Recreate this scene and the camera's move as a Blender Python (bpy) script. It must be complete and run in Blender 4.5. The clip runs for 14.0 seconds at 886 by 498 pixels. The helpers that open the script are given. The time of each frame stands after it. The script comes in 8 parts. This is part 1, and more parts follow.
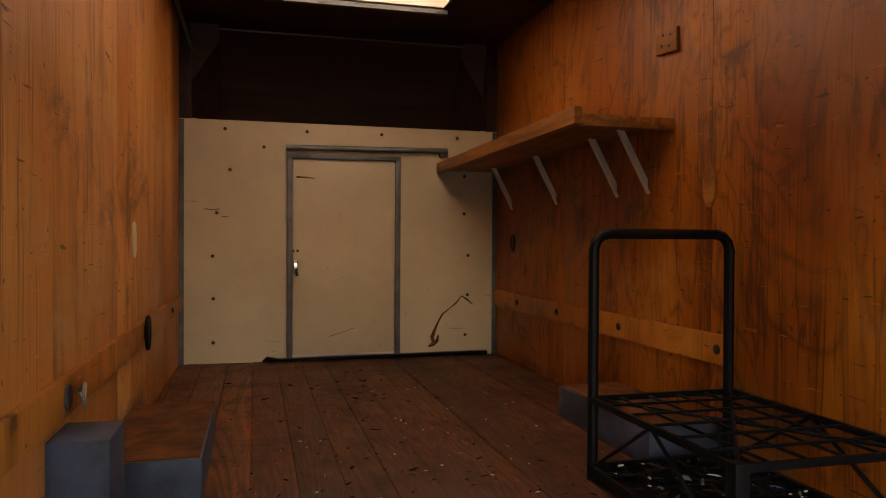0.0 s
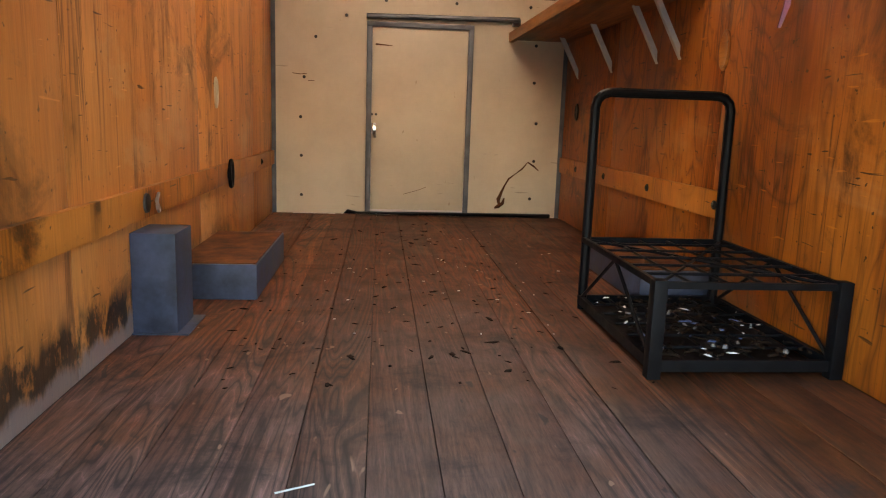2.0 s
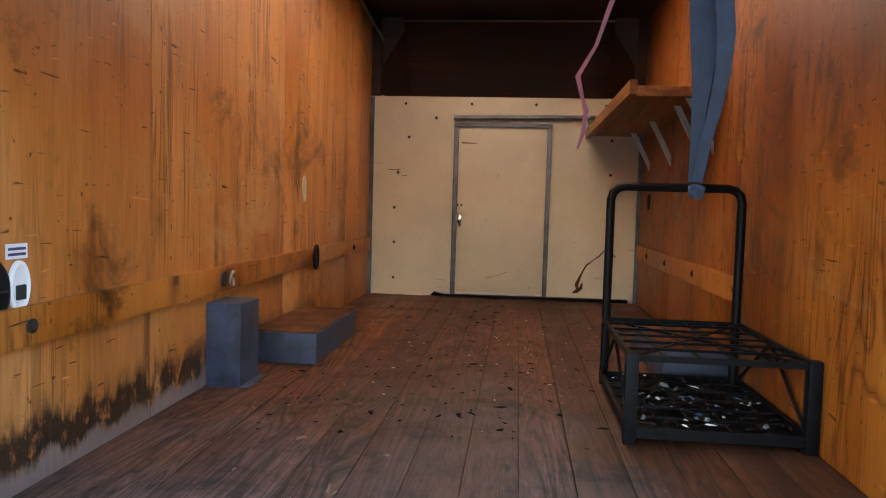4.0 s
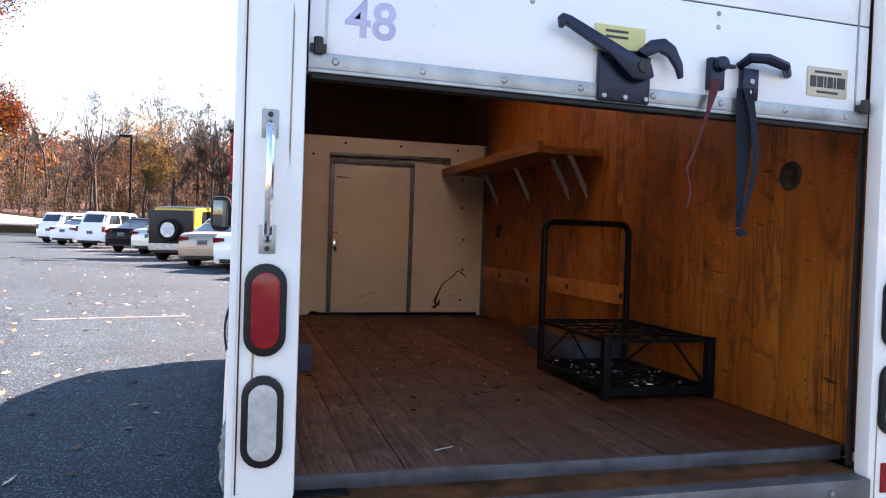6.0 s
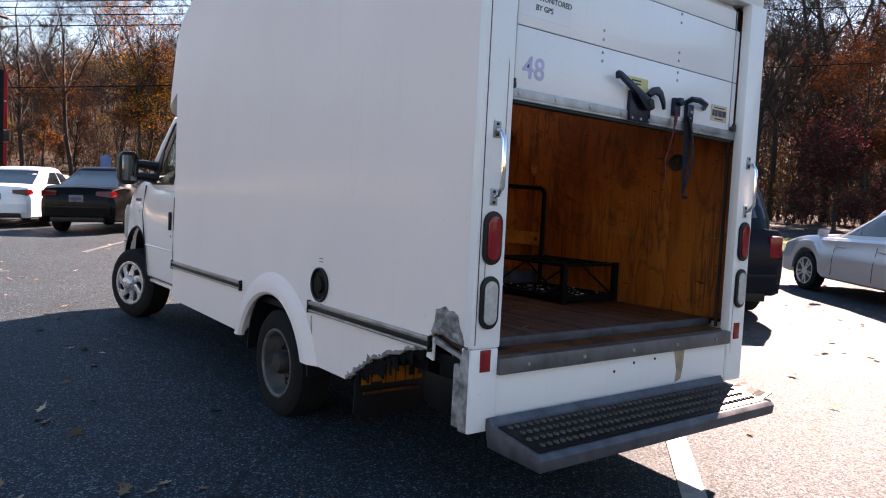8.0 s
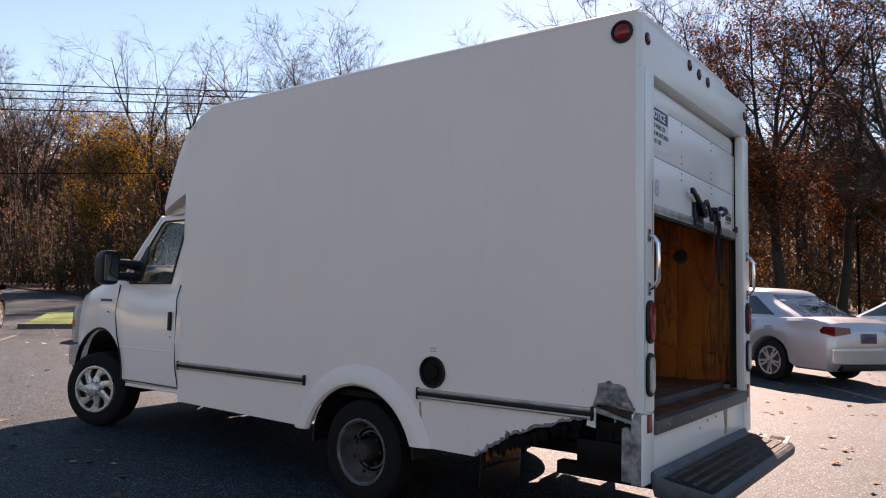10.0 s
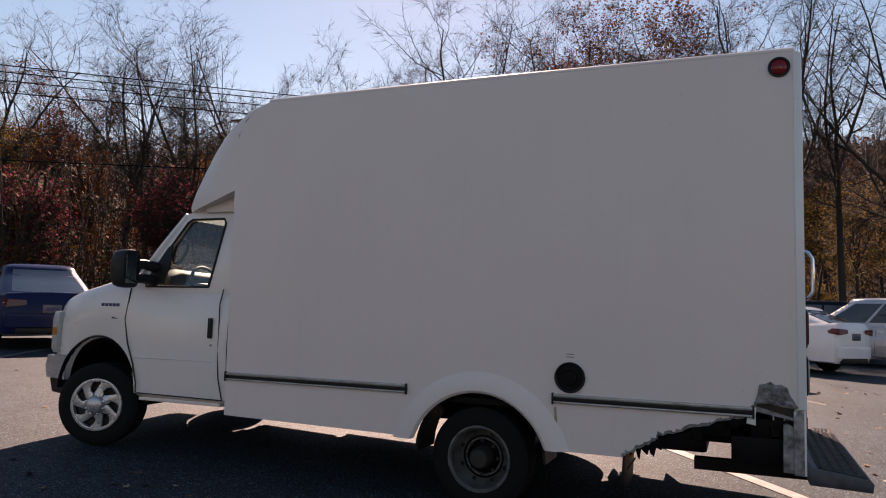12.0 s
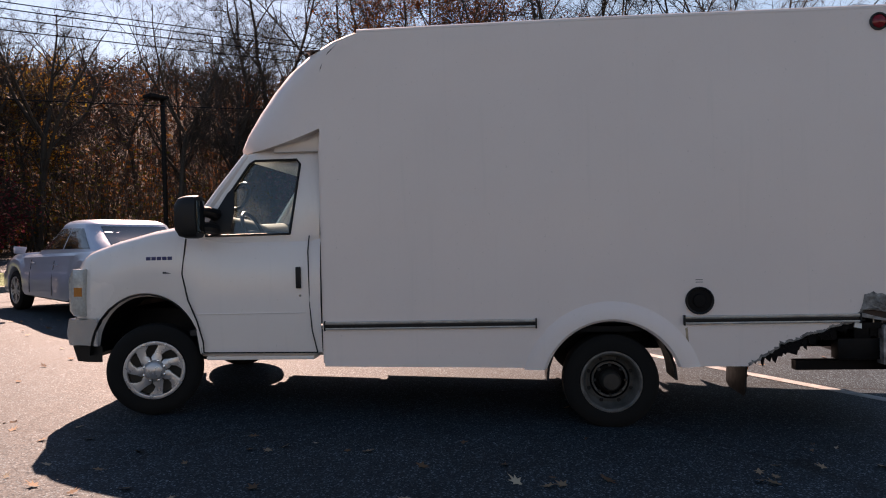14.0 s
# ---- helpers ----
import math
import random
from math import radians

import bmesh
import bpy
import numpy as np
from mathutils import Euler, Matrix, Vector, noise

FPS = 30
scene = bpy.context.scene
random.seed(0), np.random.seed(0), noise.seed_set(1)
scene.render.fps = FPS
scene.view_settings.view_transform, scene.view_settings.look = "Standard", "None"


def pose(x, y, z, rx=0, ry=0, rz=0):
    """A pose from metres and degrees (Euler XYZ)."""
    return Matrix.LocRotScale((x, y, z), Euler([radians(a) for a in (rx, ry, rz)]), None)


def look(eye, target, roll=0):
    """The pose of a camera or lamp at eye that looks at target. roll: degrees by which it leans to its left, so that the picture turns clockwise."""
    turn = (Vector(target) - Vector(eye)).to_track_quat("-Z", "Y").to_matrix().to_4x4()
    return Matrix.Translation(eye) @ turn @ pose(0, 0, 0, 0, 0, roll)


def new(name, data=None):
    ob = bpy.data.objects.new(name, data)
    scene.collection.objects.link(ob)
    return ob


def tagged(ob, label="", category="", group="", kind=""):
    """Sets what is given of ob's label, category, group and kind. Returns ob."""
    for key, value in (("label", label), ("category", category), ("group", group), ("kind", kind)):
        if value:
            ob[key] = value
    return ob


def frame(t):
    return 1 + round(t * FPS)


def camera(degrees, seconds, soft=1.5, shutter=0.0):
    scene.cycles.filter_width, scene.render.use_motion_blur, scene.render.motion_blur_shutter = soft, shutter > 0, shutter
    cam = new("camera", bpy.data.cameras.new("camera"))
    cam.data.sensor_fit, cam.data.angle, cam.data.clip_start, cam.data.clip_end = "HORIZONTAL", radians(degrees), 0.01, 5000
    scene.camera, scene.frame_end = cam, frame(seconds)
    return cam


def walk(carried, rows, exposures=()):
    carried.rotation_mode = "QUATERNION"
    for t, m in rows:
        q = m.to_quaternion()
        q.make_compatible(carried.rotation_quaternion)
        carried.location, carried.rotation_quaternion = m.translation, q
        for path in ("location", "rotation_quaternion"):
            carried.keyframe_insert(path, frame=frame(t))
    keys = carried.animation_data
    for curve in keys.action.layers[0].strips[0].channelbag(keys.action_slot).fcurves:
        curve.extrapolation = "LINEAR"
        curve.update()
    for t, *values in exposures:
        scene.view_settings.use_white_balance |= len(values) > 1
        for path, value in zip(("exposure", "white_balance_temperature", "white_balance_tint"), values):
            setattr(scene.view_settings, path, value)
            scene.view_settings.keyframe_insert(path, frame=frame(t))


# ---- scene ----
cam = camera(63.0, 14.0, soft=1.1)
PATH = [
    (0, (-0.538, -0.428, 1.466), (-0.035, 1.508, 1.443), 0.3),
    (0.5, (-0.5, -0.511, 1.468), (-0.073, 1.443, 1.487), 0.9),
    (1, (-0.436, -0.618, 1.444), (-0.143, 1.359, 1.358), 0.2),
    (1.5, (-0.368, -0.731, 1.411), (-0.108, 1.238, 1.172), 0.4),
    (2, (-0.26, -0.845, 1.382), (-0.082, 1.116, 1.029), 1.9),
    (2.5, (-0.119, -0.922, 1.397), (-0.08, 1.052, 1.076), 0.0),
    (3, (0.076, -0.976, 1.396), (-0.155, 0.993, 1.129), 1.2),
    (3.5, (0.155, -1.053, 1.407), (-0.106, 0.92, 1.214), 1.2),
    (4, (0.115, -1.182, 1.408), (-0.088, 0.804, 1.282), 1.6),
    (4.2, (0.062, -1.268, 1.394), (-0.111, 0.723, 1.309), 1.8),
    (6.3, (-1.299, -1.924, 1.402), (-0.661, -0.029, 1.364), 1.2),
    (6.5, (-1.507, -2.025, 1.44), (-0.829, -0.143, 1.396), 0.9),
    (7, (-2.078, -2.29, 1.394), (-1.402, -0.409, 1.334), 1.6),
    (7.5, (-2.524, -2.342, 1.34), (-1.61, -0.564, 1.286), 4.5),
    (8, (-2.93, -2.278, 1.338), (-1.721, -0.689, 1.214), 2.8),
    (8.2, (-3.135, -2.257, 1.334), (-1.85, -0.726, 1.26), 2.2),
    (10.3, (-4.755, -1.165, 1.299), (-3.134, 0.0, 1.426), 0.2),
    (10.5, (-4.86, -0.998, 1.311), (-3.218, 0.14, 1.41), 0.1),
    (11, (-5.158, -0.611, 1.32), (-3.444, 0.407, 1.482), 2.9),
    (11.5, (-5.374, -0.169, 1.282), (-3.591, 0.717, 1.469), 1.1),
    (12, (-5.622, 0.322, 1.269), (-3.78, 1.083, 1.434), 1.4),
    (12.5, (-5.832, 0.777, 1.242), (-3.92, 1.353, 1.347), 1.0),
    (13, (-5.998, 1.344, 1.266), (-4.054, 1.811, 1.329), 0.0),
    (13.5, (-6.196, 1.992, 1.254), (-4.226, 2.335, 1.25), 1.5),
    (14, (-6.224, 2.632, 1.299), (-4.233, 2.818, 1.283), -1.4),
]
EXPOSURES = [(0.0, 3.75, 13800, 34), (1.0, 4.05, 12700, 33), (2.0, 4.88, 10200, 28), (2.5, 5.2, 9500, 27), (3.0, 4.92, 9300, 27), (4.2, 4.58, 9100, 28), (6.3, 3.1, 8700, 42), (7.0, 2.62, 8700, 41), (8.0, 2.36, 8900, 39),
             (10.3, 1.68, 9400, 40), (12.0, 1.26, 9800, 42), (13.0, 1.22, 9800, 42), (14.0, 1.44, 9700, 42)]
walk(cam, [(t, look(eye, target, roll)) for t, eye, target, roll in PATH], EXPOSURES)

# ---- light ----
SUN_TO = Vector((0.915, 0.403, 0)).normalized()
SUN_EL = radians(36)
sun_dir = Vector((SUN_TO.x * math.cos(SUN_EL), SUN_TO.y * math.cos(SUN_EL), math.sin(SUN_EL)))
world = bpy.data.worlds.new("sky")
scene.world = world
world.use_nodes = True
wn = world.node_tree.nodes
sky = wn.new("ShaderNodeTexSky")
sky.sky_type = "NISHITA"
sky.sun_disc = False
sky.sun_elevation = SUN_EL
sky.sun_rotation = math.atan2(SUN_TO.x, SUN_TO.y)
sky.air_density = 1.0
sky.dust_density = 0.1
sky.ozone_density = 1.2
clear = wn.new("ShaderNodeHueSaturation")
clear.inputs["Hue"].default_value = 0.488
clear.inputs["Saturation"].default_value = 1.25
world.node_tree.links.new(sky.outputs["Color"], clear.inputs["Color"])
world.node_tree.links.new(clear.outputs["Color"], wn["Background"].inputs["Color"])
wn["Background"].inputs["Strength"].default_value = 0.066
sun_data = bpy.data.lights.new("sun", "SUN")
sun_data.energy = 5.0
sun_data.angle = radians(0.55)
sun_data.color = (1.0, 0.98, 0.945)
sun = new("sun", sun_data)
sun.matrix_world = look(sun_dir * 60, (0, 0, 0))

# ---- materials ----
def shader(name):
    m = bpy.data.materials.new(name)
    m.use_nodes = True
    return m, m.node_tree.nodes, m.node_tree.links, m.node_tree.nodes["Principled BSDF"]


def coords(nodes, links, scale=(1, 1, 1), turn=(0, 0, 0), world_space=True):
    """Metres as texture coordinates, in the world or in the object."""
    mp = nodes.new("ShaderNodeMapping")
    mp.inputs["Scale"].default_value = scale
    mp.inputs["Rotation"].default_value = turn
    if world_space:
        g = nodes.new("ShaderNodeNewGeometry")
        links.new(g.outputs["Position"], mp.inputs["Vector"])
    else:
        g = nodes.new("ShaderNodeTexCoord")
        links.new(g.outputs["Object"], mp.inputs["Vector"])
    return mp.outputs["Vector"]


def noise_tex(nodes, links, vec, scale, detail=4, rough=0.55, distort=0.0):
    n = nodes.new("ShaderNodeTexNoise")
    n.inputs["Scale"].default_value = scale
    n.inputs["Detail"].default_value = detail
    n.inputs["Roughness"].default_value = rough
    n.inputs["Distortion"].default_value = distort
    links.new(vec, n.inputs["Vector"])
    return n.outputs["Fac"]


def ramp(nodes, links, fac, stops):
    r = nodes.new("ShaderNodeValToRGB")
    e = r.color_ramp.elements
    while len(e) < len(stops):
        e.new(0.5)
    for el, (p, c) in zip(e, stops):
        el.position = p
        el.color = (*c, 1) if len(c) == 3 else c
    links.new(fac, r.inputs["Fac"])
    return r.outputs["Color"]


def mixc(nodes, links, fac, a, b, mode="MIX"):
    m = nodes.new("ShaderNodeMix")
    m.data_type = "RGBA"
    m.blend_type = mode
    for sock, val in ((0, fac), (6, a), (7, b)):
        if isinstance(val, (int, float)):
            m.inputs[sock].default_value = val
        elif isinstance(val, tuple):
            m.inputs[sock].default_value = (*val, 1) if len(val) == 3 else val
        else:
            links.new(val, m.inputs[sock])
    return m.outputs[2]


def bumped(nodes, links, bsdf, height, strength, dist=0.01):
    b = nodes.new("ShaderNodeBump")
    b.inputs["Strength"].default_value = strength
    b.inputs["Distance"].default_value = dist
    links.new(height, b.inputs["Height"])
    links.new(b.outputs["Normal"], bsdf.inputs["Normal"])


def gray(v):
    return (v, v, v)


def plain(name, col, rough=0.5, metal=0.0, var=0.15, scale=6.0, bump=0.1, coat=0.0, fine=60.0, spread=0.12, spec=0.5):
    """A coat of one colour with stains at two sizes, uneven gloss and slight relief."""
    m, n, l, b = shader(name)
    v = coords(n, l)
    big = noise_tex(n, l, v, scale, 5)
    small = noise_tex(n, l, v, fine, 3)
    lo = tuple(c * (1 - var) for c in col)
    hi = tuple(min(1, c * (1 + var * 0.6)) for c in col)
    c1 = ramp(n, l, big, [(0.3, lo), (0.7, hi)])
    c2 = mixc(n, l, small, gray(1 - var * 0.5), gray(1.0))
    l.new(mixc(n, l, 1.0, c1, c2, "MULTIPLY"), b.inputs["Base Color"])
    l.new(ramp(n, l, big, [(0.2, gray(max(0.02, rough - spread))), (0.8, gray(min(1, rough + spread)))]), b.inputs["Roughness"])
    b.inputs["Metallic"].default_value = metal
    b.inputs["Coat Weight"].default_value = coat
    b.inputs["Specular IOR Level"].default_value = spec
    b.inputs["Coat Roughness"].default_value = 0.06
    if bump:
        bumped(n, l, b, small, bump, 0.003)
    return m


def wood(name, dark, mid, light, axis="z", stretch=18.0, scale=1.0, wear=0.35, rough=0.55, random_tone=0.0, grime=0.0):
    """Softwood: long grain with cathedral figure along one axis, knots, scuffs and stains."""
    m, n, l, b = shader(name)
    k = {"x": (1 / stretch, 1, 1), "y": (1, 1 / stretch, 1), "z": (1, 1, 1 / stretch)}[axis]
    v0 = coords(n, l)
    info = n.new("ShaderNodeObjectInfo")
    shift = n.new("ShaderNodeVectorMath")
    shift.operation = "MULTIPLY_ADD"
    shift.inputs[1].default_value = (7.3, 11.1, 5.7)
    l.new(info.outputs["Random"], shift.inputs[0])
    l.new(v0, shift.inputs[2])
    mp = n.new("ShaderNodeMapping")
    mp.inputs["Scale"].default_value = k
    l.new(shift.outputs["Vector"], mp.inputs["Vector"])
    v = mp.outputs["Vector"]
    field = noise_tex(n, l, v, 2.3 * scale, 3, 0.5, 1.1)
    mul = n.new("ShaderNodeMath")
    mul.operation = "MULTIPLY"
    mul.inputs[1].default_value = 21.0
    l.new(field, mul.inputs[0])
    fr = n.new("ShaderNodeMath")
    fr.operation = "PINGPONG"
    fr.inputs[1].default_value = 1.0
    l.new(mul.outputs[0], fr.inputs[0])
    fibre = noise_tex(n, l, v, 60 * scale, 4, 0.7)
    figure = ramp(n, l, fr.outputs[0], [(0.0, light), (0.55, mid), (1.0, dark)])
    col = mixc(n, l, 0.34, figure, mid)
    col = mixc(n, l, 1.0, col, ramp(n, l, fibre, [(0.25, gray(0.55)), (0.6, gray(1.0))]), "MULTIPLY")
    broad = noise_tex(n, l, v0, 1.3, 5, 0.6)
    bands = noise_tex(n, l, v, 6.5 * scale, 3, 0.6)
    col = mixc(n, l, 1.0, col, ramp(n, l, bands, [(0.36, gray(0.62)), (0.55, gray(1.06))]), "MULTIPLY")
    col = mixc(n, l, 1.0, col, ramp(n, l, broad, [(0.3, gray(1 - wear)), (0.62, gray(1.08))]), "MULTIPLY")
    # small dark knots and dents
    spots = noise_tex(n, l, v0, 13.0, 2, 0.5, 1.5)
    col = mixc(n, l, ramp(n, l, spots, [(0.70, gray(0.0)), (0.78, gray(0.75))]), col, tuple(c * 0.35 for c in dark))
    # pale and dark scratches
    sv = coords(n, l, (1, 1, 1), (0.5, 0.4, 0.3))
    scr = noise_tex(n, l, sv, 24.0, 2, 0.4, 3.0)
    col = mixc(n, l, ramp(n, l, scr, [(0.29, gray(0.7)), (0.33, gray(0.0))]), col, tuple(c * 0.3 for c in dark))
    scr2 = noise_tex(n, l, sv, 9.0, 6, 0.75, 2.0)
    col = mixc(n, l, ramp(n, l, scr2, [(0.66, gray(0.0)), (0.74, gray(0.35))]), col, light)
    if grime:
        dirt = noise_tex(n, l, v0, 4.0, 8, 0.75)
        col = mixc(n, l, ramp(n, l, dirt, [(0.50, gray(0.0)), (0.62, gray(grime))]), col, (0.03, 0.022, 0.016))
    if random_tone:
        tone = ramp(n, l, info.outputs["Random"], [(0.0, gray(1 - random_tone)), (1.0, gray(1.0))])
        col = mixc(n, l, 1.0, col, tone, "MULTIPLY")
    l.new(col, b.inputs["Base Color"])
    l.new(ramp(n, l, broad, [(0.3, gray(rough - 0.15)), (0.7, gray(rough + 0.15))]), b.inputs["Roughness"])
    bumped(n, l, b, fibre, 0.25, 0.002)
    return m


def ply_mat(name, dark, mid, light, scale=1.0, dirt=0.6, squeeze=0.13, rings=19.0, pale=0.45, figure=0.95):
    """Old rotary-cut plywood: uneven upright figure, sparse dark grain lines, knots, gouges, smears and pale scuffs."""
    m, n, l, b = shader(name)
    v0 = coords(n, l)
    info = n.new("ShaderNodeObjectInfo")
    shift = n.new("ShaderNodeVectorMath")
    shift.operation = "MULTIPLY_ADD"
    shift.inputs[1].default_value = (7.3, 11.1, 5.7)
    l.new(info.outputs["Random"], shift.inputs[0])
    l.new(v0, shift.inputs[2])

    def squeezed(k, turn=(0, 0, 0)):
        mp = n.new("ShaderNodeMapping")
        mp.inputs["Scale"].default_value = k
        mp.inputs["Rotation"].default_value = turn
        l.new(shift.outputs["Vector"], mp.inputs["Vector"])
        return mp.outputs["Vector"]

    up = squeezed((1, 1, squeeze))
    tall = squeezed((1, 1, 0.05))
    field = noise_tex(n, l, up, 1.9 * scale, 4, 0.55, 0.9)
    mul = n.new("ShaderNodeMath")
    mul.operation = "MULTIPLY"
    mul.inputs[1].default_value = rings
    l.new(field, mul.inputs[0])
    saw = n.new("ShaderNodeMath")
    saw.operation = "PINGPONG"
    saw.inputs[1].default_value = 1.0
    l.new(mul.outputs[0], saw.inputs[0])
    where = ramp(n, l, noise_tex(n, l, up, 2.6, 4, 0.6), [(0.34, gray(0.25)), (0.50, gray(1.0))])
    lines = ramp(n, l, saw.outputs[0], [(0.0, gray(0.0)), (0.55, gray(0.0)), (0.9, gray(0.58 * figure)), (1.0, gray(figure))])
    fibre = noise_tex(n, l, tall, 110 * scale, 4, 0.7)
    tone = noise_tex(n, l, squeezed((1, 1, 0.4)), 2.2, 6, 0.62)
    col = ramp(n, l, tone, [(0.20, dark), (0.40, mid), (0.62, light)])
    col = mixc(n, l, mixc(n, l, 1.0, lines, where, "MULTIPLY"), col, tuple(k * 0.55 for k in dark))
    col = mixc(n, l, 1.0, col, ramp(n, l, fibre, [(0.3, gray(0.84)), (0.60, gray(1.07))]), "MULTIPLY")
    # thin upright runs, breaking off here and there
    drip = noise_tex(n, l, squeezed((1, 1, 0.045)), 15.0, 3, 0.55, 0.5)
    broken = ramp(n, l, noise_tex(n, l, squeezed((1, 1, 0.3)), 3.0, 4, 0.6), [(0.42, gray(0.0)), (0.56, gray(1.0))])
    col = mixc(n, l, mixc(n, l, 1.0, ramp(n, l, drip, [(0.50, gray(0.0)), (0.525, gray(0.85)), (0.55, gray(0.15)), (0.60, gray(0.0)), (0.64, gray(0.8)), (0.68, gray(0.3))]), broken, "MULTIPLY"), col, tuple(k * 0.42 for k in dark))
    # rubbed pale patches
    rub = noise_tex(n, l, squeezed((1, 0.5, 1)), 1.7, 7, 0.66, 0.5)
    col = mixc(n, l, ramp(n, l, rub, [(0.54, gray(0.0)), (0.72, gray(pale))]), col, (0.56, 0.34, 0.17))
    # knots with a dark eye
    knot = n.new("ShaderNodeTexVoronoi")
    knot.inputs["Scale"].default_value = 2.1
    l.new(squeezed((1, 1, 0.55)), knot.inputs["Vector"])
    rough_edge = n.new("ShaderNodeMath")
    rough_edge.operation = "MULTIPLY_ADD"
    rough_edge.inputs[1].default_value = 0.10
    l.new(noise_tex(n, l, v0, 16, 4, 0.6), rough_edge.inputs[0])
    l.new(knot.outputs["Distance"], rough_edge.inputs[2])
    col = mixc(n, l, ramp(n, l, rough_edge.outputs[0], [(0.075, gray(0.85)), (0.10, gray(0.35)), (0.16, gray(0.0))]), col, tuple(k * 0.25 for k in dark))
    # smears of dirt in patches
    smear = noise_tex(n, l, v0, 2.7, 9, 0.72, 0.6)
    col = mixc(n, l, ramp(n, l, smear, [(0.55, gray(0.0)), (0.66, gray(dirt))]), col, tuple(k * 0.26 for k in dark))
    # short dark gouges, two ways
    for turn, k, seed_k in (((0.5, 0.0, 0.3), (1, 0.16, 1.6), 52.0), ((1.1, 0.2, 0.0), (1, 0.2, 1.4), 40.0)):
        g1 = noise_tex(n, l, squeezed(k, turn), seed_k, 2, 0.45, 0.4)
        col = mixc(n, l, ramp(n, l, g1, [(0.72, gray(0.0)), (0.75, gray(0.85))]), col, tuple(q * 0.18 for q in dark))
        col = mixc(n, l, ramp(n, l, g1, [(0.235, gray(0.6)), (0.27, gray(0.0))]), col, tuple(min(1, q * 1.25) for q in light))
    nick = noise_tex(n, l, v0, 42.0, 2, 0.5)
    col = mixc(n, l, ramp(n, l, nick, [(0.70, gray(0.0)), (0.74, gray(0.8))]), col, tuple(q * 0.2 for q in dark))
    l.new(col, b.inputs["Base Color"])
    l.new(ramp(n, l, tone, [(0.3, gray(0.42)), (0.7, gray(0.62))]), b.inputs["Roughness"])
    bumped(n, l, b, fibre, 0.3, 0.002)
    return m


def scuffed(name, col):
    """Old gloss paint with grey film, scratches and rusty nicks."""
    m, n, l, b = shader(name)
    v = coords(n, l)
    film = noise_tex(n, l, v, 2.0, 7, 0.65)
    c = ramp(n, l, film, [(0.3, tuple(k * 0.80 for k in col)), (0.6, col), (0.8, tuple(k * 1.06 for k in col))])
    s1 = noise_tex(n, l, coords(n, l, (0.25, 1, 1.6), (0.0, 0.25, 0.0)), 20.0, 2, 0.5, 0.5)
    c = mixc(n, l, ramp(n, l, s1, [(0.72, gray(0.0)), (0.76, gray(0.6))]), c, tuple(k * 0.35 for k in col))
    s2 = noise_tex(n, l, coords(n, l, (1, 1, 0.3), (0.0, -0.4, 0.0)), 34.0, 2, 0.5)
    c = mixc(n, l, ramp(n, l, s2, [(0.74, gray(0.0)), (0.78, gray(0.55))]), c, (0.20, 0.11, 0.06))
    l.new(c, b.inputs["Base Color"])
    l.new(ramp(n, l, film, [(0.3, gray(0.5)), (0.7, gray(0.36))]), b.inputs["Roughness"])
    bumped(n, l, b, film, 0.08, 0.01)
    return m


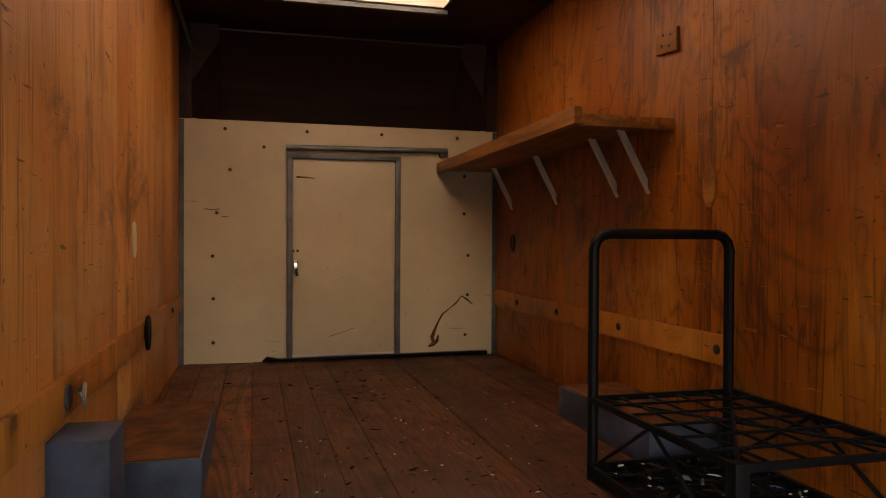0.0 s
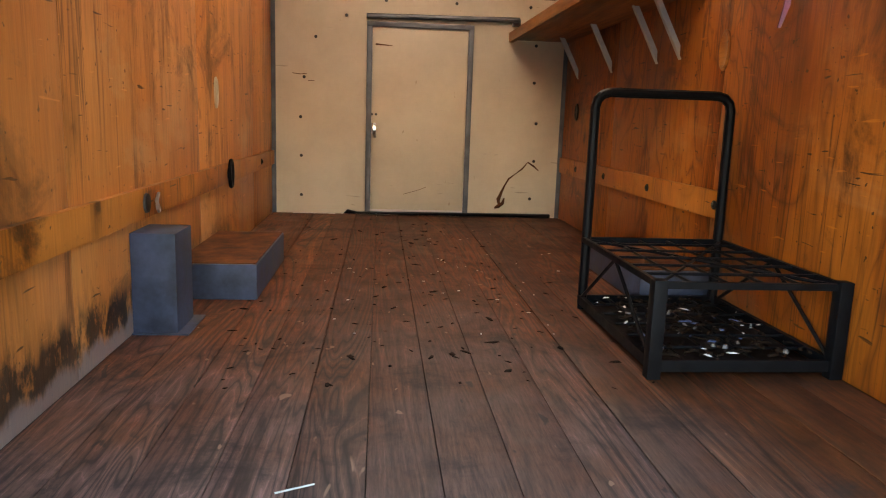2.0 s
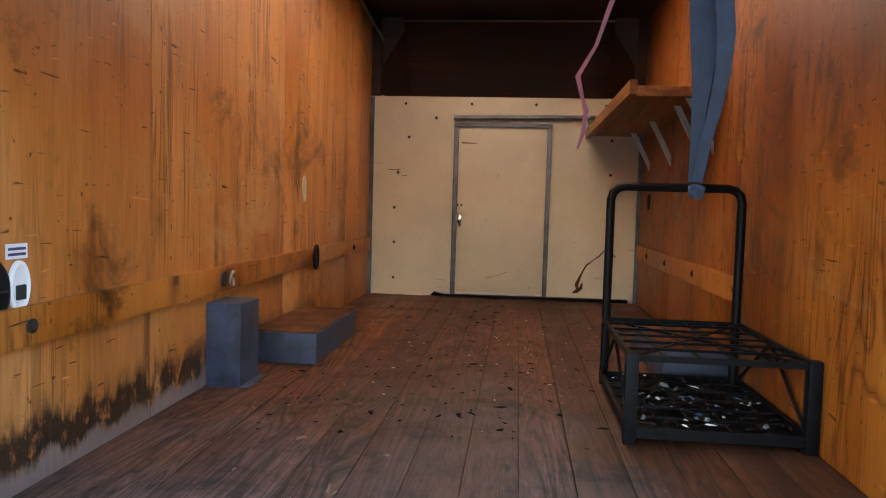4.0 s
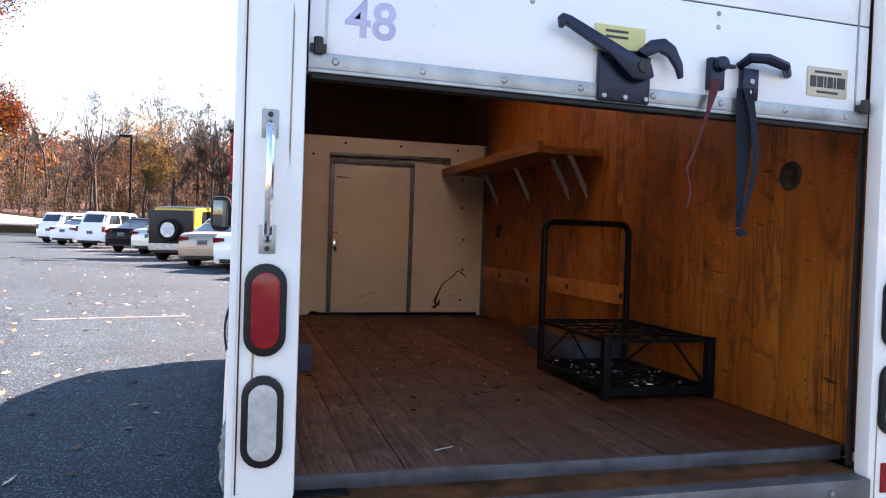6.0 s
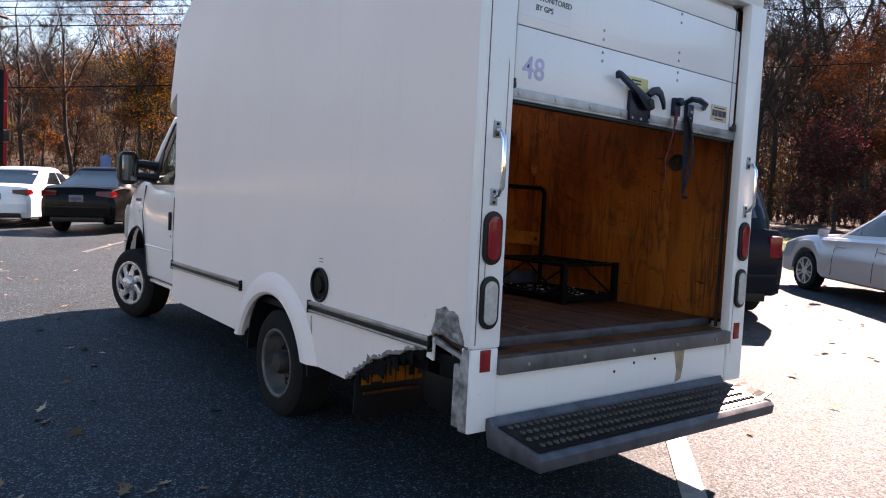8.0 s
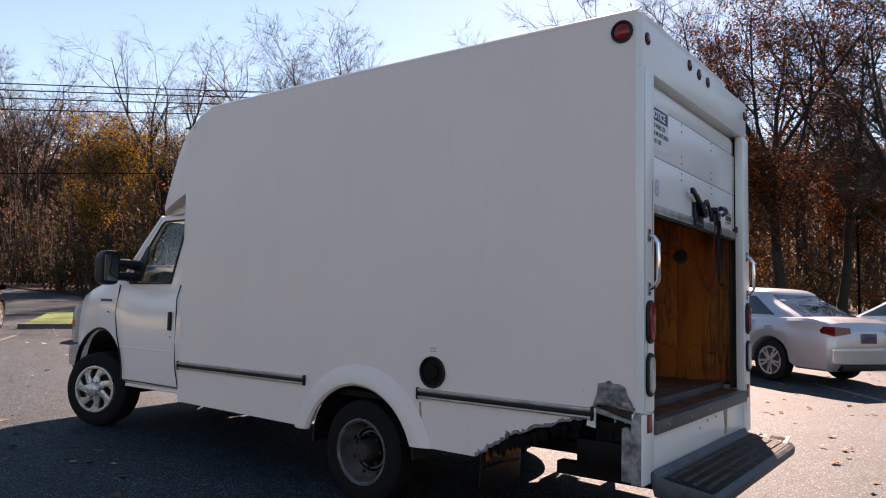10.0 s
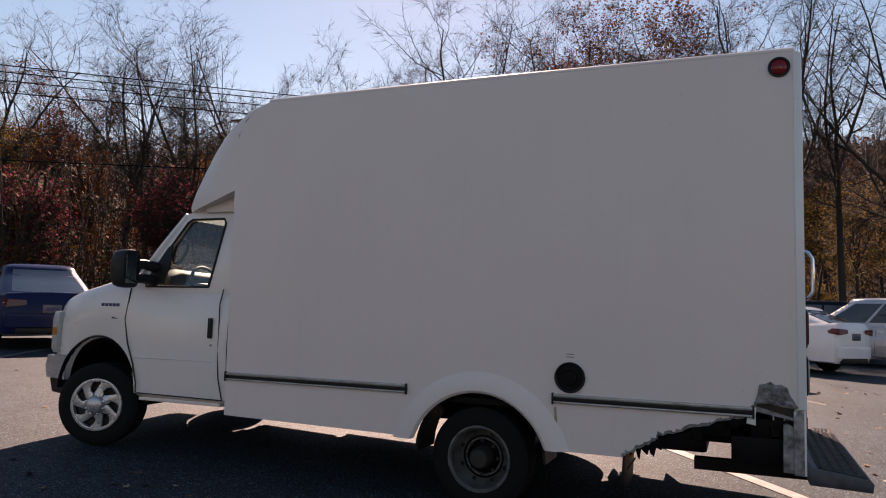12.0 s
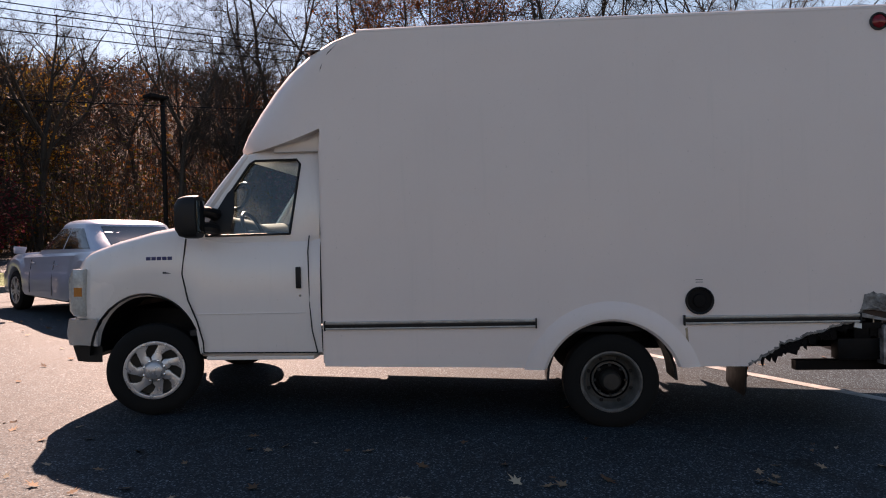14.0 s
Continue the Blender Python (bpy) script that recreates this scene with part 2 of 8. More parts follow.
def plank_mat():
    """Worn pine floor: bold light and dark grain, trodden film tinted with door daylight, black dirt in patches."""
    m, n, l, b = shader("worn_floor_board")
    v0 = coords(n, l)
    info = n.new("ShaderNodeObjectInfo")
    shift = n.new("ShaderNodeVectorMath")
    shift.operation = "MULTIPLY_ADD"
    shift.inputs[1].default_value = (7.3, 11.1, 5.7)
    l.new(info.outputs["Random"], shift.inputs[0])
    l.new(v0, shift.inputs[2])
    mp = n.new("ShaderNodeMapping")
    mp.inputs["Scale"].default_value = (1, 0.085, 1)
    l.new(shift.outputs["Vector"], mp.inputs["Vector"])
    v = mp.outputs["Vector"]
    field = noise_tex(n, l, v, 5.0, 3, 0.5, 0.8)
    mul = n.new("ShaderNodeMath")
    mul.operation = "MULTIPLY"
    mul.inputs[1].default_value = 36.0
    l.new(field, mul.inputs[0])
    saw = n.new("ShaderNodeMath")
    saw.operation = "PINGPONG"
    saw.inputs[1].default_value = 1.0
    l.new(mul.outputs[0], saw.inputs[0])
    fibre = noise_tex(n, l, v, 130, 4, 0.75)
    warm = ramp(n, l, noise_tex(n, l, v, 3.0, 5, 0.6), [(0.3, (0.075, 0.016, 0.0035)), (0.55, (0.118, 0.029, 0.007)), (0.75, (0.19, 0.060, 0.017))])
    # trodden grey film, with the door's bluish daylight painted in, strongest by the door
    sep = n.new("ShaderNodeSeparateXYZ")
    l.new(v0, sep.inputs[0])
    near = n.new("ShaderNodeMapRange")
    near.inputs["From Min"].default_value = 0.2
    near.inputs["From Max"].default_value = 2.4
    near.inputs["To Min"].default_value = 0.23
    near.inputs["To Max"].default_value = -0.24
    l.new(sep.outputs["Y"], near.inputs["Value"])
    worn = n.new("ShaderNodeMath")
    worn.operation = "ADD"
    l.new(noise_tex(n, l, v0, 2.2, 8, 0.68), worn.inputs[0])
    # the film thins out towards the right wall
    thin_right = n.new("ShaderNodeMapRange")
    thin_right.inputs["From Min"].default_value = 0.25
    thin_right.inputs["From Max"].default_value = 0.75
    thin_right.inputs["To Min"].default_value = 0.0
    thin_right.inputs["To Max"].default_value = -0.3
    l.new(sep.outputs["X"], thin_right.inputs["Value"])
    both = n.new("ShaderNodeMath")
    both.operation = "ADD"
    l.new(near.outputs["Result"], both.inputs[0])
    l.new(thin_right.outputs["Result"], both.inputs[1])
    l.new(both.outputs[0], worn.inputs[1])
    col = mixc(n, l, ramp(n, l, worn.outputs[0], [(0.42, gray(0.0)), (0.70, gray(0.82))]), warm, (0.098, 0.052, 0.044))
    # the grain shows through both: pale early wood, hard dark late wood
    where = ramp(n, l, noise_tex(n, l, v, 2.3, 3, 0.5), [(0.35, gray(0.25)), (0.6, gray(1.0))])
    rings = ramp(n, l, saw.outputs[0], [(0.0, gray(2.0)), (0.10, gray(1.35)), (0.50, gray(1.0)), (0.78, gray(0.75)), (0.90, gray(0.34)), (1.0, gray(0.28))])
    col = mixc(n, l, 1.0, col, mixc(n, l, where, gray(0.9), rings), "MULTIPLY")
    col = mixc(n, l, 1.0, col, ramp(n, l, fibre, [(0.28, gray(0.38)), (0.62, gray(1.2))]), "MULTIPLY")
    tone = ramp(n, l, info.outputs["Random"], [(0.0, gray(0.66)), (1.0, gray(1.12))])
    col = mixc(n, l, 1.0, col, tone, "MULTIPLY")
    # dirt and dark spills
    dirt = noise_tex(n, l, v0, 3.6, 9, 0.75, 0.4)
    col = mixc(n, l, ramp(n, l, dirt, [(0.53, gray(0.0)), (0.66, gray(0.75))]), col, (0.016, 0.010, 0.008))
    mark = noise_tex(n, l, coords(n, l, (1, 0.35, 1), (0, 0, 0.5)), 26.0, 2, 0.5, 0.6)
    col = mixc(n, l, ramp(n, l, mark, [(0.70, gray(0.0)), (0.74, gray(0.8))]), col, (0.012, 0.009, 0.008))
    col = mixc(n, l, ramp(n, l, mark, [(0.245, gray(0.6)), (0.28, gray(0.0))]), col, (0.30, 0.17, 0.11))
    l.new(col, b.inputs["Base Color"])
    l.new(ramp(n, l, dirt, [(0.3, gray(0.5)), (0.7, gray(0.72))]), b.inputs["Roughness"])
    b.inputs["Specular IOR Level"].default_value = 0.35
    bumped(n, l, b, fibre, 0.4, 0.002)
    return m


def asphalt_mat():
    m, n, l, b = shader("asphalt")
    v = coords(n, l)
    stone = n.new("ShaderNodeTexVoronoi")
    stone.inputs["Scale"].default_value = 115.0
    l.new(v, stone.inputs["Vector"])
    pick = n.new("ShaderNodeSeparateColor")
    l.new(stone.outputs["Color"], pick.inputs[0])
    grit = noise_tex(n, l, v, 160, 3, 0.7)
    broad = noise_tex(n, l, v, 0.35, 6, 0.6)
    mid = noise_tex(n, l, v, 3.0, 6, 0.65)
    clump = noise_tex(n, l, v, 55.0, 4, 0.75)
    col = ramp(n, l, pick.outputs[0], [(0.0, (0.0055, 0.013, 0.019)), (0.5, (0.0112, 0.0248, 0.035)), (0.85, (0.0235, 0.0455, 0.058)), (1.0, (0.14, 0.21, 0.24))])
    col = mixc(n, l, 1.0, col, ramp(n, l, clump, [(0.33, gray(0.55)), (0.66, gray(1.35))]), "MULTIPLY")
    col = mixc(n, l, 1.0, col, ramp(n, l, grit, [(0.3, gray(0.7)), (0.7, gray(1.2))]), "MULTIPLY")
    col = mixc(n, l, 1.0, col, ramp(n, l, broad, [(0.3, gray(0.72)), (0.7, gray(1.12))]), "MULTIPLY")
    col = mixc(n, l, 1.0, col, ramp(n, l, mid, [(0.32, gray(0.75)), (0.6, gray(1.05))]), "MULTIPLY")
    crack = n.new("ShaderNodeTexVoronoi")
    crack.feature = "DISTANCE_TO_EDGE"
    crack.inputs["Scale"].default_value = 0.23
    warp = n.new("ShaderNodeVectorMath")
    warp.operation = "ADD"
    nz = n.new("ShaderNodeTexNoise")
    nz.inputs["Scale"].default_value = 0.8
    nz.inputs["Detail"].default_value = 6
    l.new(v, nz.inputs["Vector"])
    l.new(v, warp.inputs[0])
    l.new(nz.outputs["Color"], warp.inputs[1])
    l.new(warp.outputs[0], crack.inputs["Vector"])
    line = ramp(n, l, crack.outputs["Distance"], [(0.0, gray(0.45)), (0.006, gray(1.0))])
    col = mixc(n, l, 1.0, col, line, "MULTIPLY")
    l.new(col, b.inputs["Base Color"])
    l.new(ramp(n, l, pick.outputs[1], [(0.0, gray(0.68)), (0.6, gray(0.78)), (1.0, gray(0.90))]), b.inputs["Roughness"])
    b.inputs["Specular IOR Level"].default_value = 0.2
    bumped(n, l, b, clump, 0.35, 0.004)
    return m


def glass_mat(name, tint=(0.6, 0.7, 0.69)):
    """Thin tinted glass: clear to see through, with a glossy face."""
    m, n, l, b = shader(name)
    clear = n.new("ShaderNodeBsdfTransparent")
    clear.inputs["Color"].default_value = (*tint, 1)
    gloss = n.new("ShaderNodeBsdfGlossy")
    gloss.inputs["Roughness"].default_value = 0.02
    mx = n.new("ShaderNodeMixShader")
    mx.inputs[0].default_value = 0.07
    l.new(clear.outputs[0], mx.inputs[1])
    l.new(gloss.outputs[0], mx.inputs[2])
    l.new(mx.outputs[0], n["Material Output"].inputs["Surface"])
    return m


def leaf_mat(name, stops, trans=0.35):
    """Leaves whose tone varies from leaf to leaf."""
    m, n, l, b = shader(name)
    g = n.new("ShaderNodeNewGeometry")
    c = ramp(n, l, g.outputs["Random Per Island"], stops)
    l.new(c, b.inputs["Base Color"])
    b.inputs["Roughness"].default_value = 0.75
    b.inputs["Specular IOR Level"].default_value = 0.08
    t = n.new("ShaderNodeBsdfTranslucent")
    l.new(c, t.inputs["Color"])
    mx = n.new("ShaderNodeMixShader")
    mx.inputs[0].default_value = trans
    l.new(b.outputs[0], mx.inputs[1])
    l.new(t.outputs[0], mx.inputs[2])
    l.new(mx.outputs[0], n["Material Output"].inputs["Surface"])
    return m


def white_mat(name, col=(0.80, 0.79, 0.765), rust=0.0, rough=0.3, gloss=0.5):
    """White fibreglass or paint with faint road film, runs and (where asked) rust bleeding."""
    m, n, l, b = shader(name)
    v = coords(n, l)
    film = noise_tex(n, l, v, 1.1, 6, 0.6)
    runs = noise_tex(n, l, coords(n, l, (9, 9, 0.5)), 2.0, 5, 0.6)
    speck = noise_tex(n, l, v, 45, 3, 0.6)
    c = mixc(n, l, ramp(n, l, film, [(0.35, gray(0.0)), (0.8, gray(0.30))]), col, tuple(k * 0.86 for k in col))
    c = mixc(n, l, ramp(n, l, runs, [(0.58, gray(0.0)), (0.85, gray(0.18))]), c, (0.55, 0.52, 0.47))
    c = mixc(n, l, ramp(n, l, speck, [(0.68, gray(0.0)), (0.75, gray(0.35))]), c, (0.42, 0.38, 0.33))
    if rust:
        spots = noise_tex(n, l, v, 7.0, 7, 0.7)
        c = mixc(n, l, ramp(n, l, spots, [(0.66, gray(0.0)), (0.72, gray(rust))]), c, (0.25, 0.13, 0.06))
    l.new(c, b.inputs["Base Color"])
    l.new(ramp(n, l, film, [(0.3, gray(rough - 0.08)), (0.7, gray(rough + 0.12))]), b.inputs["Roughness"])
    b.inputs["Coat Weight"].default_value = gloss
    b.inputs["Coat Roughness"].default_value = 0.10
    wavy = noise_tex(n, l, v, 2.5, 2, 0.4)
    bumped(n, l, b, wavy, 0.06, 0.02)
    return m


def translucent_mat(name, col):
    m, n, l, b = shader(name)
    t = n.new("ShaderNodeBsdfTranslucent")
    t.inputs["Color"].default_value = (*col, 1)
    mx = n.new("ShaderNodeMixShader")
    mx.inputs[0].default_value = 0.85
    b.inputs["Base Color"].default_value = (*col, 1)
    l.new(b.outputs[0], mx.inputs[1])
    l.new(t.outputs[0], mx.inputs[2])
    l.new(mx.outputs[0], n["Material Output"].inputs["Surface"])
    return m


MAT = {
    "asphalt": asphalt_mat(),
    "white": white_mat("white_fibreglass", (0.82, 0.70, 0.655), rough=0.5, gloss=0.12),
    "white_worn": white_mat("worn_white_paint", rust=0.7, rough=0.4),
    "cab_white": white_mat("white_cab_paint", (0.82, 0.74, 0.70), rough=0.2),
    "door_white": white_mat("white_roll_door", (0.80, 0.80, 0.80), rust=0.15, rough=0.35),
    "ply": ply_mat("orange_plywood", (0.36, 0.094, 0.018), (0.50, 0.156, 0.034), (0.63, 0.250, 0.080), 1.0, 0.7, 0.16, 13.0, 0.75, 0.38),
    # right wall's redder sheets, with that side's dimmer light put into the colour
    "ply_red": ply_mat("shaded_red_brown_plywood", (0.135, 0.021, 0.002), (0.26, 0.055, 0.004), (0.39, 0.106, 0.010), 0.75, 0.75, 0.26, 40.0, 0.28, 0.7),
    "ply_rail": ply_mat("plywood_rail", (0.17, 0.036, 0.004), (0.34, 0.086, 0.009), (0.48, 0.155, 0.026), 1.2, 0.9, 0.6, 9.0, 0.35, 0.3),
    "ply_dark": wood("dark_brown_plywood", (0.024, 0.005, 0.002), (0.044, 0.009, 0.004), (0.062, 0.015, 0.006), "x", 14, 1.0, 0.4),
    "shelf_wood": wood("shelf_board", (0.20, 0.052, 0.009), (0.33, 0.103, 0.018), (0.44, 0.165, 0.040), "y", 12, 1.2, 0.35),
    "plank": plank_mat(),
    "panel": scuffed("cream_painted_panel", (0.57, 0.465, 0.33)),
    "galv": plain("galvanised_steel", (0.40, 0.41, 0.41), 0.42, 0.8, 0.35, 9, 0.1),
    "bright_steel": plain("bright_zinc_steel", (0.66, 0.66, 0.64), 0.55, 0.3, 0.2, 9, 0.1),
    "galv_dull": plain("dull_bumper_steel", (0.15, 0.155, 0.165), 0.5, 0.7, 0.4, 8, 0.15),
    "dull_lip": plain("dull_rim_edge", (0.16, 0.16, 0.155), 0.5, 0.4, 0.5, 12, 0.2),
    "bumper_steel": plain("dark_bumper_steel", (0.10, 0.108, 0.125), 0.55, 0.6, 0.5, 9, 0.2),
    "steel_dark": plain("dirty_dark_steel", (0.05, 0.045, 0.04), 0.6, 0.5, 0.4, 10, 0.2),
    "rust": plain("rusty_steel", (0.15, 0.048, 0.016), 0.9, 0.0, 0.7, 11, 0.4, spec=0.2),
    "box_blue": plain("blue_grey_steel", (0.046, 0.060, 0.100), 0.6, 0.1, 0.7, 9, 0.2),
    "black": plain("black_plastic", (0.008, 0.008, 0.009), 0.45, 0, 0.3, 20, 0.15, spec=0.3),
    "black_metal": plain("black_painted_steel", (0.005, 0.005, 0.006), 0.5, 0.0, 0.4, 18, 0.15, spec=0.12),
    "rubber": plain("tyre_rubber", (0.009, 0.009, 0.009), 0.85, 0, 0.3, 14, 0.4, spec=0.2),
    "car_lamp": plain("dark_red_car_lamp", (0.13, 0.003, 0.005), 0.15, 0, 0.2, 30, 0.1, coat=0.4, spec=0.3),
    "mirror": plain("dark_mirror_glass", (0.16, 0.18, 0.18), 0.06, 1.0, 0.08, 6, 0.0, spread=0.02),
    "tread_steel": plain("worn_tread_steel", (0.085, 0.072, 0.062), 0.6, 0.4, 0.6, 14, 0.3),
    "chrome": plain("chrome", (0.75, 0.76, 0.78), 0.12, 1.0, 0.08, 6, 0.0, spread=0.05),
    "alloy": plain("silver_wheel_paint", (0.5, 0.5, 0.51), 0.3, 0.6, 0.15, 9, 0.05),
    "steel_wheel": plain("grey_steel_wheel", (0.11, 0.107, 0.10), 0.8, 0.0, 0.5, 9, 0.1, spec=0.15),
    "glass": glass_mat("cab_glass", (0.78, 0.89, 0.87)),
    "dark_glass": plain("tinted_car_glass", (0.006, 0.010, 0.014), 0.03, 0, 0.1, 3, 0.0, spread=0.01, spec=1.0),
    "red_lens": plain("red_lamp_lens", (0.30, 0.003, 0.008), 0.2, 0, 0.2, 30, 0.3, coat=0.35, spec=0.3),
    "clear_lens": plain("clear_lamp_lens", (0.48, 0.47, 0.44), 0.2, 0, 0.2, 40, 0.4, coat=0.5),
    "amber": plain("amber_lens", (0.55, 0.16, 0.02), 0.2, 0, 0.1, 30, 0.1, coat=0.5),
    "latch": plain("dark_blue_latch_steel", (0.009, 0.017, 0.040), 0.32, 0.5, 0.4, 25, 0.2),
    "strap": plain("grey_webbing_strap", (0.016, 0.019, 0.028), 0.9, 0, 0.3, 40, 0.4, spec=0.2),
    "red_strap": plain("faded_red_strap", (0.12, 0.012, 0.015), 0.85, 0, 0.4, 40, 0.3),
    "grille": plain("dark_interior_trim", (0.022, 0.022, 0.025), 0.6, 0, 0.2, 10, 0.1),
    "seat": plain("grey_seat_cloth", (0.05, 0.05, 0.055), 0.9, 0, 0.2, 20, 0.2),
    "white_line": plain("worn_white_road_paint", (0.33, 0.33, 0.325), 0.8, 0, 0.5, 6, 0.2),
    "faded_line": plain("faded_road_paint", (0.12, 0.122, 0.125), 0.8, 0, 0.6, 5, 0.2),
    "stain": plain("brown_rust_stain", (0.40, 0.29, 0.19), 0.6, 0, 0.4, 14, 0.1),
    "crumb": plain("dark_leaf_crumbs", (0.020, 0.010, 0.006), 0.95, 0, 0.6, 30, 0.3, spec=0.1),
    "kerb": plain("concrete_kerb", (0.17, 0.165, 0.155), 0.85, 0, 0.25, 5, 0.3),
    "scar": plain("torn_fibreglass", (0.27, 0.255, 0.24), 0.9, 0, 0.7, 26, 0.9),
    "scraped": plain("scraped_dirty_steel", (0.36, 0.34, 0.33), 0.7, 0.1, 0.75, 16, 0.5, fine=35),
    "notice": plain("white_notice_sheet", (0.78, 0.78, 0.79), 0.4, 0, 0.06, 4, 0.0),
    "navy_ink": plain("navy_print", (0.035, 0.04, 0.13), 0.5, 0, 0.1, 8, 0.0),
    "black_ink": plain("black_print", (0.03, 0.03, 0.035), 0.5, 0, 0.1, 8, 0.0),
    "number_ink": plain("faded_lilac_number", (0.50, 0.47, 0.66), 0.4, 0, 0.15, 14, 0.0),
    "orange_ink": plain("orange_print", (0.42, 0.13, 0.008), 0.7, 0, 0.3, 12, 0.0, spec=0.2),
    "yellow": plain("yellow_warning_label", (0.66, 0.58, 0.24), 0.5, 0, 0.1, 20, 0.0),
    "sign_red": plain("red_sign_panel", (0.27, 0.006, 0.012), 0.5, 0, 0.25, 2, 0.05, spec=0.2),
    "sign_blue": plain("faded_blue_sign", (0.05, 0.11, 0.26), 0.5, 0, 0.15, 6, 0.0),
    "skylight": translucent_mat("translucent_roof_panel", (0.52, 0.52, 0.50)),
    "bark": plain("grey_brown_bark", (0.040, 0.032, 0.027), 0.9, 0, 0.4, 3, 0.6, fine=25),
    "twig": plain("dark_twig", (0.038, 0.029, 0.024), 0.9, 0, 0.3, 2, 0.0),
}


# ---- mesh tools ----
class Geo:
    """Vertices and faces of one part."""

    def __init__(self):
        self.v, self.f = [], []

    def add(self, vs, fs):
        k = len(self.v)
        self.v += [tuple(p) for p in vs]
        self.f += [tuple(i + k for i in q) for q in fs]
        return self

    def box(self, x0, y0, z0, x1, y1, z1):
        vs = [(x, y, z) for z in (z0, z1) for x, y in ((x0, y0), (x1, y0), (x1, y1), (x0, y1))]
        return self.add(vs, [(3, 2, 1, 0), (4, 5, 6, 7), (0, 1, 5, 4), (1, 2, 6, 5), (2, 3, 7, 6), (3, 0, 4, 7)])

    def slab(self, pts, off):
        """An outline of points, given depth by the vector off."""
        k, o = len(pts), Vector(off)
        vs = [Vector(p) for p in pts] + [Vector(p) + o for p in pts]
        fs = [tuple(range(k)), tuple(range(2 * k - 1, k - 1, -1))]
        fs += [(i, i + k, (i + 1) % k + k, (i + 1) % k) for i in range(k)]
        return self.add(vs, fs)

    def tube(self, pts, radii, sides=8, caps=True):
        pts = [Vector(p) for p in pts]
        if isinstance(radii, (int, float)):
            radii = [radii] * len(pts)
        vs, fs = [], []
        up = None
        for i, (p, r) in enumerate(zip(pts, radii)):
            d = (pts[min(i + 1, len(pts) - 1)] - pts[max(i - 1, 0)])
            d = d.normalized() if d.length > 1e-9 else Vector((0, 0, 1))
            if up is None:
                a = Vector((0, 0, 1)) if abs(d.z) < 0.9 else Vector((1, 0, 0))
                up = d.cross(a).normalized()
            up = (up - d * up.dot(d))
            up = up.normalized() if up.length > 1e-6 else d.orthogonal().normalized()
            side = d.cross(up)
            for j in range(sides):
                t = 2 * math.pi * j / sides
                vs.append(p + (up * math.cos(t) + side * math.sin(t)) * r)
        for i in range(len(pts) - 1):
            for j in range(sides):
                a, b = i * sides + j, i * sides + (j + 1) % sides
                fs.append((a, b, b + sides, a + sides))
        if caps:
            fs.append(tuple(range(sides - 1, -1, -1)))
            fs.append(tuple(range((len(pts) - 1) * sides, len(pts) * sides)))
        return self.add(vs, fs)

    def lathe(self, prof, centre, axis="x", sides=24, close=False, caps=True):
        """prof: (along, radius) rows, turned round an axis through centre."""
        c = Vector(centre)
        vs, fs = [], []
        for a, r in prof:
            for j in range(sides):
                t = 2 * math.pi * j / sides
                u, w = r * math.cos(t), r * math.sin(t)
                q = {"x": (a, u, w), "y": (w, a, u), "z": (u, w, a)}[axis]
                vs.append(c + Vector(q))
        rows = len(prof)
        for i in range(rows if close else rows - 1):
            for j in range(sides):
                a, b = i * sides + j, i * sides + (j + 1) % sides
                c2, d2 = ((i + 1) % rows) * sides + (j + 1) % sides, ((i + 1) % rows) * sides + j
                fs.append((a, b, c2, d2))
        if caps and not close:
            fs.append(tuple(range(sides - 1, -1, -1)))
            fs.append(tuple(range((rows - 1) * sides, rows * sides)))
        return self.add(vs, fs)

    def loft(self, rings, closed=True, caps=True):
        k = len(rings[0])
        vs = [p for r in rings for p in r]
        fs = []
        for i in range(len(rings) - 1):
            for j in range(k if closed else k - 1):
                a, b = i * k + j, i * k + (j + 1) % k
                fs.append((a, b, b + k, a + k))
        if caps and closed:
            fs.append(tuple(range(k - 1, -1, -1)))
            fs.append(tuple(range((len(rings) - 1) * k, len(rings) * k)))
        return self.add(vs, fs)

    def moved(self, m):
        self.v = [tuple(m @ Vector(p)) for p in self.v]
        return self

    def mesh(self, name, material, bevel=0.0, smooth=True, segs=2, angle=32):
        me = bpy.data.meshes.new(name)
        bm = bmesh.new()
        vs = [bm.verts.new(p) for p in self.v]
        for q in self.f:
            try:
                bm.faces.new([vs[i] for i in q])
            except ValueError:
                pass
        bmesh.ops.recalc_face_normals(bm, faces=bm.faces)
        if bevel:
            es = [e for e in bm.edges if len(e.link_faces) == 2 and e.calc_face_angle(0) > radians(angle)]
            bmesh.ops.bevel(bm, geom=es, offset=bevel, segments=segs, profile=0.6, affect="EDGES", clamp_overlap=True)
        if smooth:
            for f in bm.faces:
                f.smooth = True
            for e in bm.edges:
                if len(e.link_faces) != 2 or e.calc_face_angle(0) > radians(angle):
                    e.smooth = False
        bm.to_mesh(me)
        bm.free()
        me.materials.append(material)
        return me


def raw_mesh(name, g, material, smooth=False):
    """A large mesh straight from its lists."""
    me = bpy.data.meshes.new(name)
    me.from_pydata(g.v, [], g.f)
    if smooth:
        me.polygons.foreach_set("use_smooth", [True] * len(me.polygons))
    me.materials.append(material)
    me.update()
    return me


def part(name, g, material, parent=None, label="", bevel=0.0, smooth=True, segs=2, angle=32):
    ob = new(name, g.mesh(name, MAT[material] if isinstance(material, str) else material, bevel, smooth, segs, angle))
    if parent is not None:
        ob.parent = parent
        ob.matrix_parent_inverse = parent.matrix_world.inverted() if parent.type != "EMPTY" else Matrix.Translation(-Vector(parent.location))
    if label:
        ob["label"] = label
    return ob


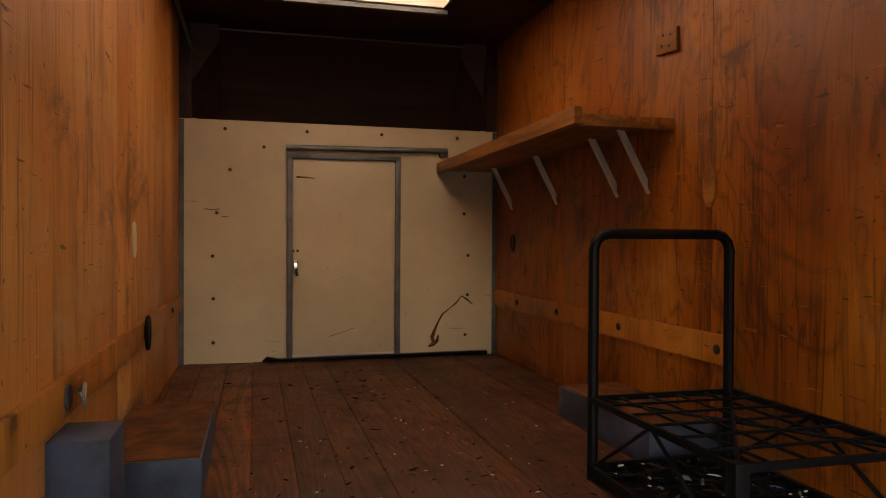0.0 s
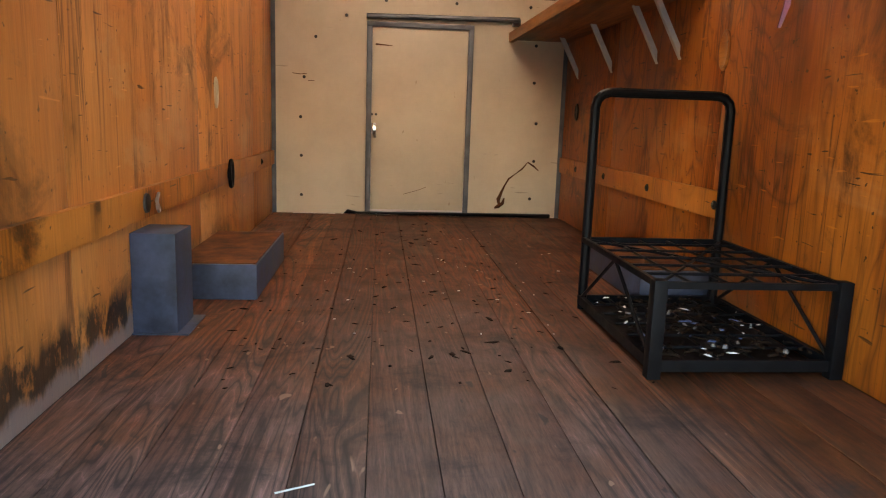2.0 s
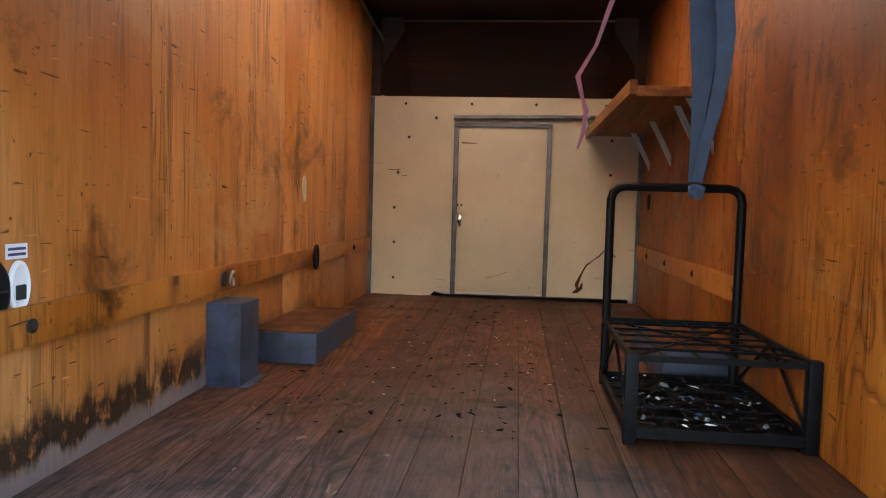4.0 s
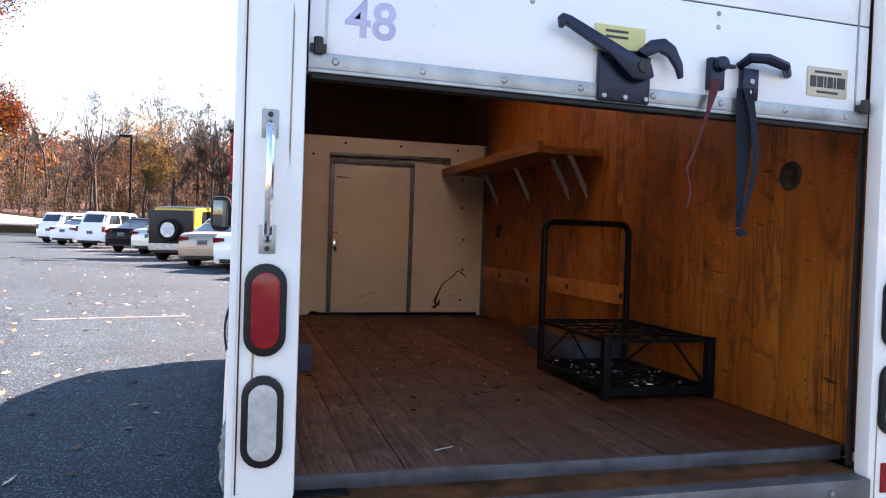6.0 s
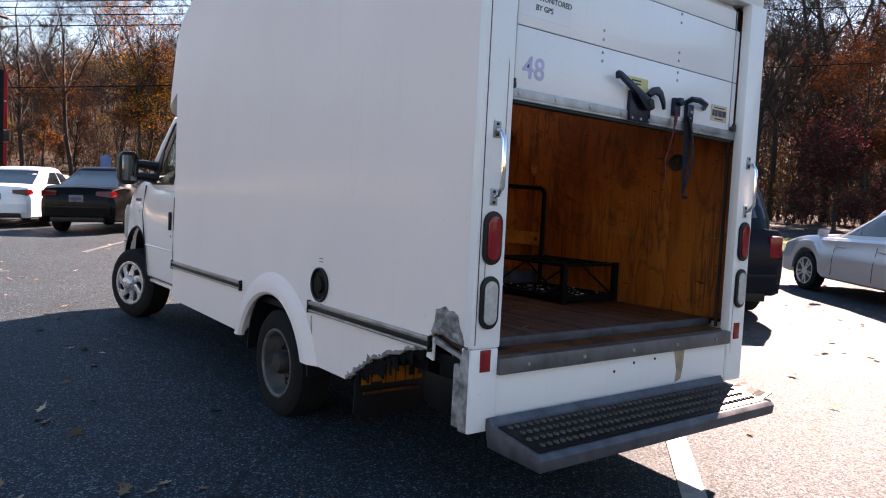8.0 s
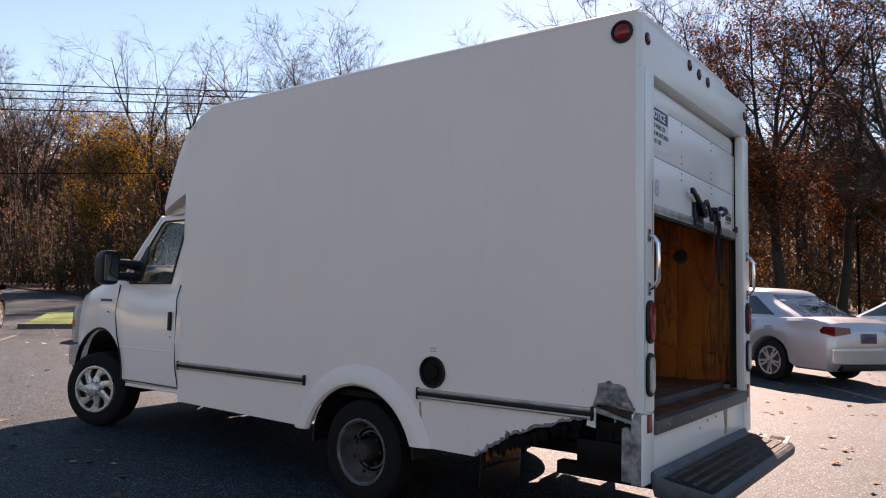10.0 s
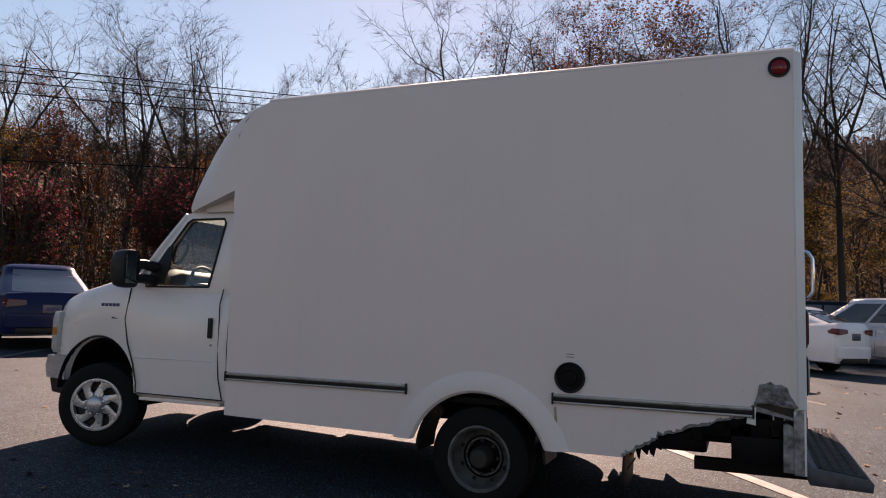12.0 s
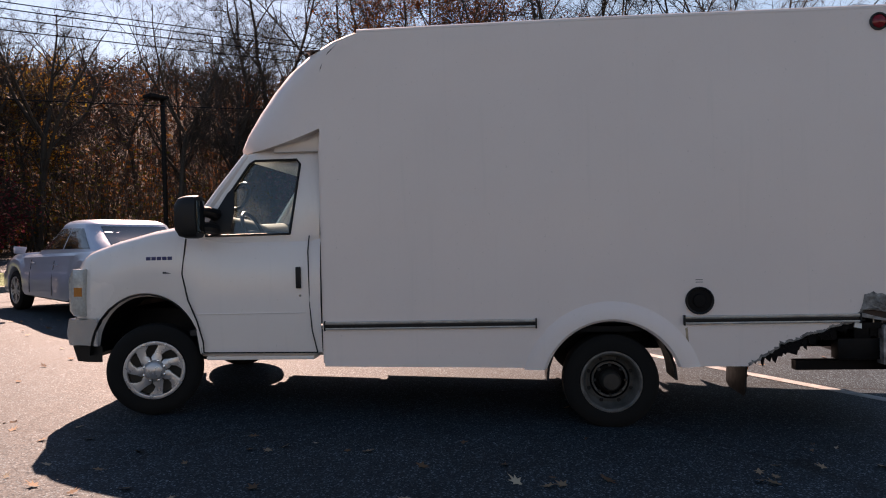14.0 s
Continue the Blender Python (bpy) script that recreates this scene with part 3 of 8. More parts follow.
def thing(name, at, label, category, group="", kind=""):
    e = new(name)
    e.location = at
    e.empty_display_size = 0.1
    return tagged(e, label, category, group, kind)


def single(name, g, material, label, category, group="", kind="", bevel=0.0, smooth=True, raw=False):
    mat = MAT[material] if isinstance(material, str) else material
    ob = new(name, raw_mesh(name, g, mat, smooth) if raw else g.mesh(name, mat, bevel, smooth))
    return tagged(ob, label, category, group, kind)


def text_part(name, words, size, material, m, parent, depth=0.0015, align="CENTER", bold=0.0):
    c = bpy.data.curves.new(name, "FONT")
    c.body, c.size, c.extrude, c.align_x, c.offset = words, size, depth, align, bold
    c.resolution_u = 3
    tmp = bpy.data.objects.new(name, c)
    scene.collection.objects.link(tmp)
    dg = bpy.context.evaluated_depsgraph_get()
    me = bpy.data.meshes.new_from_object(tmp.evaluated_get(dg))
    bpy.data.objects.remove(tmp)
    me.materials.clear()
    me.materials.append(MAT[material])
    me.transform(m)
    ob = new(name, me)
    ob.parent = parent
    ob.matrix_parent_inverse = Matrix.Translation(-Vector(parent.location))
    return ob


def ground_z(x, y):
    """The lot rises gently to the east, along the truck and towards the road."""
    u = 0.53 * x + 0.85 * y
    east = min(max(x + 1.2, 0.0), 14.0)
    z = 0.033 * min(east, 4.0) + 0.008 * max(east - 4.0, 0.0)
    z += 0.030 * (min(max(y, -1.5), 12.5) - 2.0) - 0.06
    f = min(max((x + 3.0) / 10.0, 0.0), 1.0)
    z += 0.045 * f * min(max(u - 17.0, 0.0), 30.0)
    return z

# ---- the ground ----
XL, XR = -1.035, 1.035          # outer faces of the cargo box
IL, IR = -0.965, 0.965        # inner faces of its plywood
FZ = 0.74                     # cargo floor
FW = 4.00                     # bulkhead at the front of the box
XC = (XL + XR) / 2

g = Geo()
xs = [-900, -300, -120, -60, -40] + [-30 + 2 * i for i in range(46)] + [75, 120, 300, 900]
ys = [-900, -300, -120, -60, -40] + [-30 + 2 * i for i in range(51)] + [85, 120, 300, 900]
for y in ys:
    for x in xs:
        g.v.append((x, y, ground_z(x, y)))
for j in range(len(ys) - 1):
    for i in range(len(xs) - 1):
        k = j * len(xs) + i
        g.f.append((k, k + 1, k + 1 + len(xs), k + len(xs)))
ground = single("ground", g, "asphalt", "worn grey asphalt of the parking lot", "parking lot", kind="structure", raw=True)

# ---- the box truck ----
truck = thing("box_truck", (XC, 3.0, 0.0), "white box truck with its rear roll-up door half open", "truck")


def tpart(name, g, material, label="", bevel=0.0, parent=None, **kw):
    return part(name, g, material, parent or truck, label, bevel, **kw)


rnd = random.Random(4)
# near side skin, with the wheel arch and the torn rear corner
R_ARCH, HUB_Y, ARCH_Z = 0.48, 1.985, 0.305
tear = [(1.03, 0.41), (0.985, 0.432), (0.93, 0.465), (0.86, 0.50), (0.80, 0.555), (0.72, 0.575), (0.63, 0.62), (0.52, 0.645), (0.43, 0.685), (0.33, 0.70),
        (0.275, 0.735), (0.25, 0.79), (0.235, 0.83), (0.17, 0.85), (0.13, 0.84), (0.08, 0.84), (0.055, 0.79), (0.0, 0.76)]
rough_tear = []
for (a, b) in zip(tear, tear[1:]):
    for i in range(4):
        t = i / 4
        rough_tear.append((a[0] + (b[0] - a[0]) * t + rnd.uniform(-0.010, 0.010), a[1] + (b[1] - a[1]) * t + rnd.uniform(-0.008, 0.010)))
left_outline = [(0.0, 2.905), (0.0, 0.79)] + rough_tear[::-1]
left_outline += [(HUB_Y + (R_ARCH) * math.cos(radians(a)), ARCH_Z + (R_ARCH) * math.sin(radians(a))) for a in range(168, 15, -6)]
left_outline += [(2.515, 0.405), (4.10, 0.428), (4.10, 2.10), (4.10, 2.6), (4.05, 2.75), (3.92, 2.88), (3.75, 2.94)]
g = Geo().slab([(XL, y, z) for y, z in left_outline], (0.03, 0, 0))
side_left = tpart("side_wall", g, "white", "smooth white fibreglass side with a torn rear corner")
right_outline = [(0.058, 2.905), (0.058, 0.46), (1.5, 0.43)]
right_outline += [(HUB_Y + R_ARCH * math.cos(radians(a)), ARCH_Z + R_ARCH * math.sin(radians(a))) for a in range(168, 11, -6)]
right_outline += [(4.12, 0.43), (4.12, 2.6), (4.05, 2.75), (3.92, 2.88), (3.75, 2.94)]
g = Geo().slab([(XR, y, z) for y, z in right_outline], (-0.03, 0, 0))
side_right = tpart("side_wall", g, "white")
# torn laminate along the tear
g = Geo()
for (a, b) in zip(rough_tear, rough_tear[1:]):
    w0, w1 = rnd.uniform(0.008, 0.022), rnd.uniform(0.008, 0.022)
    g.slab([(XL - 0.004, a[0], a[1]), (XL - 0.004, b[0], b[1]), (XL - 0.004, b[0] + w1 * 0.3, b[1] + w1), (XL - 0.004, a[0] + w0 * 0.3, a[1] + w0)], (0.03, 0, 0))
tpart("torn_edge", g, "scar", "frayed grey fibreglass along the torn edge", parent=side_left)
flap = [(0.262, 0.795), (0.245, 0.85), (0.235, 0.905), (0.20, 0.912), (0.175, 0.925), (0.15, 0.908), (0.12, 0.912), (0.085, 0.895), (0.07, 0.85), (0.045, 0.81), (0.035, 0.775), (0.11, 0.782), (0.18, 0.795)]
g = Geo()
cen = Vector((0, 0.15, 0.845))
k_ = len(flap)
for f_, dx in ((1.0, 0.004), (0.72, 0.012), (0.42, 0.010), (0.15, 0.018)):
    for y, z in flap:
        q = cen + (Vector((0, y, z)) - cen) * f_
        g.v.append((XL - dx - rnd.uniform(-0.003, 0.010), q.y + rnd.uniform(-0.006, 0.006) * (f_ < 1), q.z + rnd.uniform(-0.006, 0.006) * (f_ < 1)))
for j in range(3):
    for i in range(k_):
        g.f.append((j * k_ + i, j * k_ + (i + 1) % k_, (j + 1) * k_ + (i + 1) % k_, (j + 1) * k_ + i))
g.f.append(tuple(range(3 * k_, 4 * k_)))
for y, z in flap:
    g.v.append((XL + 0.02, y, z))
for i in range(k_):
    g.f.append((i, (i + 1) % k_, 4 * k_ + (i + 1) % k_, 4 * k_ + i))
tpart("crushed_patch", g, "scar", "crushed bare fibreglass patch at the corner", parent=side_left, smooth=False)

shred = random.Random(12)
for i in range(16):
    g = Geo()
    y = 0.36 + 0.62 * i / 15 + shred.uniform(-0.015, 0.015)
    zt = 0.70 - 0.40 * (y - 0.33)
    zb = zt - shred.uniform(0.02, 0.085)
    w0 = shred.uniform(0.02, 0.045)
    g.slab([(XL + 0.012, y - w0, zt + 0.02), (XL + 0.012, y + w0, zt + 0.02), (XL + 0.016, y + shred.uniform(0, w0), zb + 0.02), (XL + 0.02, y - shred.uniform(0, w0), zb)], (0.006, 0, 0))
    tpart("shred", g, "black_metal", "ragged black shred hanging from the tear", parent=side_left, smooth=False)

# flared lip round each wheel arch
for sx, x in ((-1, XL), (1, XR)):
    rings = []
    for a in range(-2, 183, 5):
        c, s = math.cos(radians(a)), math.sin(radians(a))
        ring = []
        for r, d in ((0.455, 0.0), (0.452, 0.022), (0.470, 0.040), (0.52, 0.040), (0.565, 0.022), (0.60, 0.004), (0.60, -0.004), (0.47, -0.01)):
            zz = ARCH_Z + r * s * 0.965
            ring.append((x + sx * d, HUB_Y + r * c * (1.0 + 0.07 * (1 - abs(s))), max(zz, 0.395 if a < 90 else 0.405)))
        rings.append(ring)
    tpart("arch_flare", Geo().loft(rings), "white", parent=side_left if sx < 0 else side_right)
    # dark liner in the arch
    rings = []
    for a in range(0, 181, 12):
        c, s = math.cos(radians(a)), math.sin(radians(a))
        rings.append([(x - sx * d, HUB_Y + r * c, ARCH_Z + r * s) for r, d in ((0.452, 0.02), (0.452, 0.32), (0.47, 0.32), (0.47, 0.02))])
    tpart("arch_liner", Geo().loft(rings), "black")

# rub rails: an alloy channel with a black insert
for x, sx in ((XL, -1), (XR, 1)):
    for y0, y1, dz in ((2.515, 4.098, -0.038), (0.262, 1.474, -0.032)):
        o = side_left if sx < 0 else side_right
        g = Geo()
        for z0, z1 in ((0.742, 0.757), (0.782, 0.804)):
            g.box(min(x, x + sx * 0.02), y0, z0 + dz, max(x, x + sx * 0.02), y1, z1 + dz)
        tpart("rub_rail", g, "galv", "alloy rub rail with a black insert", 0.004, parent=o)
        tpart("rub_strip", Geo().box(min(x, x + sx * 0.012), y0, 0.7572 + dz, max(x, x + sx * 0.012), y1, 0.7818 + dz), "black", "", 0.002, parent=o)
        for ye in ((y0, y0 + 0.012), (y1 - 0.012, y1)):
            tpart("rail_end", Geo().box(min(x, x + sx * 0.023), ye[0], 0.735 + dz, max(x, x + sx * 0.023), ye[1], 0.810 + dz), "black", "", 0.003, parent=o)

# fuel filler and clearance lamps
g = Geo().lathe([(-0.002, 0.10), (-0.012, 0.10), (-0.016, 0.094), (-0.012, 0.086), (0.0, 0.084)], (XL, 1.358, 0.880), "x", 32)
tpart("filler_ring", g, "black", "round black fuel filler", parent=side_left)
tpart("filler_cap", Geo().lathe([(-0.003, 0.084), (-0.004, 0.05), (-0.016, 0.045), (-0.018, 0.0)], (XL, 1.358, 0.880), "x", 28), "black_metal", parent=side_left)
for i in range(2):
    tpart("filler_label", Geo().box(XL - 0.0015, 1.333, 1.010 + 0.018 * i, XL, 1.383, 1.015 + 0.018 * i), "dull_lip", parent=side_left)


def round_lamp(x, y, z, axis, s, r, owner):
    g = Geo().lathe([(0.0, r), (s * 0.012, r), (s * 0.014, r * 0.8), (s * 0.006, r * 0.76), (0.0, r * 0.75)], (x, y, z), axis, 24)
    o = tpart("lamp_ring", g, "black", parent=owner)
    g = Geo().lathe([(0.0, r * 0.76), (s * 0.010, r * 0.74), (s * 0.018, r * 0.5), (s * 0.021, 0.001)], (x, y, z), axis, 20)
    tpart("lamp_lens", g, "red_lens", "round red lamp lens", parent=owner)


round_lamp(XL, 0.105, 2.815, "x", -1, 0.062, side_left)
round_lamp(XR, 0.11, 2.845, "x", 1, 0.062, side_right)

# roof with its translucent panel
SK = (-0.475, 0.97, 0.46, 3.50)
g = Geo()
rim = 0.0
for x0, y0, x1, y1 in ((XL + 0.031, 0.0, SK[0], 3.75), (SK[2], 0.058, XR - 0.031, 3.75), (SK[0], 0.0, SK[2], SK[1]), (SK[0], SK[3], SK[2], 3.75)):
    g.slab([(x0, y0, 2.872 + 0.01 * y0), (x0, y1, 2.872 + 0.01 * y1), (x0, y1, 2.912 + 0.01 * y1), (x0, y0, 2.912 + 0.01 * y0)], (x1 - x0, 0, 0))
tpart("roof", g, "white", "white fibreglass roof with a translucent panel")
tpart("skylight", Geo().slab([(SK[0] - 0.03, y, z + 0.01 * y) for y, z in ((SK[1] - 0.03, 2.913), (SK[3] + 0.03, 2.913), (SK[3] + 0.03, 2.922), (SK[1] - 0.03, 2.922))], (SK[2] - SK[0] + 0.06, 0, 0)), "skylight", "translucent cream roof panel letting daylight in")
for x in (XL, XR):
    s = 1 if x > 0 else -1
    tpart("roof_edge", Geo().tube([(x - s * 0.0245, 0.02 if s < 0 else 0.07, 2.912), (x - s * 0.0245, 2.0, 2.932), (x - s * 0.0245, 3.80, 2.93)], 0.026, 10), "white")

# moulded cap over the cab
levels = [(2.09, 4.10, 0.66, 0.90), (2.085, 4.10, 0.80, 1.0), (2.13, 4.10, 0.82, 1.0), (2.25, 4.10, 0.76, 1.0), (2.4, 4.10, 0.65, 1.0), (2.55, 4.10, 0.52, 1.0), (2.68, 4.08, 0.40, 1.0), (2.79, 4.02, 0.29, 1.0),
          (2.87, 3.93, 0.20, 1.0), (2.925, 3.82, 0.12, 0.985), (2.952, 3.72, 0.05, 0.965)]
rings = []
for z, y0, d, wide in levels:
    ring = []
    for i in range(33):
        t = math.pi * i / 32
        c, s = math.cos(t), math.sin(t)
        a = (XR - XL) / 2 * wide
        x = XC + a * math.copysign(abs(c) ** (2 / 3.4), -c)
        y = y0 + d * abs(s) ** (2 / 2.3)
        # the lower edge sweeps up where it meets the box
        lift = 0.14 * max(0.0, 1 - (y - 4.10) / 0.55) ** 1.6
        zz = z + lift * max(0.0, (2.40 - z) / 0.32)
        ring.append((x, y, zz))
    rings.append(ring)
g = Geo().loft(rings, closed=False)
g.f.append(tuple(range(10 * 33, 11 * 33)))
g.f.append(tuple(range(32, -1, -1)))
tpart("wind_cap", g, "white", "rounded white fibreglass cap over the cab")
# body front below the cap, beside the cab
g = Geo().box(XL + 0.032, 4.109, 0.45, XR - 0.032, 4.119, 2.12)
tpart("front_wall", g, "white")

# rear frame
rear = tpart("rear_frame", Geo().box(XL + 0.031, -0.004, 2.53, XR - 0.031, 0.16, 2.795), "white_worn", "white rear door frame, scuffed and rust-stained", 0.008)
tpart("rear_post", Geo().box(XL + 0.002, -0.012, 0.74, -0.875, 0.046, 2.535), "white_worn", "", 0.012, parent=rear)
tpart("rear_post", Geo().box(0.875, -0.012, 0.40, XR - 0.002, 0.046, 2.535), "white_worn", "", 0.012, parent=rear)
tpart("rear_post", Geo().box(XL + 0.002, -0.012, 0.385, -0.885, 0.052, 0.7395), "white_worn", "", 0.006, parent=rear)
g = Geo().slab([(XL + 0.006, 0.0525, 0.392), (XL + 0.006, 0.108, 0.395), (XL + 0.006, 0.106, 0.66), (XL + 0.006, 0.085, 0.668), (XL + 0.006, 0.0525, 0.65)], (0.10, 0, 0))
tpart("scraped_strip", g, "scraped", "bare scraped grey strip at the corner", 0.004, parent=rear)
g = Geo().slab([(XL - 0.002, 0.0, 0.388), (XL - 0.002, 0.05, 0.386), (XL - 0.002, 0.052, 0.70), (XL - 0.002, 0.03, 0.75), (XL - 0.002, 0.012, 0.735), (XL - 0.002, 0.0, 0.74)], (0.005, 0, 0))
tpart("scraped_strip", g, "scraped", "", 0.0, parent=rear)
tpart("rear_edge_trim", Geo().box(XL - 0.006, -0.016, 0.75, XL + 0.012, 0.03, 2.815), "white_worn", "", 0.004, parent=rear)
tpart("lower_panel", Geo().box(-0.885, 0.0, 0.418, 0.872, 0.05, 0.622), "white_worn", "", 0.004, parent=rear)
tpart("threshold", Geo().box(-0.88, 0.030, 0.6965, 0.868, 0.150, 0.701), "rust", "rusty brown threshold plate", parent=rear)
tpart("sill", Geo().box(-0.885, -0.03, 0.6225, 0.872, 0.17, 0.696), "galv_dull", "grey steel sill with a worn edge", 0.008, parent=rear)
tpart("floor_nosing", Geo().box(-0.93, 0.150, 0.6965, 0.93, 0.167, 0.743), "bumper_steel", "worn steel nosing along the floor edge", 0.003, parent=rear)
for i in range(5):
    x = -0.72 + i * 0.36
    tpart("bolt", Geo().lathe([(-0.038, 0.001), (-0.037, 0.008), (-0.03, 0.010)], (x, 0, 0.660), "y", 10), "galv", parent=rear)
for x in (XL + 0.0165,):
    tpart("frame_seam", Geo().box(x, -0.0135, 0.76, x + 0.004, -0.0115, 2.53), "rust", "dark rusty seam in the frame", parent=rear)
for x, z in ((-0.10, 0.555), (0.22, 0.59), (0.05, 0.585)):
    tpart("screw_hole", Geo().lathe([(-0.002, 0.0075), (0.004, 0.0075)], (x, 0, z), "y", 10), "black", parent=rear)
for x, z in ((-0.96, 2.70), (-0.277, 2.745), (-0.097, 2.735), (0.08, 2.73), (0.96, 2.70)):
    round_lamp(x, 0.002, z, "y", -1, 0.034, rear)


def stadium(cx, cz, w, h, y, k=10):
    r = w / 2
    pts = [(cx + r * math.cos(math.pi * i / k), y, cz + h / 2 - r + r * math.sin(math.pi * i / k)) for i in range(k + 1)]
    pts += [(cx - r * math.cos(math.pi * i / k), y, cz - h / 2 + r - r * math.sin(math.pi * i / k)) for i in range(k + 1)]
    return pts


for cx in (-0.957, 0.950):
    for cz, m, lab in ((1.207, "red_lens", "long red tail lamp"), (0.937, "clear_lens", "long clear reversing lamp")):
        s = cz
        o = tpart("tail_lamp", Geo().slab(stadium(cx, s, 0.100, 0.225, -0.012), (0, -0.016, 0)), "black", "black rubber lamp surround", 0.006)
        tpart("lamp_lens", Geo().slab(stadium(cx, s, 0.068, 0.185, -0.026), (0, -0.010, 0)), m, lab, 0.006, parent=o)
    tpart("reflector", Geo().slab([(cx - 0.028, -0.012, 0.643), (cx + 0.028, -0.012, 0.643), (cx + 0.028, -0.012, 0.737), (cx - 0.028, -0.012, 0.737)], (0, -0.006, 0)),
          "red_lens", "rectangular red reflector", 0.004, parent=rear)
    pts = [(cx, -0.012, 1.655), (cx, -0.040, 1.645), (cx, -0.062, 1.610), (cx, -0.064, 1.515), (cx, -0.062, 1.42), (cx, -0.040, 1.387), (cx, -0.012, 1.377)]
    h = tpart("grab_handle", Geo().tube(pts, 0.011, 10), "chrome", "chrome grab handle")
    for z in (1.655, 1.377):
        tpart("handle_plate", Geo().box(cx - 0.020, -0.016, z - 0.035, cx + 0.020, -0.010, z + 0.035), "galv", "", 0.004, parent=h)
        for dz in (-0.022, 0.022):
            tpart("screw", Geo().lathe([(-0.022, 0.001), (-0.021, 0.006), (-0.016, 0.007)], (cx, 0, z + dz), "y", 8), "steel_dark", parent=h)

# door track in the opening
for x0, x1 in ((-0.91, -0.89), (0.89, 0.91)):
    tpart("door_track", Geo().box(x0, 0.082, 0.702, x1, 0.094, 2.55), "steel_dark", "dark steel door track", 0.003)

# step bumper with a grip tread
def lpart(name, g, material, label="", bevel=0.0, parent=None, **kw):
    return tpart(name, g.moved(Matrix.Translation((0, 0, -0.08))), material, label, bevel, parent, **kw)


bump = lpart("step_bumper", Geo().slab([(-0.935, 0.0, 0.515), (-0.935, -0.03, 0.53), (-0.935, -0.05, 0.50), (-0.935, -0.33, 0.46), (-0.935, -0.352, 0.44), (-0.935, -0.345, 0.39), (-0.935, -0.03, 0.40)], (1.735, 0, 0)),
             "bumper_steel", "dark grey steel step bumper with grip tread", 0.006)
lpart("step_plate", Geo().slab([(-0.92, -0.075, 0.4975), (-0.92, -0.322, 0.4622), (-0.92, -0.322, 0.4655), (-0.92, -0.075, 0.5008)], (1.67, 0, 0)), "black_metal", "black perforated step plate", parent=bump)
g = Geo()
for i in range(41):
    for j in range(4):
        x, y = -0.875 + i * 0.039 + (0.019 if j % 2 else 0), -0.10 - j * 0.058
        z = 0.5015 + (y + 0.05) * 0.143
        g.lathe([(z, 0.016), (z + 0.010, 0.011), (z + 0.009, 0.006), (z, 0.005)], (x, y, 0), "z", 6)
tagged(lpart("tread", g, "tread_steel", "raised dark grip tread", parent=bump, smooth=False), kind="stuff")
g = Geo()
for i in range(9):
    g.slab([(0.68 + rnd.uniform(-0.02, 0.02), -0.10 - 0.024 * i, 0.485 - 0.0036 * i), (0.835 + rnd.uniform(-0.02, 0.01), -0.10 - 0.024 * i, 0.492 + rnd.uniform(-0.01, 0.01)),
            (0.835, -0.123 - 0.024 * i, 0.488 + rnd.uniform(-0.01, 0.01)), (0.68, -0.124 - 0.024 * i, 0.482 - 0.0036 * i)], (0, 0, -0.006))
lpart("bent_end", g, "tread_steel", "crumpled end of the bumper tread", parent=bump, smooth=False)
for x in (-0.75, 0.70):
    lpart("bumper_arm", Geo().box(x - 0.04, -0.05, 0.40, x + 0.04, 0.6, 0.47), "black_metal", parent=bump)
# broken rail piece and a leftover scrap of skin over the gap
tpart("broken_rail", Geo().slab([(XL + 0.004, 0.252, 0.755), (XL + 0.004, 0.05, 0.700), (XL + 0.004, 0.05, 0.685), (XL + 0.004, 0.12, 0.700), (XL + 0.004, 0.252, 0.725)], (0.02, 0, 0)), "scraped", "bent bare rail piece", 0.002, parent=rear)
tpart("skin_scrap", Geo().slab([(XL + 0.001, 0.247, 0.750), (XL + 0.001, 0.285, 0.740), (XL + 0.001, 0.30, 0.655), (XL + 0.001, 0.250, 0.645)], (0.012, 0, 0)), "white_worn", "", 0.001, parent=rear)

# rust runs and old stains
g = Geo().slab([(XL - 0.0015, 1.446, 0.69), (XL - 0.0015, 1.462, 0.68), (XL - 0.0015, 1.454, 0.57), (XL - 0.0015, 1.446, 0.46), (XL - 0.0015, 1.430, 0.43), (XL - 0.0015, 1.438, 0.58)], (0.002, 0, 0))
tpart("rust_run", g, "stain", "brown rust run below the rail end", parent=side_left)
g = Geo().slab([(0.385, -0.0015, 0.619), (0.475, -0.0015, 0.617), (0.47, -0.0015, 0.53), (0.455, -0.0015, 0.46), (0.405, -0.0015, 0.445), (0.415, -0.0015, 0.51)], (0, 0.002, 0))
tpart("old_stain", g, "stain", "pale brown stain on the lower panel", parent=rear)
for x, z0, z1, w_ in ((XL + 0.05, 0.88, 1.16, 0.005), (XL + 0.125, 1.55, 1.95, 0.004), (0.90, 0.56, 0.90, 0.004)):
    tpart("rust_run", Geo().slab([(x, -0.0135, z1), (x + w_, -0.0135, z1 - 0.03), (x + w_ * 0.6, -0.0135, z0), (x - w_ * 0.4, -0.0135, z0 + 0.05)], (0, 0.002, 0)), "stain", parent=rear)

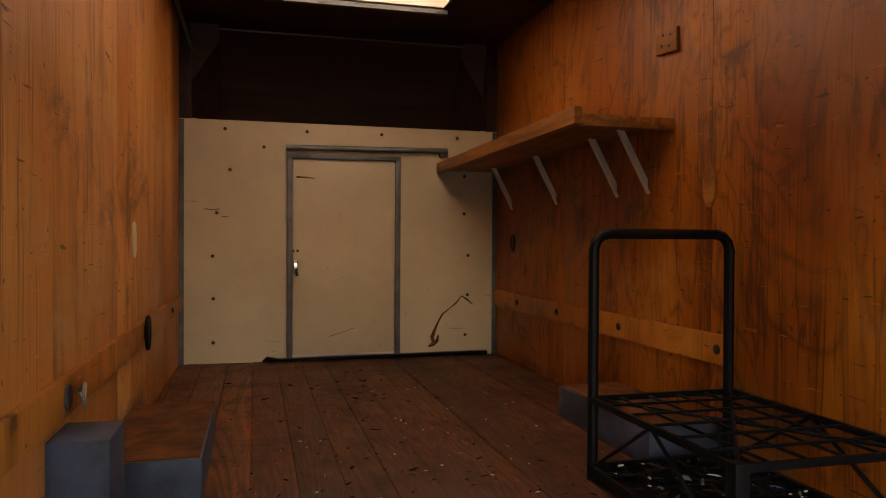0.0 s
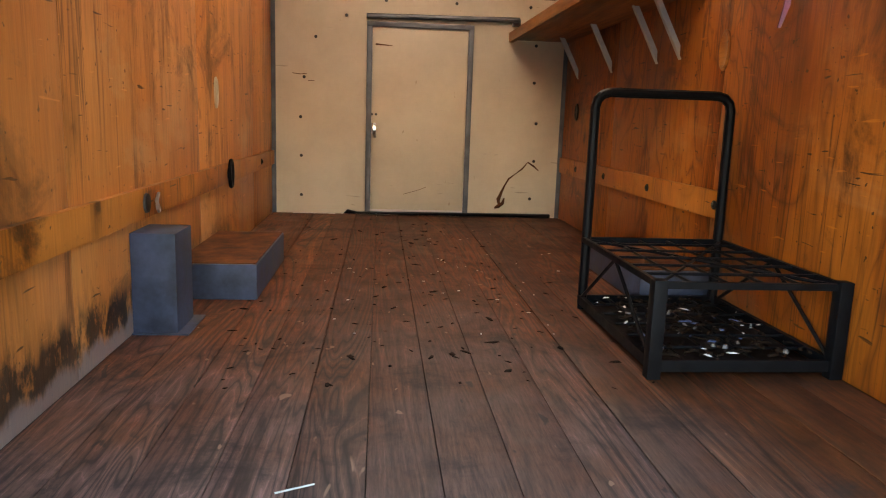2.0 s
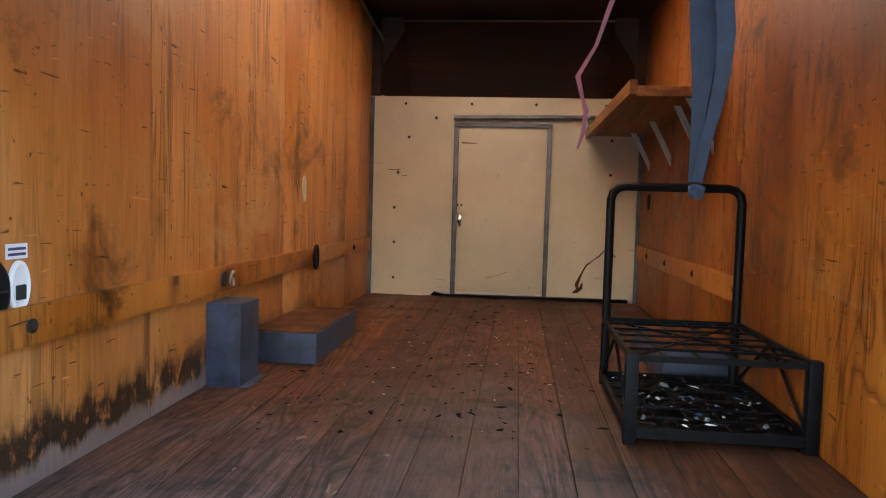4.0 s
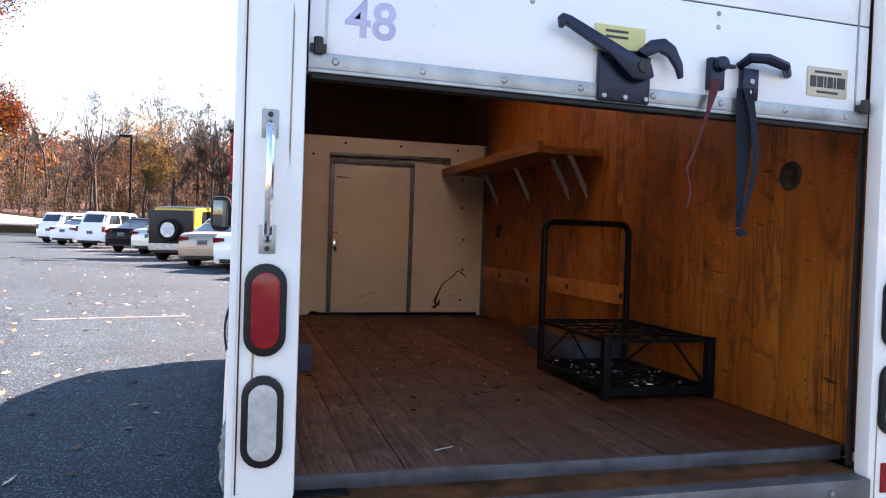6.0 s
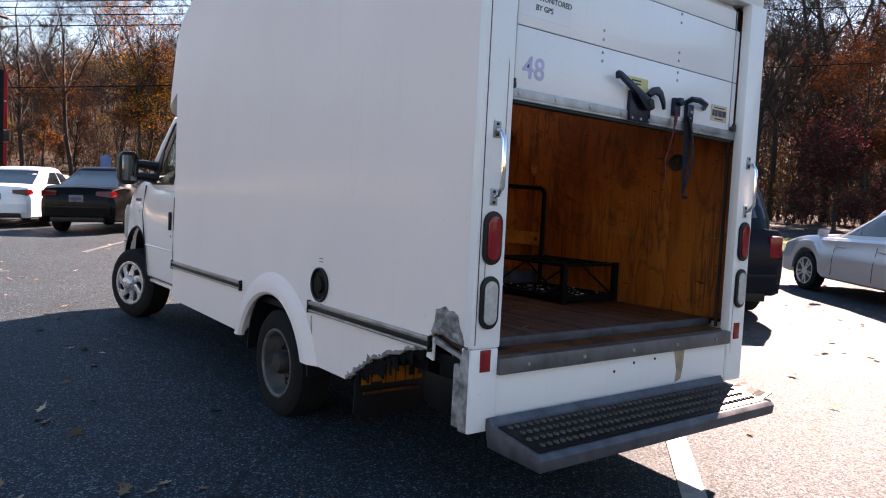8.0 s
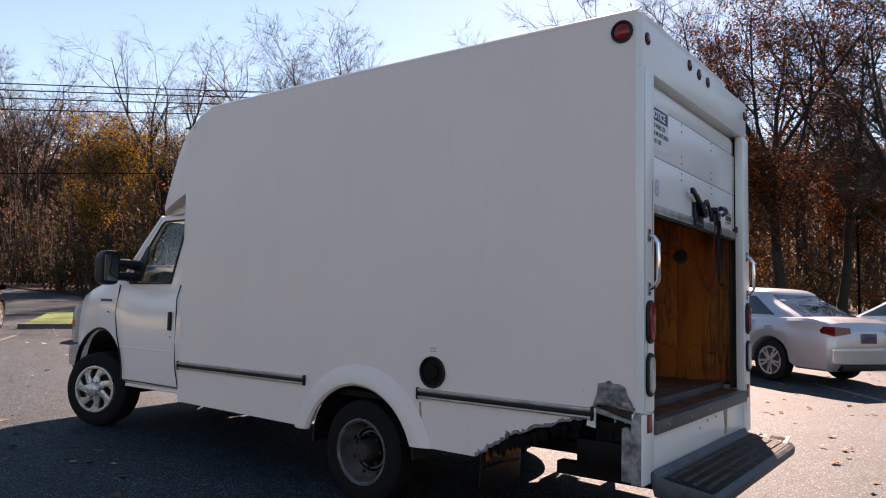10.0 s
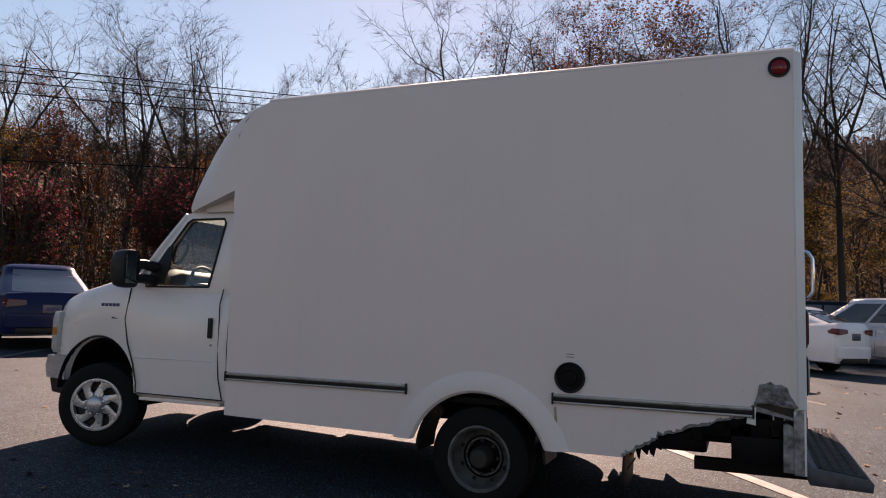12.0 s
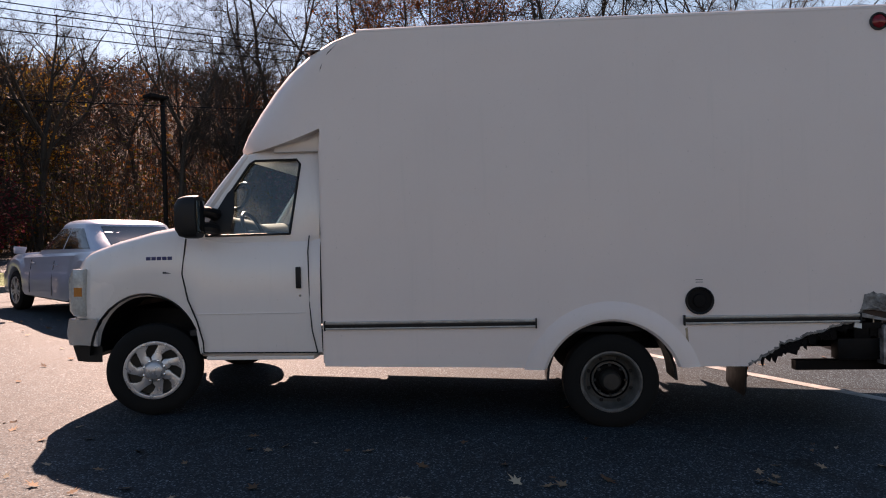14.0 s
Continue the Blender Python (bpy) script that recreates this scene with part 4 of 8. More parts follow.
# chassis
ch = tpart("chassis_rail", Geo().box(-0.50, 0.07, 0.46, -0.42, 5.9, 0.60).box(0.37, 0.07, 0.46, 0.45, 5.9, 0.60), "black_metal", "black steel chassis rails")
for y in (0.12, 0.75, 1.4, 2.7, 3.4, 4.0):
    tpart("cross_member", Geo().box(XL + 0.06, y, 0.60, XR - 0.06, y + 0.06, 0.66), "black_metal", parent=ch)
tpart("hitch_tube", Geo().box(-0.985, 0.10, 0.672, -0.72, 0.160, 0.725), "black_metal", "", 0.002, parent=ch)
g = Geo()
for y0, y1, z0, z1 in ((0.097, 0.163, 0.724, 0.731), (0.097, 0.163, 0.666, 0.673), (0.097, 0.104, 0.673, 0.724), (0.156, 0.163, 0.673, 0.724)):
    g.box(-0.998, y0, z0, -0.9855, y1, z1)
tpart("tube_end", g, "galv", "worn bright edge of the tube", parent=ch)
tpart("hanging_bracket", Geo().box(-0.975, 0.085, 0.435, -0.86, 0.392, 0.585).box(-0.975, 0.17, 0.5855, -0.86, 0.28, 0.70).box(-0.96, 0.3925, 0.575, -0.80, 0.74, 0.69).box(-0.95, 0.64, 0.55, -0.82, 0.72, 0.5745), "black_metal", "", 0.003, parent=ch)
tpart("rear_axle", Geo().tube([(-0.90, HUB_Y, 0.30), (0.85, HUB_Y, 0.34)], 0.055, 12).lathe([(-0.16, 0.06), (-0.1, 0.15), (0.1, 0.15), (0.16, 0.06)], (XC, HUB_Y, 0.32), "x", 16), "black_metal", parent=ch)
tpart("exhaust", Geo().tube([(0.55, 0.9, 0.36), (0.55, 2.4, 0.40), (0.3, 4.2, 0.38)], 0.035, 10), "rust", parent=ch)
tpart("fuel_tank", Geo().box(-0.40, 0.55, 0.36, 0.35, 1.30, 0.52), "black", "", 0.03, parent=ch)
tpart("underfloor", Geo().box(XL + 0.035, 0.05, 0.66, XR - 0.035, 4.08, 0.70), "black_metal", parent=ch)
flapm = tpart("mud_flap", Geo().slab([(-0.98, 1.02, 0.62), (-0.52, 1.02, 0.62), (-0.52, 1.04, 0.20), (-0.60, 1.04, 0.17), (-0.93, 1.04, 0.17), (-0.98, 1.04, 0.21)], (0, -0.012, 0)), "black", "black rubber mud flap with orange print", 0.004)
for i, (a, b, c, d) in enumerate(((0.0, 0.058, 0.0, 0.078), (0.066, 0.124, 0.012, 0.09), (0.132, 0.150, 0.0, 0.09), (0.158, 0.214, 0.0, 0.09), (0.222, 0.276, 0.0, 0.09), (0.284, 0.302, 0.0, 0.09), (0.3021, 0.336, 0.0, 0.025), (0.344, 0.362, 0.0, 0.09), (0.3621, 0.396, 0.0, 0.025))):
    tpart("print_bar", Geo().box(-0.95 + a, 1.004, 0.365 + c, -0.95 + b, 1.0078, 0.365 + d), "orange_ink", parent=flapm)
tpart("print_bar", Geo().box(-0.94, 1.004, 0.310, -0.57, 1.0078, 0.326), "rust", parent=flapm)
tpart("mud_flap", Geo().slab([(0.95, 1.02, 0.62), (0.52, 1.02, 0.62), (0.52, 1.04, 0.17), (0.95, 1.04, 0.17)], (0, -0.012, 0)), "black", "", 0.004)


def tyre_profile(r, w, rim):
    h = w / 2
    return [(-h * 0.82, rim), (-h, rim + 0.02), (-h * 1.04, (rim + r) / 2), (-h * 0.97, r - 0.03), (-h * 0.80, r - 0.006), (-h * 0.3, r), (h * 0.3, r), (h * 0.80, r - 0.006),
            (h * 0.97, r - 0.03), (h * 1.04, (rim + r) / 2), (h, rim + 0.02), (h * 0.82, rim)]


def truck_wheel(cx, cy, cz, s, covered, r=0.35, steer=0.0):
    """s: the side that the outer face looks to."""
    rim = 0.212
    t = Geo().lathe(tyre_profile(r, 0.235, rim), (cx, cy, cz), "x", 48, close=True)
    w = tpart("wheel", t, "rubber", "truck wheel with a worn black tyre")
    if covered:
        g = Geo().lathe([(s * 0.100, 0.222), (s * 0.125, 0.218), (s * 0.122, 0.200), (s * 0.10, 0.196), (s * 0.07, 0.19), (s * 0.06, 0.10), (s * 0.06, 0.0)], (cx, cy, cz), "x", 40, caps=False)
        tpart("rim", g, "steel_dark", "", parent=w)
        g = Geo().lathe([(s * 0.098, 0.224), (s * 0.128, 0.222), (s * 0.128, 0.196), (s * 0.098, 0.192)], (cx, cy, cz), "x", 40, close=True)
        tpart("wheel_cover", g, "alloy", "silver seven-spoke wheel cover", 0.003, parent=w)
        for i in range(7):
            a = 2 * math.pi * i / 7
            pts = []
            for rr, da in ((0.07, -0.44), (0.105, -0.42), (0.125, -0.26), (0.16, -0.13), (0.19, -0.06), (0.205, -0.10), (0.205, 0.52), (0.19, 0.44), (0.16, 0.30), (0.125, 0.20), (0.105, 0.34), (0.07, 0.44)):
                pts.append((cx + s * (0.122 if rr > 0.09 else 0.135), cy + rr * math.cos(a + da), cz + rr * math.sin(a + da)))
            tpart("spoke", Geo().slab(pts, (-s * 0.02, 0, 0)), "alloy", "", 0.003, parent=w)
        g = Geo().lathe([(s * 0.11, 0.082), (s * 0.145, 0.078), (s * 0.165, 0.062), (s * 0.175, 0.03), (s * 0.176, 0.0)], (cx, cy, cz), "x", 24)
        tpart("hub_cap", g, "alloy", "", 0.003, parent=w)
        for i in range(8):
            a = 2 * math.pi * (i + 0.5) / 8
            g = Geo().lathe([(s * 0.12, 0.011), (s * 0.15, 0.009), (s * 0.152, 0.0)], (cx, cy + 0.078 * math.cos(a), cz + 0.078 * math.sin(a)), "x", 8)
            tpart("lug_nut", g, "chrome", parent=w)
    else:
        g = Geo().lathe([(s * 0.100, 0.222), (s * 0.112, 0.222), (s * 0.108, 0.200), (s * 0.03, 0.190), (s * 0.0, 0.172), (s * 0.012, 0.150), (s * 0.010, 0.146)], (cx, cy, cz), "x", 40, caps=False)
        tpart("rim", g, "steel_wheel", "bare grey steel rim", parent=w)
        tpart("wheel_disc", Geo().lathe([(s * 0.010, 0.147), (-s * 0.03, 0.140), (-s * 0.035, 0.120), (-s * 0.02, 0.10), (-s * 0.02, 0.0)], (cx, cy, cz), "x", 32, caps=False), "black_metal", "dark recessed wheel disc", parent=w)
        tpart("disc_rim", Geo().lathe([(s * 0.004, 0.134), (s * 0.012, 0.130), (s * 0.012, 0.120), (s * 0.0, 0.116)], (cx, cy, cz), "x", 32, close=True), "dull_lip", "", parent=w)
        g = Geo().lathe([(s * 0.0, 0.078), (s * 0.09, 0.074), (s * 0.115, 0.058), (s * 0.118, 0.0)], (cx, cy, cz), "x", 24)
        for i in range(8):
            a = 2 * math.pi * i / 8
            g.lathe([(s * 0.02, 0.012), (s * 0.05, 0.011), (s * 0.052, 0.0)], (cx, cy + 0.112 * math.cos(a), cz + 0.112 * math.sin(a)), "x", 8)
        tpart("hub", g, "steel_dark", "dark dirty hub with lug nuts", parent=w)
        tpart("rim_lip", Geo().lathe([(s * 0.104, 0.226), (s * 0.118, 0.224), (s * 0.119, 0.212), (s * 0.110, 0.204), (s * 0.10, 0.203)], (cx, cy, cz), "x", 40, close=True), "dull_lip", "worn grey rim edge", parent=w)
        for i in range(8):
            a = 2 * math.pi * (i + 0.5) / 8
            tpart("hand_hole", Geo().lathe([(s * 0.0, 0.016), (s * 0.012, 0.015), (s * 0.0122, 0.0)], (cx, cy + 0.166 * math.cos(a), cz + 0.166 * math.sin(a)), "x", 12), "black", parent=w)
    pin = Matrix.Translation((cx - s * 0.06, cy, cz))
    for ob in (w, *w.children):
        ob.data.transform(pin @ Matrix.Rotation(radians(steer), 4, "Z") @ pin.inverted())


truck_wheel(XL + 0.145, HUB_Y, 0.292, -1, False)
truck_wheel(XR - 0.145, HUB_Y, 0.350, 1, False)
truck_wheel(XL + 0.085, 5.485, 0.415, -1, True, steer=20)
truck_wheel(XR - 0.085, 5.485, 0.470, 1, True, steer=20)

# ---- cab ----
def lerp_table(rows, t):
    for (a, b) in zip(rows, rows[1:]):
        if t <= b[0]:
            k = (t - a[0]) / (b[0] - a[0]) if b[0] > a[0] else 0
            k = min(max(k, 0), 1)
            return a[1] + (b[1] - a[1]) * k
    return rows[-1][1]


CAB_TOP = [(4.13, 1.43), (4.9, 1.43), (5.10, 1.50), (5.25, 1.515), (5.5, 1.475), (5.8, 1.405), (6.04, 1.335), (6.13, 1.275), (6.18, 1.20), (6.205, 1.08)]
CAB_HW = [(4.13, 0.985), (5.0, 0.985), (5.5, 0.985), (5.8, 0.965), (6.0, 0.93), (6.12, 0.88), (6.18, 0.82), (6.205, 0.77)]


def cab_bottom(y):
    d = abs(y - 5.53)
    if d < 0.44:
        return 0.52 + math.sqrt(max(0.0, 1 - (d / 0.44) ** 2)) * 0.455
    return 0.50 if y < 5.2 else 0.56


ysts = sorted(set([4.13 + 0.1 * i for i in range(9)] + [5.09 + 0.8799 * i / 32 for i in range(33)] + [5.0, 5.98, 6.02, 6.06, 6.10, 6.14, 6.17, 6.19, 6.205]))
rings = []
for y in ysts:
    zb, zt, hw = cab_bottom(y), lerp_table(CAB_TOP, y), lerp_table(CAB_HW, y)
    half = [(hw - 0.05, zb), (hw, zb + 0.03)]
    for f in (0.25, 0.5, 0.75):
        z = zb + 0.03 + (zt - 0.10 - zb - 0.03) * f
        half.append((hw + 0.025 * math.sin(math.pi * f), z))
    half += [(hw - 0.005, zt - 0.09), (hw - 0.025, zt - 0.04), (hw - 0.07, zt - 0.008), (hw - 0.16, zt + 0.012), (hw * 0.5, zt + 0.04), (0.0, zt + 0.05)]
    ring = [(XC - x, y, z) for x, z in half] + [(XC + x, y, z) for x, z in reversed(half[:-1])]
    rings.append(ring)
# the shell over doors and hood; the part behind the dash stays open at the top
k = len(rings[0])
g = Geo()
vs = [p for r in rings for p in r]
fs = []
for i in range(len(rings) - 1):
    for j in range(k - 1):
        inner = 7 <= j <= k - 9
        if inner and ysts[i] < 5.12:
            continue
        a = i * k + j
        fs.append((a, a + 1, a + 1 + k, a + k))
fs.append(tuple(range((len(rings) - 1) * k, len(rings) * k)))
g.add(vs, fs)
cab = tpart("cab_body", g, "cab_white", "white van cab with a short sloping hood", angle=40)

# upper cab: door frames, pillars, roof
for s in (-1, 1):
    xb, xt = XC + s * 0.965, XC + s * 0.845

    def side_pt(y, z, out=0.0):
        t = (z - 1.43) / (2.08 - 1.43)
        return (xb + (xt - xb) * t + s * out, y, z)
    win = [(4.365, 1.437), (4.300, 1.98), (4.325, 2.015), (4.66, 2.015), (4.70, 1.99), (5.035, 1.485), (5.03, 1.437)]
    outer = [(4.14, 1.36), (4.14, 2.09), (4.25, 2.10), (4.55, 2.10), (4.745, 2.065), (5.13, 1.51), (5.13, 1.36)]
    fr = Geo()
    vs = [side_pt(y, z, 0.012 if z > 1.4 else -0.016) for y, z in outer] + [side_pt(y, z, 0.012) for y, z in win] + [side_pt(y, z, -0.03) for y, z in outer] + [side_pt(y, z, -0.03) for y, z in win]
    m = len(win)
    fs = []
    for i in range(m):
        j = (i + 1) % m
        fs += [(i, j, m + j, m + i), (2 * m + i, 3 * m + i, 3 * m + j, 2 * m + j), (m + i, m + j, 3 * m + j, 3 * m + i), (i, 2 * m + i, 2 * m + j, j)]
    fr.add(vs, fs)
    door = tpart("cab_door", fr, "cab_white", "white cab door", 0.006, angle=40)
    g = Geo()
    ring = [side_pt(y, z, 0.014) for y, z in win]
    g.tube([*ring, ring[0], ring[1]], 0.010, 6)
    tpart("window_seal", g, "black", parent=door)
    gl = tpart("door_glass", Geo().slab([side_pt(y, z, -0.006) for y, z in win], (-s * 0.005, 0, 0)), "glass", "", parent=door, smooth=False)
    gl.visible_shadow = False
    tpart("mirror_sail", Geo().slab([side_pt(5.05, 1.458, 0.014), side_pt(4.83, 1.458, 0.014), side_pt(4.805, 1.62, 0.014), side_pt(4.815, 1.80, 0.014), side_pt(4.86, 1.775, 0.014)], (s * 0.012, 0, 0)), "black", "", 0.003, parent=door)
    xa, xc = sorted((XC + s * 0.905, XC + s * 0.93))
    tpart("door_trim", Geo().box(xa, 4.16, 0.70, xc, 5.14, 1.425), "grille", "dark grey inner door trim", 0.01, parent=door)
    g = Geo().slab([side_pt(y, z, -0.034) for y, z in ((4.145, 1.43), (4.145, 2.07), (4.275, 2.05), (4.31, 1.43))], (-s * 0.01, 0, 0))
    tpart("pillar_trim", g, "grille", "", parent=door)
    # shut lines
    g = Geo()
    xo = XC + s * 1.006
    line = [(5.18, 1.42), (5.21, 1.15), (5.17, 0.95), (5.10, 0.78), (5.055, 0.62), (5.05, 0.535)]
    g.tube([(XC + s * (1.0085 if z < 1.3 else 0.989), y, z) for y, z in line], 0.006, 5)
    g.tube([(xo - s * 0.012, 5.05, 0.535), (xo - s * 0.012, 4.165, 0.53)], 0.005, 5)
    g.tube([(xo - s * 0.012, 4.165, 0.53), (xo, 4.20, 0.70), (xo, 4.215, 0.9), (xo - s * 0.004, 4.22, 1.30), (xo - s * 0.035, 4.215, 1.42)], 0.005, 5)
    tpart("shut_line", g, "black", parent=door)
    tpart("body_crease", Geo().tube([(XC + s * 1.004, 4.25, 0.835), (XC + s * 1.008, 5.10, 0.835)], 0.006, 6), "cab_white", parent=door)
    tpart("door_handle", Geo().slab([(XC + s * 1.004, 4.275, 1.02), (XC + s * 1.004, 4.315, 1.02), (XC + s * 1.004, 4.315, 1.185), (XC + s * 1.004, 4.275, 1.185)], (s * 0.022, 0, 0)), "black", "black upright door handle", 0.008, parent=door)
    tpart("key_lock", Geo().lathe([(0, 0.012), (s * 0.008, 0.010), (s * 0.008, 0.0)], (XC + s * 1.004, 4.285, 0.965), "x", 10), "chrome", parent=door)
    # mirror on a double arm
    mx = XC + s * 1.20
    mm = Geo()
    rings = []
    for yy, sc in ((4.965, 0.80), (4.97, 0.97), (4.99, 1.0), (5.06, 0.99), (5.11, 0.90), (5.14, 0.66)):
        ring = []
        for i in range(20):
            t = 2 * math.pi * i / 20
            c, q = math.cos(t), math.sin(t)
            ring.append((mx + s * 0.0 + 0.088 * sc * math.copysign(abs(c) ** 0.55, c), yy, 1.575 + 0.160 * sc * math.copysign(abs(q) ** 0.55, q)))
        rings.append(ring)
    mir = tpart("door_mirror", mm.loft(rings), "black", "tall black door mirror")
    tpart("mirror_glass", Geo().slab([(mx - 0.065, 4.963, 1.455), (mx + 0.065, 4.963, 1.455), (mx + 0.065, 4.963, 1.695), (mx - 0.065, 4.963, 1.695)], (0, -0.004, 0)), "mirror", "", 0.01, parent=mir)
    g = Geo()
    for z in (1.50, 1.62):
        g.tube([(XC + s * 0.95, 4.95, z - 0.02), (XC + s * 1.06, 4.98, z), (mx, 5.03, z)], [0.05, 0.042, 0.04], 8)
    tpart("mirror_arm", g, "black", parent=mir)
    # grab handle inside the pillar
    loop_h = [Vector(side_pt(4.80, 1.745, -0.06)) + Vector((0, 0.075 * math.cos(2 * math.pi * i / 16) * 0.72 - 0.095 * 0.6 * math.sin(2 * math.pi * i / 16), 0.075 * 0.69 * math.cos(2 * math.pi * i / 16) * 0.6 + 0.095 * math.sin(2 * math.pi * i / 16))) for i in range(17)]
    tpart("pillar_grip", Geo().tube(loop_h, 0.014, 8), "black", parent=door)
    # headlamp
    lamp = Geo().loft([[(XC + s * (0.978 - k), 6.035, z), (XC + s * (0.962 - k), 6.12, z), (XC + s * (0.90 - k), 6.20 - k, z), (XC + s * 0.60, 6.235 - k, z), (XC + s * 0.60, 6.10, z), (XC + s * 0.85, 6.02, z)] for z, k in ((0.825, 0.02), (0.87, 0.0), (1.13, 0.0), (1.20, 0.02))])
    hl = tpart("headlamp", lamp, "clear_lens", "clear wrap-round headlamp", 0.01)
    tpart("indicator", Geo().loft([[(XC + s * 0.980, 6.045, z), (XC + s * 0.966, 6.118, z), (XC + s * 0.92, 6.11, z), (XC + s * 0.92, 6.04, z)] for z in (0.985, 1.055)]), "amber", parent=hl)
    # seat
    st = tpart("cab_seat", Geo().box(XC + s * 0.45 - 0.25, 4.42, 0.95, XC + s * 0.45 + 0.25, 4.95, 1.10).box(XC + s * 0.45 - 0.24, 4.30, 1.08, XC + s * 0.45 + 0.24, 4.45, 1.62), "seat", "grey cloth cab seat", 0.03)
    tpart("headrest", Geo().box(XC + s * 0.45 - 0.13, 4.31, 1.64, XC + s * 0.45 + 0.13, 4.41, 1.84), "seat", "", 0.03, parent=st)
    # badge bars on the fender
    tpart("badge", Geo().box(*sorted((XC + s * 0.985, XC + s * 1.0))[:1], 5.30, 1.225, sorted((XC + s * 0.985, XC + s * 1.0))[1], 5.40, 1.235), "chrome", "", 0.003, parent=cab)
    for i in range(5):
        x0, x1 = sorted((XC + s * 0.98, XC + s * 1.006))
        tpart("badge_bar", Geo().box(x0, 5.288 + 0.043 * i, 1.258, x1, 5.325 + 0.043 * i, 1.285), "navy_ink", "", 0.002, parent=cab)
    x0, x1 = sorted((XC + s * 0.985, XC + s * 1.009))
    tpart("badge_bar", Geo().box(x0, 5.288, 1.152, x1, 5.365, 1.176), "black_ink", "", 0.002, parent=cab)

g = Geo().loft([[(XC - 0.80, y, z), (XC - 0.5, y + b, z + 0.025), (XC, y + b * 1.3, z + 0.035), (XC + 0.5, y + b, z + 0.025), (XC + 0.80, y, z), (XC + 0.80, y, z - 0.04), (XC - 0.80, y, z - 0.04)] for y, z, b in ((4.12, 2.085, 0.0), (4.4, 2.105, 0.0), (4.60, 2.095, 0.02), (4.74, 2.06, 0.04))])
tpart("cab_roof", g, "cab_white", "", 0.006)
ws = Geo().loft([[(XC - 0.83, 4.73, 2.06), (XC - 0.45, 4.775, 2.075), (XC, 4.79, 2.08), (XC + 0.45, 4.775, 2.075), (XC + 0.83, 4.73, 2.06)],
                 [(XC - 0.93, 5.12, 1.51), (XC - 0.5, 5.27, 1.52), (XC, 5.32, 1.53), (XC + 0.5, 5.27, 1.52), (XC + 0.93, 5.12, 1.51)]], closed=False)
w = tpart("windscreen", ws, "glass", "raked windscreen")
w.visible_shadow = False
for s in (-1, 1):
    tpart("windscreen_pillar", Geo().tube([(XC + s * 0.835, 4.73, 2.06), (XC + s * 0.895, 4.92, 1.80), (XC + s * 0.945, 5.13, 1.50)], [0.035, 0.036, 0.04], 8), "cab_white", parent=cab)
g = Geo().loft([[(XC - 0.86, y, z0), (XC + 0.86, y, z0), (XC + 0.86, y, z1 - 0.04), (XC + 0.78, y, z1), (XC + 0.1, y, z1 - 0.03), (XC - 0.18, y, z1), (XC - 0.72, y, z1 + 0.02), (XC - 0.86, y, z1 - 0.04)] for y, z0, z1 in ((4.84, 1.10, 1.44), (4.90, 1.05, 1.55), (4.98, 1.0, 1.585), (5.06, 0.95, 1.56), (5.28, 0.95, 1.50))])
tpart("dashboard", g, "grille", "dark grey dashboard", 0.02)
g = Geo()
cen, rr = Vector((XC - 0.45, 4.83, 1.46)), 0.19
ax1, ax2 = Vector((1, 0, 0)), Vector((0, 0.42, 0.91))
ringpts = [cen + ax1 * rr * math.cos(2 * math.pi * i / 28) + ax2 * rr * math.sin(2 * math.pi * i / 28) for i in range(29)]
g.tube(ringpts, 0.016, 8)
for a in (0, 180, 270):
    g.tube([cen + Vector((0, 0.03, -0.015)), cen + (ax1 * math.cos(radians(a)) + ax2 * math.sin(radians(a))) * rr], [0.04, 0.014], 8)
g.tube([cen + Vector((0, 0.03, -0.015)), cen + Vector((0, 0.22, -0.12))], 0.035, 8)
tpart("steering_wheel", g, "black", "black steering wheel")
for s in (-1, 1):
    xa, xb = sorted((XC + s * 0.865, XC + s * 0.905))
    tpart("cap_seat", Geo().box(xa, 4.125, 2.07, xb, 4.50, 2.24), "cab_white", "", 0.015)
tpart("cab_floor", Geo().box(XC - 0.92, 4.13, 0.66, XC + 0.92, 5.2, 0.70), "grille")
tpart("cab_back", Geo().box(XC - 0.90, 4.122, 0.7, XC + 0.90, 4.14, 2.06), "grille")
# nose: grille and bumper
tpart("front_grille", Geo().box(XC - 0.58, 6.10, 0.88, XC + 0.58, 6.228, 1.15), "steel_dark", "dark slatted front grille", 0.01)
g = Geo()
rings = []
for x, dy, in ((-0.97, -0.20), (-0.95, -0.06), (-0.85, 0.0), (-0.4, 0.03), (0.0, 0.035), (0.4, 0.03), (0.85, 0.0), (0.95, -0.06), (0.97, -0.20)):
    rings.append([(XC + x, 6.13 + dy, 0.81), (XC + x, 6.235 + dy, 0.80), (XC + x, 6.255 + dy, 0.70), (XC + x, 6.235 + dy, 0.60), (XC + x, 6.13 + dy, 0.59)])
bf = tpart("front_bumper", g.loft(rings), "chrome", "bright chrome front bumper")
rings = []
for x, dy, in ((-0.94, -0.20), (-0.92, -0.06), (-0.83, 0.0), (0.0, 0.03), (0.83, 0.0), (0.92, -0.06), (0.94, -0.20)):
    rings.append([(XC + x, 6.11 + dy, 0.588), (XC + x, 6.225 + dy, 0.588), (XC + x, 6.19 + dy, 0.47), (XC + x, 6.11 + dy, 0.46)])
tpart("bumper_valance", Geo().loft(rings), "black", "", parent=bf)
